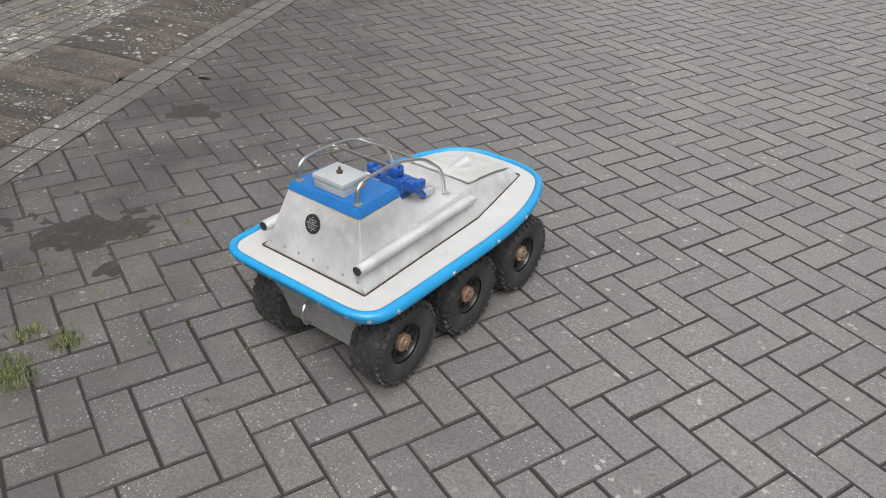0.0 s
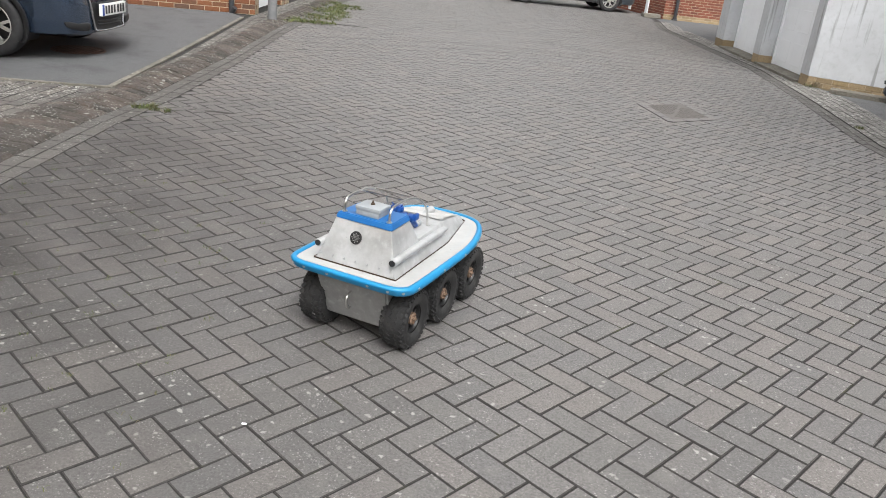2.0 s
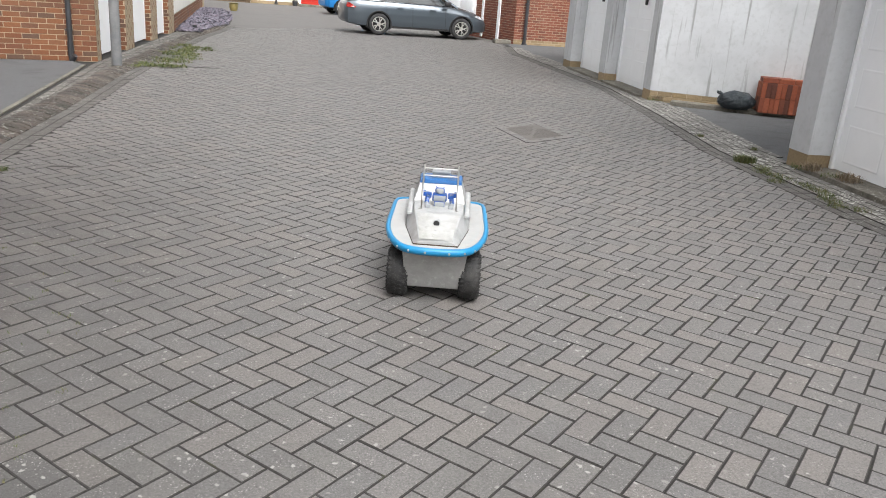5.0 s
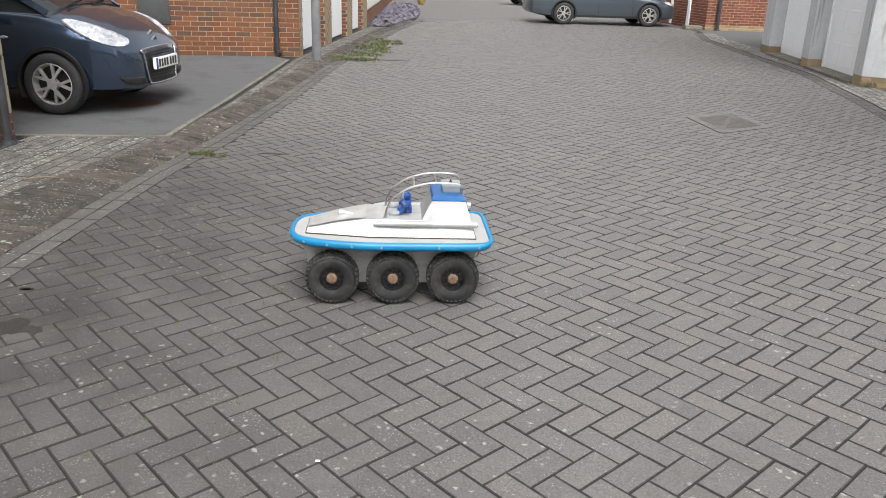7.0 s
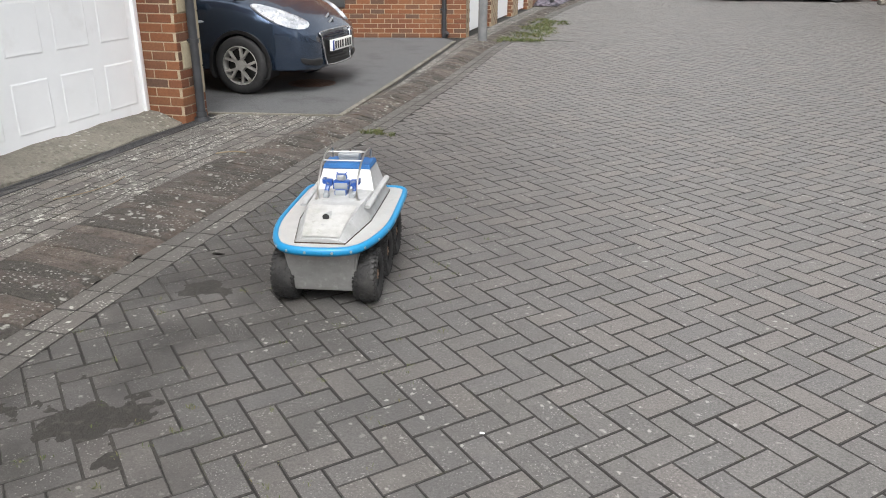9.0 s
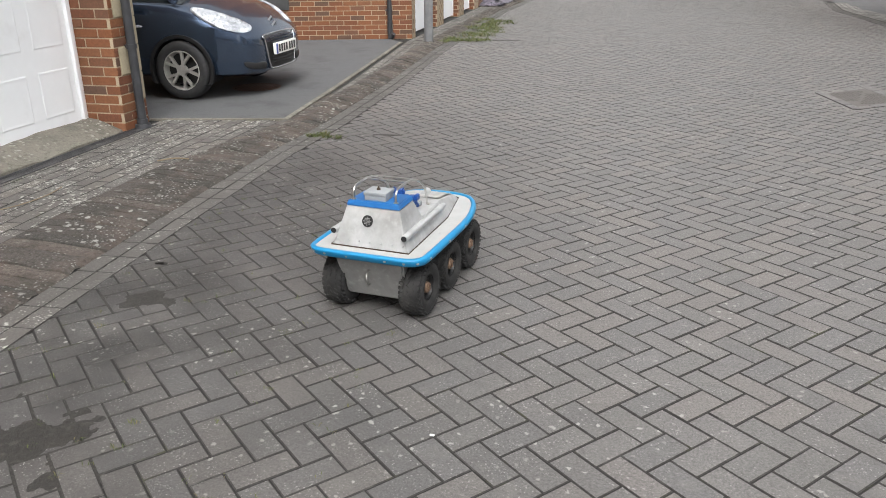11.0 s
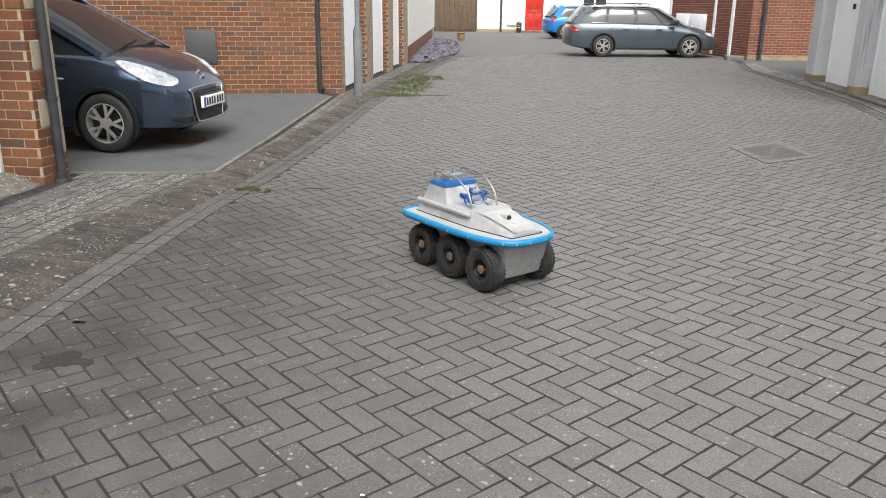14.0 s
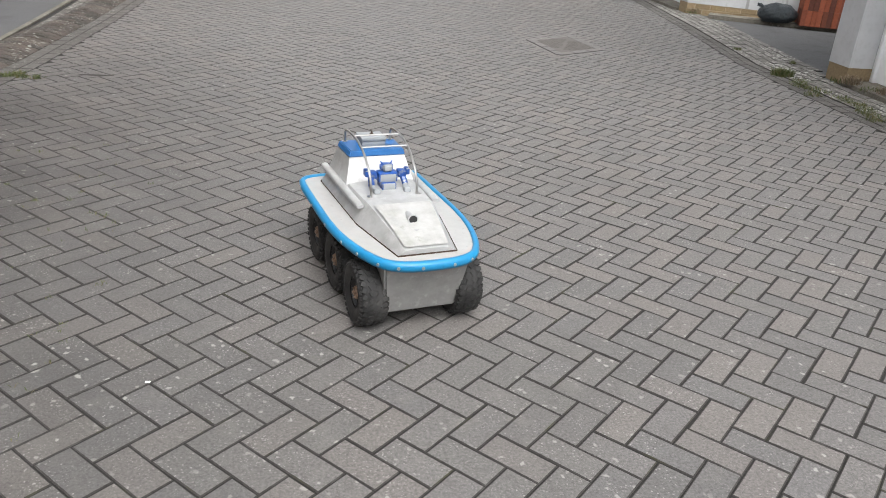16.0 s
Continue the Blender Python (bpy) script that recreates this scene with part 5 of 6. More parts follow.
for k, s in enumerate((LF2 - 4.30, LF2 - 3.12)):
    mb = thing("meter_box", F2, "white plastic meter box on the brick wall", "meter box", "meter boxes")
    bm = bmesh.new()
    box(bm, s - 0.80, s + 0.25, -0.12, -0.006, 0.55, 1.24, 0.015)
    part("body", bm, m_white_paint, mb)
    bm = bmesh.new()
    box(bm, s - 0.74, s + 0.19, -0.132, -0.118, 0.6, 1.19, 0.008)
    part("door", bm, m_white_paint, mb)
downpipe("downpipe", 7.95, 21.52, 0.0, 4.5, 0.05, "black downpipe on the orange brick wall", (1.2,))
bm = bmesh.new()
box(bm, 7.0, 7.5, 21.4, 21.75, 0.0, 0.12, 0.02)
structure("step", bm, m_concrete, "pale concrete step by the brick corner")

# white house and fence at the end
bm = bmesh.new()
box(bm, -1.05, 1.60, 42.5, 42.9, 0.0, 5.5)
box(bm, 2.58, 16.0, 42.5, 42.9, 0.0, 5.5)
box(bm, 1.601, 2.579, 42.5, 42.9, 2.2, 5.5)
structure("wall_end", bm, m_white_wall, "white rendered house front at the end of the court")
bm = bmesh.new()
box(bm, -1.04, 1.55, 42.46, 42.5, 0.0, 0.16)
box(bm, 2.62, 9.0, 42.46, 42.5, 0.0, 0.16)
structure("wall_end_plinth", bm, m_buff, "buff plinth of the white house")
bm = bmesh.new()
box(bm, 1.60, 2.58, 42.52, 42.6, 0.12, 2.2)
rd = tagged(mesh_object("door_red", bm, m_red_door), label="bright red panelled front door with brass letterbox", kind="structure")
for x0, x1, z0, z1 in ((1.75, 2.03, 0.3, 1.0), (2.15, 2.43, 0.3, 1.0), (1.75, 2.03, 1.25, 2.0), (2.15, 2.43, 1.25, 2.0)):
    bm = bmesh.new()
    box(bm, x0, x1, 42.508, 42.522, z0, z1, 0.006)
    part("door_panel", bm, m_red_door, rd)
bm = bmesh.new()
box(bm, 1.93, 2.25, 42.5, 42.521, 1.06, 1.16, 0.006)
part("letterbox", bm, m_hub, rd, "brass letterbox")
bm = bmesh.new()
for x0, x1 in ((1.50, 1.60), (2.58, 2.68)):
    box(bm, x0, x1, 42.44, 42.499, 0.0, 2.3)
structure("door_frame", bm, m_white_paint, "white frame round the red door")
bm = bmesh.new()
box(bm, 1.45, 2.75, 42.0, 42.499, 0.0, 0.12, 0.01)
structure("doorstep", bm, m_concrete, "concrete doorstep")
m_glass = material("window_glass", (0.06, 0.07, 0.08), 0.08, spec=0.8)
win = tagged(mesh_object("window_1", boxes((4.7, 5.95, 42.46, 42.499, 1.25, 2.4)), m_glass), label="white framed window of the end house", kind="structure")
for x0, x1, z0, z1 in ((4.62, 4.72, 1.2, 2.45), (5.27, 5.36, 1.2, 2.45), (5.93, 6.03, 1.2, 2.45), (4.62, 6.03, 1.17, 1.27), (4.72, 5.93, 1.75, 1.8)):
    bm = bmesh.new()
    box(bm, x0, x1, 42.42, 42.47, z0, z1, 0.005)
    part("window_frame", bm, m_white_paint, win)
downpipe("downpipe", 0.29, 42.4, 0.05, 4.5, 0.055, "black downpipe on the white house", (1.6,))
mb = thing("meter_box", Matrix(), "small white meter box on the house front", "meter box", "meter boxes")
bm = bmesh.new()
box(bm, 0.64, 1.12, 42.38, 42.5, 0.38, 1.03, 0.02)
part("body", bm, m_white_paint, mb)
bm = bmesh.new()
box(bm, 0.69, 1.07, 42.37, 42.382, 0.43, 0.98, 0.006)
part("door", bm, m_white_paint, mb)
fence = thing("fence", Matrix(), "weathered brown close-board timber fence", "fence")
for i in range(26):
    bm = bmesh.new()
    x = -4.6 + 0.138 * i
    box(bm, x, x + 0.13, 42.3 + 0.012 * (i % 2), 42.325 + 0.012 * (i % 2), 0.1, 2.1, 0.003)
    part("board", bm, m_fence, fence)
bm = bmesh.new()
box(bm, -4.6, -1.05, 42.34, 42.40, 0.0, 0.1)
part("gravel_board", bm, m_fence, fence)
bm = bmesh.new()
box(bm, -14, -4.61, 42.3, 42.6, 0, 4)
box(bm, 9.0, 16, 27.4, 27.7, 0, 5)
structure("wall_back", bm, m_brick_far, "brick wall closing the court")

# ---- vehicles ----
m_c_blue = material("dark_blue_car_paint", albedo=0.9, base=(0.052, 0.080, 0.13), rough=0.24, metal=0.75, coat=1.0, space="object", grain=(60, 0.05))
m_c_grey = material("grey_car_paint", albedo=0.9, base=(0.085, 0.105, 0.125), rough=0.34, metal=0.55, coat=0.7, space="object", grain=(60, 0.05))
m_c_bright = material("bright_blue_car_paint", albedo=0.9, base=(0.013, 0.20, 0.55), rough=0.42, metal=0.2, coat=0.3, space="object", grain=(60, 0.05))
m_carglass = material("car_glass", (0.03, 0.038, 0.042), 0.04, spec=0.6)
m_ctyre = material("car_tyre", (0.028, 0.028, 0.03), 0.8, space="object", grain=(30, 0.2), stains=((12, (0.07, 0.068, 0.065), 0.5, 0.7, 0.5),))
m_alloy = material("alloy_wheel", (0.62, 0.61, 0.58), 0.4, metal=0.5, space="object", grain=(20, 0.15))
m_chrome = material("chrome_trim", (0.75, 0.76, 0.78), 0.12, metal=1.0)
m_lampglass = material("headlamp_glass", albedo=1.0, base=(0.40, 0.42, 0.45), rough=0.2, metal=0.2, coat=0.6, space="object", grain=(16, 0.5), stains=((11, (0.72, 0.75, 0.78), 0.50, 0.58, 0.8), (17, (0.16, 0.17, 0.18), 0.58, 0.66, 0.7)))
m_red_lamp = material("tail_lamp", (0.5, 0.02, 0.015), 0.2, coat=0.8)
m_black_trim = material("black_trim", (0.014, 0.014, 0.015), 0.5)
m_plate = material("plate_white", albedo=1.0, base=(0.78, 0.78, 0.76), rough=0.4)
m_platebar = material("plate_bar", (0.02, 0.02, 0.022), 0.5)
m_plateblue = material("plate_blue", (0.02, 0.08, 0.42), 0.4)


def lerp_table(tab, x):
    for a, b in zip(tab, tab[1:]):
        if a[0] <= x <= b[0]:
            u = (x - a[0]) / (b[0] - a[0])
            return [p + (q - p) * u for p, q in zip(a[1:], b[1:])]
    return list(tab[0][1:] if x < tab[0][0] else tab[-1][1:])


def car_wheel(parent, x, y, r, side, spokes, width=0.17):
    hub = new("wheel")
    hub.parent = parent
    hub.location = (x, y, r)
    rot = Matrix.Rotation(radians(-90 * side), 4, "X")
    bm = bmesh.new()
    h = width / 2
    lathe(bm, [(r * 0.66, -h), (r * 0.88, -h), (r * 0.98, -h * 0.75), (r, -h * 0.4), (r, h * 0.4), (r * 0.98, h * 0.75), (r * 0.90, h), (r * 0.74, h * 1.02), (r * 0.66, h * 0.9)], 40, rot)
    part("tyre", bm, m_ctyre, hub, smooth=50)
    bm = bmesh.new()
    lathe(bm, [(r * 0.67, h * 0.92), (r * 0.64, h * 0.95), (r * 0.60, h * 0.6), (r * 0.58, 0.0)], 40, rot)
    for i in range(spokes):
        for da in (-0.16, 0.16):
            m = rot @ Matrix.Rotation(2 * math.pi * i / spokes + da, 4, "Z") @ Matrix.Translation((r * 0.37, 0, h * 0.72)) @ Matrix.Rotation(da * 1.4, 4, "Z") @ Matrix.Diagonal((r * 0.50, r * 0.085, h * 0.35, 1))
            bmesh.ops.create_cube(bm, size=1.0, matrix=m)
    cyl(bm, rot @ Vector((0, 0, h * 0.4)), rot @ Vector((0, 0, h * 0.93)), r * 0.19, r * 0.17, 18)
    bmesh.ops.recalc_face_normals(bm, faces=bm.faces)
    part("rim", bm, m_alloy, hub, "silver alloy rim")
    bm = bmesh.new()
    cyl(bm, rot @ Vector((0, 0, -h * 0.2)), rot @ Vector((0, 0, h * 0.12)), r * 0.58, seg=28)
    part("brake_disc", bm, m_black_trim, hub)
    return hub


def car_body(paint, parent, tab, xs, axles, r, holes=0.0):
    """tab rows: x, half width, low z, waist z, top edge half width, top z, crown z. The sides are open round the axles."""
    fine = sorted(set([round(x, 3) for x in xs] + [round(ax + 0.035 * k, 3) for ax in axles for k in range(-12, 13) if xs[0] < ax + 0.035 * k < xs[-1]]))
    rings = []
    for x in fine:
        w, zl, zw, wt, zt, zc = lerp_table(tab, x)
        half = [(0.0, zl), (w * 0.80, zl), (w * 0.95, zl + 0.035), (w * 0.985, zl + (zw - zl) * 0.45), (w, zw), (w * 0.985, zw + (zt - zw) * 0.45), (wt + (w - wt) * 0.35, zt - 0.022), (wt, zt), (wt * 0.7, zt + (zc - zt) * 0.6), (wt * 0.35, zt + (zc - zt) * 0.92), (0.0, zc)]
        dense = []
        for i, (p, q) in enumerate(zip(half, half[1:])):
            n = 4 if 1 < i < 5 else 1
            dense += [(p[0] + (q[0] - p[0]) * k / n, p[1] + (q[1] - p[1]) * k / n) for k in range(n)]
        dense.append(half[-1])
        rings.append([(x, y, z) for y, z in dense] + [(x, -y, z) for y, z in dense[-2:0:-1]])
    bm = bmesh.new()
    vr = skin(bm, rings)
    bm.faces.new(vr[0])
    bm.faces.new(vr[-1][::-1])
    bmesh.ops.recalc_face_normals(bm, faces=bm.faces)
    gone = []
    for f in bm.faces:
        c = f.calc_center_median()
        if abs(c.y) > 0.5 and any((c.x - ax) ** 2 + (c.z - r) ** 2 < (r * 1.11) ** 2 for ax in axles):
            gone.append(f)
    bmesh.ops.delete(bm, geom=gone, context="FACES")
    return part("body", bm, paint, parent, smooth=40)


def greenhouse(parent, paint, tab, xs, glass_rows, pillars):
    """Glass shell, then the roof and pillars as painted pieces over it. tab rows: x, half base, z base, half roof, z roof."""
    rings = []
    for x in xs:
        wb, zb, wr, zr = lerp_table(tab, x)
        half = [(wb, zb), (wb + (wr - wb) * 0.35, zb + (zr - zb) * 0.45), (wr + 0.02, zb + (zr - zb) * 0.86), (wr - 0.05, zr - 0.01), (wr * 0.5, zr + 0.012), (0.0, zr + 0.016)]
        rings.append([(x, y, z) for y, z in half] + [(x, -y, z) for y, z in half[-2::-1]])
    bm = bmesh.new()
    vr = skin(bm, rings, close=False)
    bm.faces.new(vr[0])
    bm.faces.new(vr[-1][::-1])
    bmesh.ops.recalc_face_normals(bm, faces=bm.faces)
    part("window_glass", bm, m_carglass, parent, "dark reflecting car glass", smooth=35)
    return rings


def strip(parent, name, mat, a, b, w, out, thick=0.012, label=""):
    """A flat bar from a to b, w wide, standing proud along out."""
    a, b, out = Vector(a), Vector(b), Vector(out).normalized()
    d = (b - a).normalized()
    s = d.cross(out).normalized() * w / 2
    bm = bmesh.new()
    vs = [bm.verts.new(p) for p in (a - s, a + s, b + s, b - s)] + [bm.verts.new(p + out * thick) for p in (a - s, a + s, b + s, b - s)]
    for f in ((4, 5, 6, 7), (0, 1, 5, 4), (1, 2, 6, 5), (2, 3, 7, 6), (3, 0, 4, 7), (3, 2, 1, 0)):
        bm.faces.new([vs[i] for i in f])
    bmesh.ops.recalc_face_normals(bm, faces=bm.faces)
    return part(name, bm, mat, parent, label)


def arch(parent, x, y, r, side):
    rot = Matrix.Translation((x, y, r)) @ Matrix.Rotation(radians(-90 * side), 4, "X")
    bm = bmesh.new()
    lathe(bm, [(r * 1.07, -0.28), (r * 1.07, 0.002), (r * 1.10, 0.006), (r * 1.19, 0.004), (r * 1.20, -0.02)], 40, rot)
    lathe(bm, [(r * 1.07, -0.28), (0.0, -0.28)], 40, rot)
    low = [v for v in bm.verts if v.co.z < r * 0.55 and (v.co - Vector((x, v.co.y, r))).length > r * 0.9]
    for v in low:
        v.co.z = max(v.co.z, r * 0.55)
    bmesh.ops.recalc_face_normals(bm, faces=bm.faces)
    part("wheel_arch", bm, m_black_trim, parent, "dark wheel arch liner", smooth=40)


def patch_on(name, mat, parent, pts, thick, label="", out=(0, 0, 0)):
    """A shaped plate with rounded face through points of its outline, pushed out by thick."""
    pts = [Vector(p) for p in smooth_line(pts, 5, True)]
    c = sum(pts, Vector()) / len(pts)
    out = Vector(out).normalized()
    bm = bmesh.new()
    lo = [bm.verts.new(p) for p in pts]
    m1 = [bm.verts.new(c + (p - c) * 0.96 + out * thick * 0.8) for p in pts]
    m2 = [bm.verts.new(c + (p - c) * 0.6 + out * thick * 1.5) for p in pts]
    top = bm.verts.new(c + out * thick * 1.75)
    n = len(pts)
    for r0, r1 in ((lo, m1), (m1, m2)):
        for i in range(n):
            bm.faces.new((r0[i], r0[(i + 1) % n], r1[(i + 1) % n], r1[i]))
    for i in range(n):
        bm.faces.new((m2[i], m2[(i + 1) % n], top))
    bmesh.ops.recalc_face_normals(bm, faces=bm.faces)
    return part(name, bm, mat, parent, label, smooth=50)


# small dark blue hatchback, nose to the road
hatch = thing("hatchback_car", pose(-3.10, 5.70, PAVE + 0.002, 0, 0, -3.0), "small dark metallic blue hatchback parked on the tarmac bay", "car")
TAB = [(-2.75, 0.55, 0.35, 0.60, 0.50, 0.95, 0.96), (-2.6, 0.72, 0.28, 0.60, 0.66, 0.97, 0.99), (-2.2, 0.79, 0.22, 0.60, 0.73, 0.97, 1.0), (-1.2, 0.815, 0.20, 0.62, 0.74, 0.94, 0.97), (-0.5, 0.815, 0.20, 0.63, 0.73, 0.92, 0.98), (-0.1, 0.81, 0.20, 0.63, 0.70, 0.905, 0.985), (0.15, 0.80, 0.21, 0.62, 0.65, 0.87, 0.945), (0.38, 0.77, 0.21, 0.60, 0.58, 0.80, 0.865), (0.52, 0.72, 0.21, 0.58, 0.50, 0.73, 0.785), (0.61, 0.66, 0.215, 0.54, 0.44, 0.67, 0.71), (0.67, 0.55, 0.225, 0.50, 0.36, 0.605, 0.63), (0.695, 0.40, 0.24, 0.44, 0.26, 0.55, 0.56)]
car_body(m_c_blue, hatch, TAB, [-2.75, -2.68, -2.6, -2.4, -2.2, -1.8, -1.2, -0.8, -0.5, -0.35, -0.2, -0.05, 0.1, 0.2, 0.3, 0.38, 0.45, 0.52, 0.57, 0.61, 0.64, 0.67, 0.685, 0.695], (0.0, -2.34), 0.287)
GH = [(-2.68, 0.60, 0.98, 0.50, 1.05), (-2.45, 0.66, 0.98, 0.54, 1.40), (-1.9, 0.71, 0.97, 0.57, 1.46), (-1.05, 0.73, 0.95, 0.57, 1.46), (-0.75, 0.73, 0.94, 0.56, 1.36), (-0.08, 0.70, 0.90, 0.55, 1.01), (0.0, 0.66, 0.90, 0.50, 0.965)]
greenhouse(hatch, m_c_blue, GH, [-2.68, -2.45, -1.9, -1.05, -0.75, -0.45, -0.08, 0.0], None, None)
for s in (-1, 1):
    strip(hatch, "pillar", m_c_blue, (-0.03, s * 0.70, 0.91), (-1.05, s * 0.585, 1.452), 0.06, (0.4, s * 0.8, 0.5), 0.02)
    strip(hatch, "pillar", m_c_blue, (-1.25, s * 0.745, 0.93), (-1.28, s * 0.60, 1.42), 0.09, (0, s, 0.3), 0.012)
    arch(hatch, 0.0, s * 0.812, 0.287, s)
    arch(hatch, -2.34, s * 0.80, 0.287, s)
    car_wheel(hatch, 0.0, s * 0.735, 0.287, s, 5)
    car_wheel(hatch, -2.34, s * 0.725, 0.287, s, 5)
    patch_on("headlamp", m_lampglass, hatch, [(0.585, s * 0.44, 0.69), (0.605, s * 0.52, 0.625), (0.53, s * 0.675, 0.635), (0.37, s * 0.745, 0.70), (0.16, s * 0.735, 0.815), (0.12, s * 0.685, 0.87), (0.36, s * 0.585, 0.81)], 0.03, "large clear almond-shaped headlamp", (0.75, s * 0.6, 0.5))
    patch_on("fog_lamp_recess", m_black_trim, hatch, [(0.690, s * 0.38, 0.27), (0.665, s * 0.52, 0.275), (0.615, s * 0.645, 0.31), (0.60, s * 0.66, 0.36), (0.655, s * 0.53, 0.345), (0.695, s * 0.38, 0.335)], 0.016, "dark fog lamp recess", (0.8, s * 0.5, 0))
    patch_on("side_repeater", m_lampglass, hatch, [(-0.44, s * 0.812, 0.70), (-0.40, s * 0.814, 0.715), (-0.36, s * 0.812, 0.70), (-0.40, s * 0.814, 0.685)], 0.012, "small oval indicator", (0, s, 0))
    bm = bmesh.new()
    box(bm, -0.62, -0.42, s * 0.90 - 0.06, s * 0.90 + 0.06, 0.93, 1.06, 0.03)
    part("door_mirror", bm, m_black_trim, hatch)
# grille with chrome surround, plate, badge
ring = [(0.700, y, z) for y, z in ((-0.33, 0.585), (0.33, 0.585), (0.36, 0.53), (0.31, 0.30), (0.24, 0.255), (-0.24, 0.255), (-0.31, 0.30), (-0.36, 0.53))]
ring = [(0.752 - 0.42 * y * y - (0.03 if z > 0.55 else 0), y, z) for _, y, z in ring]
patch_on("grille", m_black_trim, hatch, [(x - 0.015, y, z) for x, y, z in ring], 0.012, "black slatted grille", (1, 0, 0))
bm = bmesh.new()
tube(bm, smooth_line(ring, 6, True), 0.011, 8, closed=True)
part("grille_surround", bm, m_chrome, hatch, "chrome grille surround", smooth=60)
for z in (0.315, 0.345, 0.375, 0.515, 0.545):
    bm = bmesh.new()
    tube(bm, [(0.758 - 0.42 * y * y - (0.01 if z > 0.5 else 0), y, z) for y in (-0.27, -0.15, 0.0, 0.15, 0.27)], 0.006, 6)
    part("slat", bm, m_black_trim, hatch)
bm = bmesh.new()
box(bm, 0.735, 0.768, -0.26, 0.26, 0.39, 0.501, 0.003)
plate = part("number_plate", bm, m_plate, hatch, "white number plate with dark bars")
bm = bmesh.new()
box(bm, 0.7675, 0.7695, -0.255, -0.215, 0.395, 0.496)
part("band", bm, m_plateblue, plate)
for k, y in enumerate((-0.175, -0.115, -0.055, 0.005, 0.085, 0.145, 0.205)):
    bm = bmesh.new()
    box(bm, 0.7675, 0.7695, y - 0.02, y + 0.02, 0.408, 0.483)
    part("bar", bm, m_platebar, plate)
for dz in (0.0, 0.045):
    for s in (-1, 1):
        strip(hatch, "badge", m_chrome, (0.655 - dz * 0.9, 0, 0.695 + dz), (0.640 - dz * 0.9, s * 0.06, 0.65 + dz), 0.022, (0.9, 0, 0.5), 0.012)
for a, b in (((0.0, -0.42, 0.972), (-0.09, 0.06, 1.012)), ((0.0, 0.05, 0.978), (-0.08, 0.48, 1.005))):
    bm = bmesh.new()
    cyl(bm, Vector(a) + Vector((0.02, 0, 0.0)), Vector(b) + Vector((0.02, 0, 0.01)), 0.011, seg=6)
    part("wiper", bm, m_black_trim, hatch)
strip(hatch, "door_handle", m_c_blue, (-1.05, -0.812, 0.82), (-0.88, -0.812, 0.82), 0.03, (0, -1, 0), 0.025)

# round iron cover in the bay
cover = thing("manhole_cover", Matrix.Translation((-2.72, 5.7, 0)), "rusty round iron drain cover set in tarmac", "manhole cover")
bm = bmesh.new()
lathe(bm, [(0.26, PAVE), (0.255, PAVE + 0.006), (0.235, PAVE + 0.006), (0.23, PAVE + 0.002), (0.0, PAVE + 0.002)], 32)
part("frame", bm, m_iron, cover)
for i in range(-4, 5):
    bm = bmesh.new()
    half = math.sqrt(max(0.05 - (i * 0.046) ** 2, 0.001)) * 0.98
    box(bm, i * 0.046 - 0.014, i * 0.046 + 0.014, -half, half, PAVE + 0.001, PAVE + 0.009, 0.002)
    part("bar", bm, m_iron, cover)

# grey estate car across the court
est = thing("estate_car", pose(6.02, 23.05, 0.0, 0, 0, 5.0), "metallic grey estate car with roof rails parked side-on", "car")
TAB = [(-3.60, 0.60, 0.36, 0.60, 0.55, 0.80, 0.84), (-3.50, 0.78, 0.30, 0.62, 0.72, 0.92, 0.95), (-3.2, 0.86, 0.24, 0.62, 0.78, 0.97, 1.0), (-2.4, 0.885, 0.21, 0.62, 0.80, 0.97, 1.0), (-1.0, 0.89, 0.21, 0.62, 0.80, 0.95, 1.0), (-0.45, 0.89, 0.21, 0.62, 0.78, 0.93, 1.0), (0.0, 0.885, 0.22, 0.60, 0.72, 0.88, 0.94), (0.5, 0.85, 0.22, 0.56, 0.62, 0.76, 0.82), (0.75, 0.74, 0.22, 0.52, 0.52, 0.66, 0.70), (0.90, 0.50, 0.26, 0.45, 0.36, 0.52, 0.54)]
car_body(m_c_grey, est, TAB, [-3.60, -3.55, -3.5, -3.35, -3.2, -2.8, -2.4, -1.7, -1.0, -0.7, -0.45, -0.2, 0.0, 0.25, 0.5, 0.63, 0.75, 0.83, 0.9], (0.0, -2.58), 0.317)
GH = [(-3.52, 0.70, 0.93, 0.55, 0.98), (-3.15, 0.76, 0.96, 0.60, 1.42), (-2.6, 0.79, 0.96, 0.61, 1.48), (-1.3, 0.80, 0.94, 0.61, 1.485), (-0.95, 0.80, 0.93, 0.60, 1.40), (-0.35, 0.76, 0.91, 0.56, 1.06), (-0.1, 0.70, 0.90, 0.50, 0.96)]
greenhouse(est, m_c_grey, GH, [-3.52, -3.15, -2.6, -1.95, -1.3, -0.95, -0.65, -0.35, -0.1], None, None)
bm = bmesh.new()
rings = []
for x in (-3.36, -3.1, -2.6, -1.9, -1.3, -1.05):
    wb, zb, wr, zr = lerp_table(GH, x)
    rings.append([(x, -wr - 0.02, zr - 0.035), (x, -wr - 0.008, zr - 0.006), (x, -wr * 0.6, zr + 0.006), (x, wr * 0.6, zr + 0.006), (x, wr + 0.008, zr - 0.006), (x, wr + 0.02, zr - 0.035)])
skin(bm, rings, close=False)
part("roof", bm, m_c_grey, est, smooth=50)
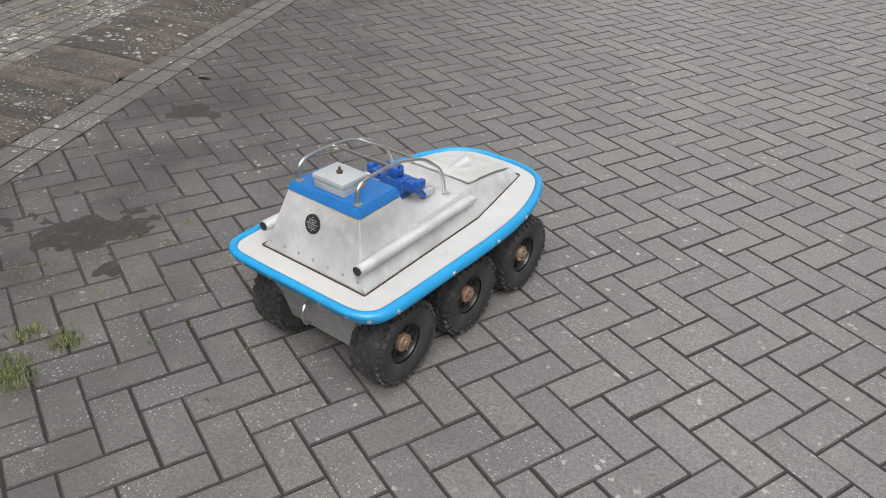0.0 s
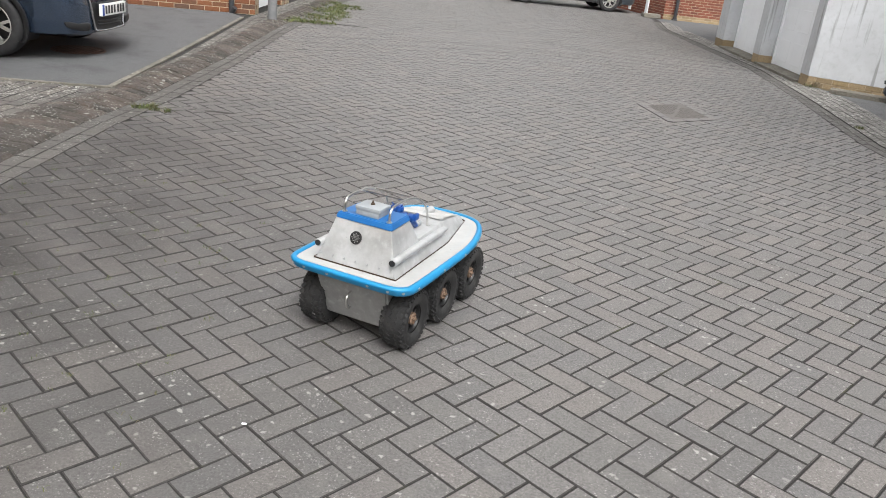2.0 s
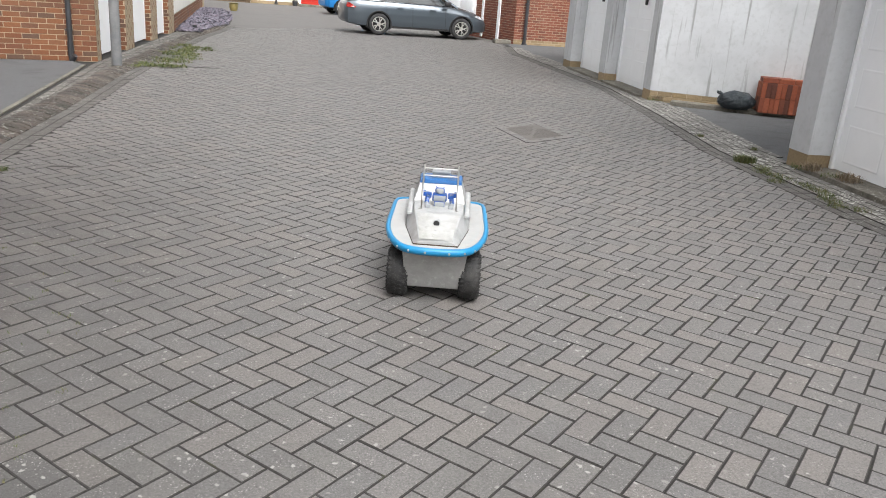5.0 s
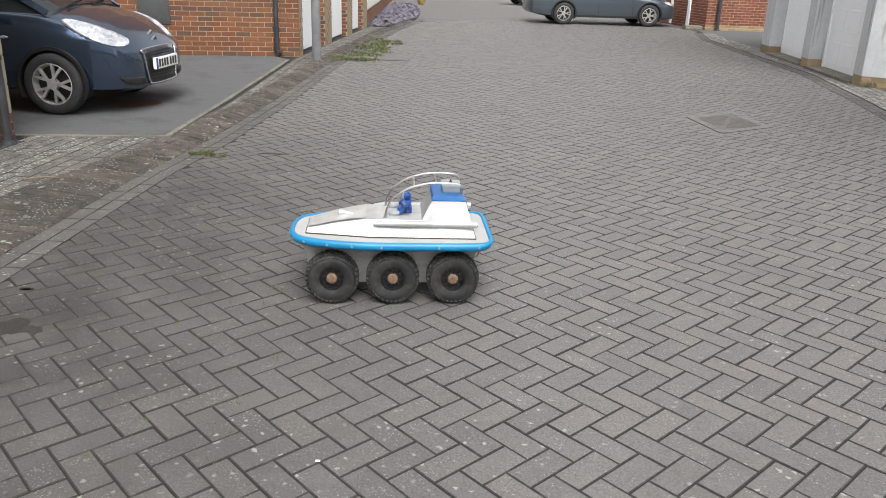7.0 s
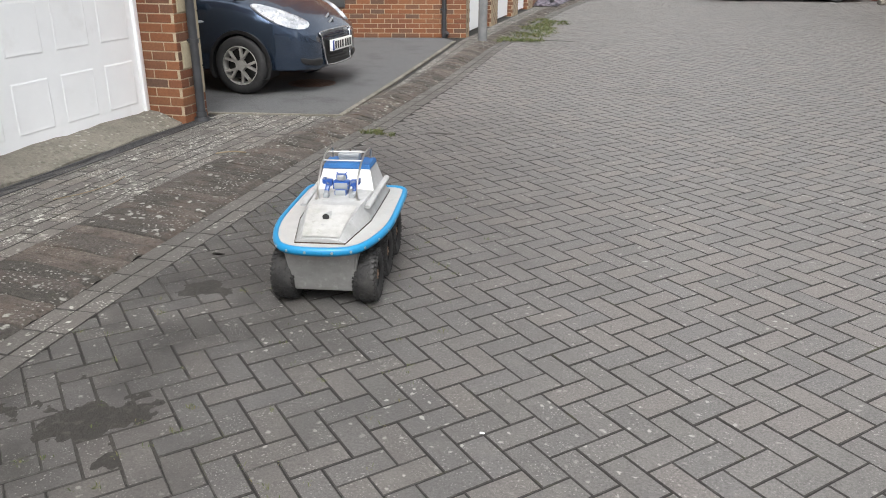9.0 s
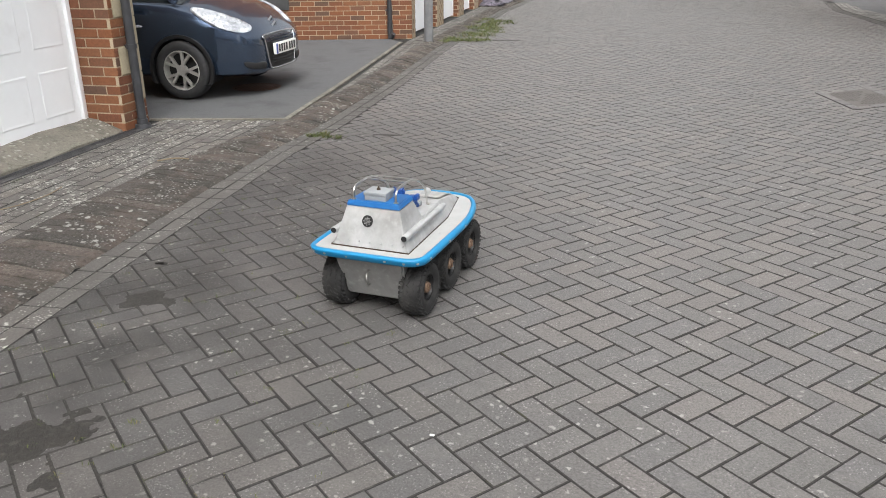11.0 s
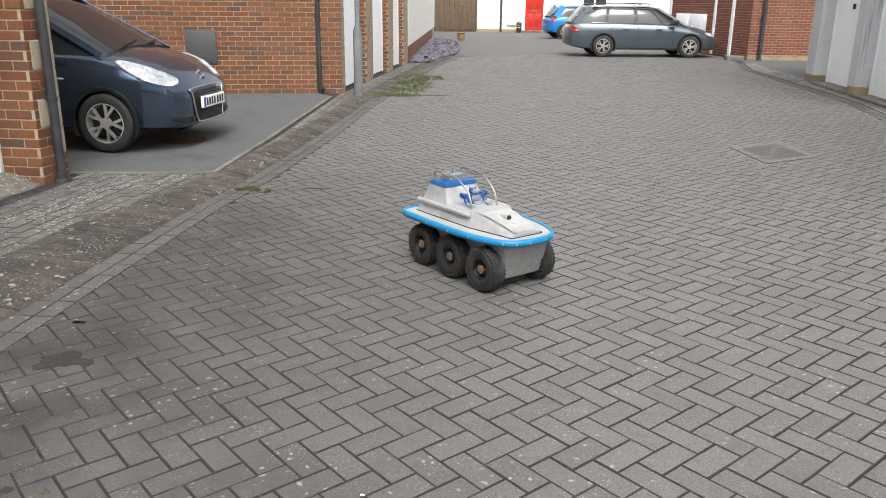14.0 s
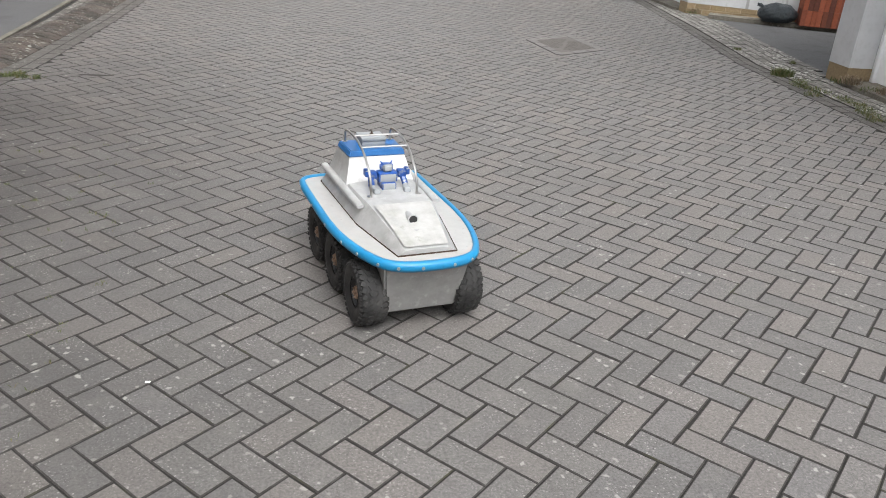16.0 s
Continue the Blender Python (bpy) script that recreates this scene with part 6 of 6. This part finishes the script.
for s in (-1, 1):
    for x0, x1, w in ((-0.78, -1.28, 0.05), (-1.62, -1.66, 0.10), (-2.52, -2.45, 0.09), (-3.42, -2.95, 0.20)):
        wb0, zb0, _, _ = lerp_table(GH, x0)
        _, _, wr1, zr1 = lerp_table(GH, x1)
        strip(est, "pillar", m_c_grey if w == 0.20 else m_black_trim, (x0, s * (wb0 + 0.002), zb0), (x1, s * (wr1 + 0.015), zr1 - 0.05), w, (0, s, 0.15), 0.016)
    strip(est, "pillar", m_c_grey, (-0.12, s * 0.74, 0.91), (-1.0, s * 0.625, 1.40), 0.06, (0.3, s, 0.4), 0.018)
    strip(est, "waist_trim", m_chrome, (-0.35, s * 0.822, 0.945), (-2.95, s * 0.822, 0.985), 0.022, (0, s, 0.2), 0.012)
    strip(est, "roof_trim", m_black_trim, (-1.02, s * 0.655, 1.39), (-2.9, s * 0.66, 1.425), 0.018, (0, s, 0.3), 0.014)
    bm = bmesh.new()
    tube(bm, smooth_line([(-1.2, s * 0.56, 1.49), (-1.32, s * 0.56, 1.53), (-2.2, s * 0.57, 1.54), (-2.9, s * 0.56, 1.52), (-3.0, s * 0.56, 1.47)], 4), 0.014, 6)
    part("roof_rail", bm, m_black_trim, est)
    arch(est, 0.0, s * 0.882, 0.32, s)
    arch(est, -2.58, s * 0.888, 0.32, s)
    car_wheel(est, 0.0, s * 0.80, 0.317, s, 5)
    car_wheel(est, -2.58, s * 0.80, 0.317, s, 5)
    patch_on("tail_lamp", m_red_lamp, est, [(-3.56, s * 0.70, 0.76), (-3.45, s * 0.83, 0.75), (-3.28, s * 0.862, 0.76), (-3.38, s * 0.845, 0.82), (-3.46, s * 0.81, 0.88), (-3.53, s * 0.73, 0.87)], 0.014, "red tail lamp", (-0.4, s, 0.1))
    patch_on("headlamp", m_lampglass, est, [(0.80, s * 0.60, 0.60), (0.60, s * 0.80, 0.62), (0.42, s * 0.84, 0.70), (0.55, s * 0.74, 0.72), (0.74, s * 0.58, 0.66)], 0.02, "clear headlamp", (0.6, s, 0.2))
    for x in (-0.95, -1.95):
        strip(est, "door_handle", m_c_grey, (x - 0.09, s * 0.888, 0.80), (x + 0.09, s * 0.888, 0.80), 0.03, (0, s, 0), 0.028)
    for x in (-0.52, -1.55, -2.35):
        strip(est, "door_gap", m_black_trim, (x, s * 0.8885, 0.30), (x - 0.02, s * 0.884, 0.88), 0.008, (0, s, 0), 0.003)
    bm = bmesh.new()
    box(bm, -0.62, -0.42, s * 0.98 - 0.08, s * 0.98 + 0.08, 0.95, 1.08, 0.03)
    part("door_mirror", bm, m_black_trim, est)
    strip(est, "sill_trim", m_black_trim, (-0.4, s * 0.872, 0.25), (-2.2, s * 0.872, 0.25), 0.06, (0, s, 0), 0.012)

# bright blue hatchback behind it
bl = thing("hatchback_car", pose(5.45, 35.6, 0.0, 0, 0, 12.0), "bright blue hatchback parked behind the grey estate car", "car")
TAB = [(-3.15, 0.60, 0.36, 0.60, 0.55, 0.80, 0.84), (-3.0, 0.78, 0.30, 0.62, 0.70, 0.92, 0.95), (-2.4, 0.83, 0.21, 0.62, 0.76, 0.97, 1.0), (-1.0, 0.84, 0.21, 0.62, 0.76, 0.95, 1.0), (0.0, 0.82, 0.22, 0.60, 0.68, 0.88, 0.94), (0.6, 0.72, 0.22, 0.54, 0.5, 0.70, 0.76), (0.80, 0.45, 0.26, 0.45, 0.32, 0.52, 0.54)]
car_body(m_c_bright, bl, TAB, [-3.15, -3.08, -3.0, -2.7, -2.4, -1.7, -1.0, -0.5, 0.0, 0.3, 0.6, 0.7, 0.8], (0.0, -2.45), 0.30)
GH = [(-3.05, 0.66, 0.93, 0.52, 0.98), (-2.75, 0.72, 0.96, 0.57, 1.38), (-2.3, 0.74, 0.96, 0.58, 1.44), (-1.2, 0.75, 0.94, 0.58, 1.45), (-0.85, 0.74, 0.93, 0.57, 1.36), (-0.2, 0.70, 0.91, 0.52, 0.98)]
greenhouse(bl, m_c_bright, GH, [-3.05, -2.75, -2.3, -1.2, -0.85, -0.5, -0.2], None, None)
bm = bmesh.new()
rings = []
for x in (-2.95, -2.75, -2.3, -1.7, -1.1):
    wb, zb, wr, zr = lerp_table(GH, x)
    rings.append([(x, -wr - 0.02, zr - 0.04), (x, -wr - 0.006, zr - 0.006), (x, wr + 0.006, zr - 0.006), (x, wr + 0.02, zr - 0.04)])
skin(bm, rings, close=False)
part("roof", bm, m_c_bright, bl, smooth=50)
for s in (-1, 1):
    strip(bl, "pillar", m_c_bright, (-2.85, s * 0.74, 0.96), (-2.5, s * 0.60, 1.42), 0.24, (0, s, 0.12), 0.012)
    strip(bl, "pillar", m_black_trim, (-1.5, s * 0.755, 0.95), (-1.5, s * 0.60, 1.42), 0.10, (0, s, 0.3), 0.016)
    arch(bl, 0.0, s * 0.825, 0.30, s)
    arch(bl, -2.45, s * 0.832, 0.30, s)
    car_wheel(bl, 0.0, s * 0.75, 0.30, s, 5)
    car_wheel(bl, -2.45, s * 0.75, 0.30, s, 5)
    patch_on("tail_lamp", m_red_lamp, bl, [(-3.12, s * 0.62, 0.78), (-3.0, s * 0.79, 0.76), (-2.82, s * 0.80, 0.86), (-2.95, s * 0.76, 0.93)], 0.02, "red tail lamp", (-0.5, s, 0.1))

# ---- small plants and clutter ----
m_bush = material("bush_leaf", tones=[(0.05, 0.075, 0.03), (0.07, 0.09, 0.04), (0.04, 0.06, 0.025)], rough=0.7)
m_twig = material("dry_twig", tones=[(0.26, 0.20, 0.13), (0.33, 0.26, 0.18), (0.20, 0.15, 0.10)], rough=0.9)
m_pot = material("glazed_pot", (0.30, 0.24, 0.09), 0.4, grain=(10, 0.2))


def tuft(name, spots, mat, label, seed, blade=(0.03, 0.07), lean=0.9, width=0.003):
    """Blades of grass or clippings round (x, y, z, radius, count) spots."""
    r = random.Random(seed)
    vs, fs = [], []
    for x, y, z, rad, count in spots:
        for _ in range(count):
            a, d = r.uniform(0, 6.283), rad * math.sqrt(r.random()) * r.uniform(0.6, 1.1)
            px, py = x + d * math.cos(a), y + d * math.sin(a)
            h = r.uniform(*blade)
            b = r.uniform(0, 6.283)
            k = r.uniform(0.2, lean)
            ux, uy = math.cos(b), math.sin(b)
            w = width * r.uniform(0.7, 1.4)
            i = len(vs)
            vs += [(px - uy * w, py + ux * w, z), (px + uy * w, py - ux * w, z), (px + ux * h * k * 0.5 + uy * w * 0.8, py + uy * h * k * 0.5 - ux * w * 0.8, z + h * 0.6), (px + ux * h * k * 0.5 - uy * w * 0.8, py + uy * h * k * 0.5 + ux * w * 0.8, z + h * 0.6), (px + ux * h * k, py + uy * h * k, z + h * (1.0 - 0.45 * k))]
            fs += [(i, i + 1, i + 2, i + 3), (i + 3, i + 2, i + 4)]
    me = bpy.data.meshes.new(name)
    me.from_pydata(vs, [], fs)
    me.materials.append(mat)
    return tagged(new(name, me), label=label, kind="stuff")


r7 = random.Random(7)
tuft("weed_patch", [(-1.15 + r7.gauss(0, 0.3), 12.3 + r7.uniform(-1.9, 2.4), 0.012, 0.17, 42) for _ in range(48)], m_leaf, "scattered green hedge clippings on the footway", 1, (0.02, 0.06), 2.4, 0.008)
tuft("kerb_weeds", [(-1.32 + r7.uniform(-0.14, 0.12), 3.75 + r7.uniform(-0.08, 0.1), 0.0, 0.05, 45) for _ in range(7)], m_leaf, "low weeds growing at the kerb's corner", 2, (0.015, 0.05), 1.3, 0.0025)
tuft("grass_tuft", [(5.40, 4.85, 0.0, 0.11, 420)], m_leaf, "tuft of grass in the footway joints", 3, (0.05, 0.11), 0.8)
tuft("kerb_weeds", [(5.30 + r7.uniform(-0.1, 0.15), 4.6 - 0.12 * k, 0.0, 0.10, 90) for k in range(14)] + [(5.75, 4.45, 0.04, 0.12, 90), (5.85, 4.1, 0.04, 0.12, 90), (5.85, 5.4, 0.03, 0.05, 60), (5.62, 6.2, 0.02, 0.05, 60), (6.5, 9.3, 0.04, 0.12, 80)], m_leaf, "weeds and moss along the garage footway", 4, (0.015, 0.05), 1.2)
tuft("dry_grass", [(5.82, 4.35, 0.05, 0.10, 160), (5.9, 3.9, 0.05, 0.12, 160), (6.55, 9.3, 0.05, 0.08, 60)], m_twig, "dry yellow grass at the foot of the garage pier", 5, (0.05, 0.11), 1.0)
spots = []
for _ in range(130):
    spots.append((r7.uniform(-1.45, 0.0), r7.uniform(-1.2, 2.2), -0.004, 0.02, r7.choice((3, 5, 9, 14))))
spots += [(-0.79 + r7.uniform(-0.08, 0.08), -1.14 + r7.uniform(-0.12, 0.12), 0.0, 0.05, 110) for _ in range(9)]
tuft("joint_weeds", spots, m_leaf, "tiny weeds and moss in the paving joints", 6, (0.008, 0.024), 1.2, 0.0014)


def flat_patch(name, cx, cy, rx, ry, z, mat, label, seed):
    bm = bmesh.new()
    rr = random.Random(seed)
    ph = rr.uniform(0, 10)
    n = 46
    ring, ring2 = [], []
    c = bm.verts.new((cx, cy, z + 0.004))
    for i in range(n):
        a = 2 * math.pi * i / n
        k = 1 + 0.35 * noise.noise((math.cos(a) * 1.3 + ph, math.sin(a) * 1.3, 0.3)) + 0.22 * noise.noise((math.cos(a) * 4 + ph, math.sin(a) * 4, 2.0))
        ring.append(bm.verts.new((cx + rx * k * 0.7 * math.cos(a), cy + ry * k * 0.7 * math.sin(a), z + 0.003)))
        ring2.append(bm.verts.new((cx + rx * k * math.cos(a), cy + ry * k * math.sin(a), z - 0.008)))
    for i in range(n):
        bm.faces.new((c, ring[i], ring[(i + 1) % n]))
        bm.faces.new((ring[i], ring2[i], ring2[(i + 1) % n], ring[(i + 1) % n]))
    return structure(name, bm, mat, label, smooth=60)


def silt(name, cx, cy, rx, ry, mat, label, seed, rise=0.006):
    """Silt lying in a shallow uneven sheet that fills the joints and thins out over the pavers."""
    bm = bmesh.new()
    nx, ny = int(rx * 2 / 0.012), int(ry * 2 / 0.012)
    grid = []
    for i in range(nx + 1):
        row = []
        for j in range(ny + 1):
            x, y = cx - rx + 2 * rx * i / nx, cy - ry + 2 * ry * j / ny
            d = math.hypot((x - cx) / rx, (y - cy) / ry)
            h = 0.95 - d * 1.25 + 0.75 * noise.noise((x * 5.0, y * 5.0, seed)) + 0.45 * noise.noise((x * 14, y * 14, seed + 3)) + 0.30 * noise.noise((x * 38, y * 38, seed + 7))
            row.append(bm.verts.new((x, y, max(-0.012, min(0.0035, rise * h - 0.0030)))))
        grid.append(row)
    for i in range(nx):
        for j in range(ny):
            if max(v.co.z for v in (grid[i][j], grid[i + 1][j], grid[i + 1][j + 1], grid[i][j + 1])) > -0.010:
                bm.faces.new((grid[i][j], grid[i + 1][j], grid[i + 1][j + 1], grid[i][j + 1]))
    for v in [v for v in bm.verts if not v.link_faces]:
        bm.verts.remove(v)
    return structure(name, bm, mat, label, smooth=60)


silt("soil_patch", -1.02, -0.50, 0.42, 0.40, m_soil, "damp dark silt washed over sunken pavers", 1)
silt("silt_patch", -1.20, 0.55, 0.24, 0.16, m_soil, "dark silt in the gutter", 2)
flat_patch("silt_corner", -0.85, 3.87, 0.18, 0.028, 0.0, m_soil, "dark damp silt near the kerb's corner", 4)
flat_patch("silt_far", -0.55, 10.9, 0.4, 0.06, 0.001, m_soil, "dark damp silt at the road's edge", 5)
bm = bmesh.new()
box(bm, 0.272, 0.288, -0.286, -0.279, 0.0, 0.005, 0.002)
mesh_object("paper_scrap", bm, m_white_paint)
tagged(bpy.data.objects["paper_scrap"], label="tiny white scrap lying on the pavers", category="litter")
bm = bmesh.new()
for p in range(5):
    a = p * 1.3
    box(bm, -1.34 + 0.01 * p, -1.315 + 0.01 * p, 0.94, 0.955, 0.0, 0.008, 0.002)
tagged(mesh_object("dead_leaf", bm, m_soil), label="curled dark dead leaf on the pavers", category="leaf")
bm = bmesh.new()
tube(bm, smooth_line([(-2.62, 1.40, PAVE + 0.006), (-2.52, 1.55, PAVE + 0.008), (-2.47, 1.75, PAVE + 0.012), (-2.50, 1.93, PAVE + 0.008)], 5), 0.003, 6)
tagged(mesh_object("twig", bm, m_twig), label="thin pale twig lying on the footway", category="twig")
bm = bmesh.new()
tube(bm, smooth_line([(-2.22, 2.62, PAVE + 0.008), (-2.12, 2.68, PAVE + 0.014), (-2.02, 2.70, PAVE + 0.008)], 5), 0.005, 6)
tagged(mesh_object("twig", bm, m_twig), label="pale broken twig on the footway", category="twig")

# square iron covers in the road
m_cover2 = material("cover_iron", (0.165, 0.152, 0.142), 0.75, metal=0.15, grain=(40, 0.3), stains=((9, (0.19, 0.17, 0.155), 0.5, 0.7, 0.6),))
mh = thing("inspection_cover", Matrix(), "pair of triangular rusty iron inspection covers in the road", "manhole cover")
q = [Vector((x, y, 0)) for x, y in MANHOLE]
c = sum(q, Vector()) / 4
q = [c + (p - c) * 0.84 for p in q]
bm = bmesh.new()
prism(bm, [(p.x, p.y) for p in q], -0.006, 0.0)
part("frame", bm, m_cover2, mh)
bm = bmesh.new()
prism(bm, [((c + (Vector((x, y, 0)) - c) * 1.14).x, (c + (Vector((x, y, 0)) - c) * 1.14).y) for x, y in MANHOLE], -0.008, -0.0006)
part("bedding", bm, m_paver, mh)
for tri in ((q[0], q[1], q[3]), (q[1], q[2], q[3])):
    cc = sum(tri, Vector()) / 3
    bm = bmesh.new()
    prism(bm, [((cc + (p - cc) * 0.93).x, (cc + (p - cc) * 0.93).y) for p in tri], -0.004, 0.004)
    lid = part("lid", bm, m_cover2, mh)
    bm = bmesh.new()
    for i in range(-8, 9):
        for j in range(-8, 9):
            p = cc + Vector((i * 0.035, j * 0.035, 0))
            inside_all = inside([((cc + (t - cc) * 0.82).x, (cc + (t - cc) * 0.82).y) for t in tri], p.x, p.y)
            if inside_all:
                box(bm, p.x - 0.011, p.x + 0.011, p.y - 0.011, p.y + 0.011, 0.003, 0.008)
    if bm.verts:
        part("studs", bm, m_cover2, lid)
    else:
        bm.free()
rings = []
for side, (a, b) in enumerate(zip(MANHOLE, MANHOLE[1:] + MANHOLE[:1])):
    a, b = Vector(a), Vector(b)
    d = (b - a).normalized()
    n = int((b - a).length / 0.2)
    cen = Vector((c.x, c.y))
    inn = (cen - (a + b) / 2).normalized() * 0.04
    for k in range(n):
        p = a + d * ((b - a).length / n * (k + 0.5)) + inn
        rings.append(paver_rows(p.x, p.y, d.x, d.y, (b - a).length / n, 0.1, 0.004 + 0.0012 * side))
joined("cover_pavers", rings, m_paver, "border of pavers round the iron covers", road)

# pots and bush by the red door
for x in (1.28, 2.92):
    pot = thing("potted_shrub", Matrix.Translation((x, 42.1, 0)), "small clipped shrub in a dark pot by the door", "plant", "door shrubs")
    bm = bmesh.new()
    lathe(bm, [(0.0, 0.0), (0.12, 0.0), (0.16, 0.25), (0.13, 0.25), (0.12, 0.2), (0.0, 0.2)], 14)
    part("pot", bm, m_pipe, pot)
    rr = random.Random(int(x * 10))
    vs, fs = [], []
    for _ in range(260):
        n = Vector((rr.gauss(0, 1), rr.gauss(0, 1), rr.gauss(0, 1))).normalized() * rr.uniform(0.08, 0.2)
        p = n + Vector((0, 0, 0.42))
        t = Vector((rr.gauss(0, 1), rr.gauss(0, 1), rr.gauss(0, 1))).normalized() * 0.03
        u = n.cross(t).normalized() * 0.02
        i = len(vs)
        vs += [tuple(p - t), tuple(p + u), tuple(p + t), tuple(p - u)]
        fs.append((i, i + 1, i + 2, i + 3))
    me = bpy.data.meshes.new("foliage")
    me.from_pydata(vs, [], fs)
    me.materials.append(m_bush)
    new("foliage", me).parent = pot
bush = thing("bush", Matrix.Translation((3.5, 41.6, 0)), "bare pale twiggy bush beside the red door", "bush")
bm = bmesh.new()
rr = random.Random(12)
for _ in range(150):
    a, k = rr.uniform(0, 6.28), rr.uniform(0.15, 0.55)
    tip = Vector((k * math.cos(a), k * math.sin(a), rr.uniform(0.6, 1.35)))
    cyl(bm, (0.05 * math.cos(a), 0.05 * math.sin(a), 0), tip, 0.012, 0.005, 4, caps=False)
part("branches", bm, m_twig, bush)
vs, fs = [], []
for _ in range(500):
    a, k = rr.uniform(0, 6.28), rr.uniform(0.1, 0.6)
    p = Vector((k * math.cos(a), k * math.sin(a), rr.uniform(0.35, 1.4)))
    t = Vector((rr.gauss(0, 1), rr.gauss(0, 1), rr.gauss(0, 1))).normalized() * 0.04
    u = t.orthogonal().normalized() * 0.02
    i = len(vs)
    vs += [tuple(p - t), tuple(p + u), tuple(p + t), tuple(p - u)]
    fs.append((i, i + 1, i + 2, i + 3))
me = bpy.data.meshes.new("leaves")
me.from_pydata(vs, [], fs)
me.materials.append(m_twig)
new("leaves", me).parent = bush
pot = thing("flower_pot", Matrix.Translation((-1.2, 30.5, 0)), "small glazed ochre pot on the slate bed's edge", "pot")
bm = bmesh.new()
lathe(bm, [(0.0, PAVE), (0.12, PAVE), (0.17, PAVE + 0.12), (0.16, PAVE + 0.26), (0.20, PAVE + 0.30), (0.17, PAVE + 0.30), (0.14, PAVE + 0.24), (0.0, PAVE + 0.22)], 16)
part("body", bm, m_pot, pot)
bm = bmesh.new()
cyl(bm, (-1.42, 18.6, PAVE), (-1.42, 18.6, PAVE + 0.12), 0.05, 0.06, 12)
tagged(mesh_object("path_light", bm, m_pipe), label="small black ground spotlight in the slate bed", category="light fitting")

# the pavers passed nearest, each a piece of its own
PAVER_MESH = bpy.data.meshes.new("paver")
PAVER_MESH.from_pydata(paver_rows(0, 0, 1, 0, 2 * W, W, 0.0), [], PAVER_FACES)
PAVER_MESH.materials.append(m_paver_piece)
PAVER_MESH.materials.append(m_arris)
for k, f in enumerate(PAVER_MESH.polygons):
    f.material_index = 1 if k > 0 else 0
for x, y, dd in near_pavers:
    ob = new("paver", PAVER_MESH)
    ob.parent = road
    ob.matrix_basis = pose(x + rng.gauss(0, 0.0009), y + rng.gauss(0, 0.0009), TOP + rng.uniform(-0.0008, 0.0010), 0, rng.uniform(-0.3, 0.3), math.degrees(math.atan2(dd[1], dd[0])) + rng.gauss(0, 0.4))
for r in foot_single:
    vs = [Vector(v) for v in r]
    c = (vs[4] + vs[5] + vs[6] + vs[7]) / 4
    me = bpy.data.meshes.new("footway_paver")
    me.from_pydata([tuple(v - c) for v in vs], [], PAVER_FACES)
    me.materials.append(m_kerb_piece)
    me.materials.append(m_arris)
    for k, f in enumerate(me.polygons):
        f.material_index = 1 if k > 0 else 0
    ob = new("paver", me)
    ob.parent = footway_left
    ob.location = c

motions()
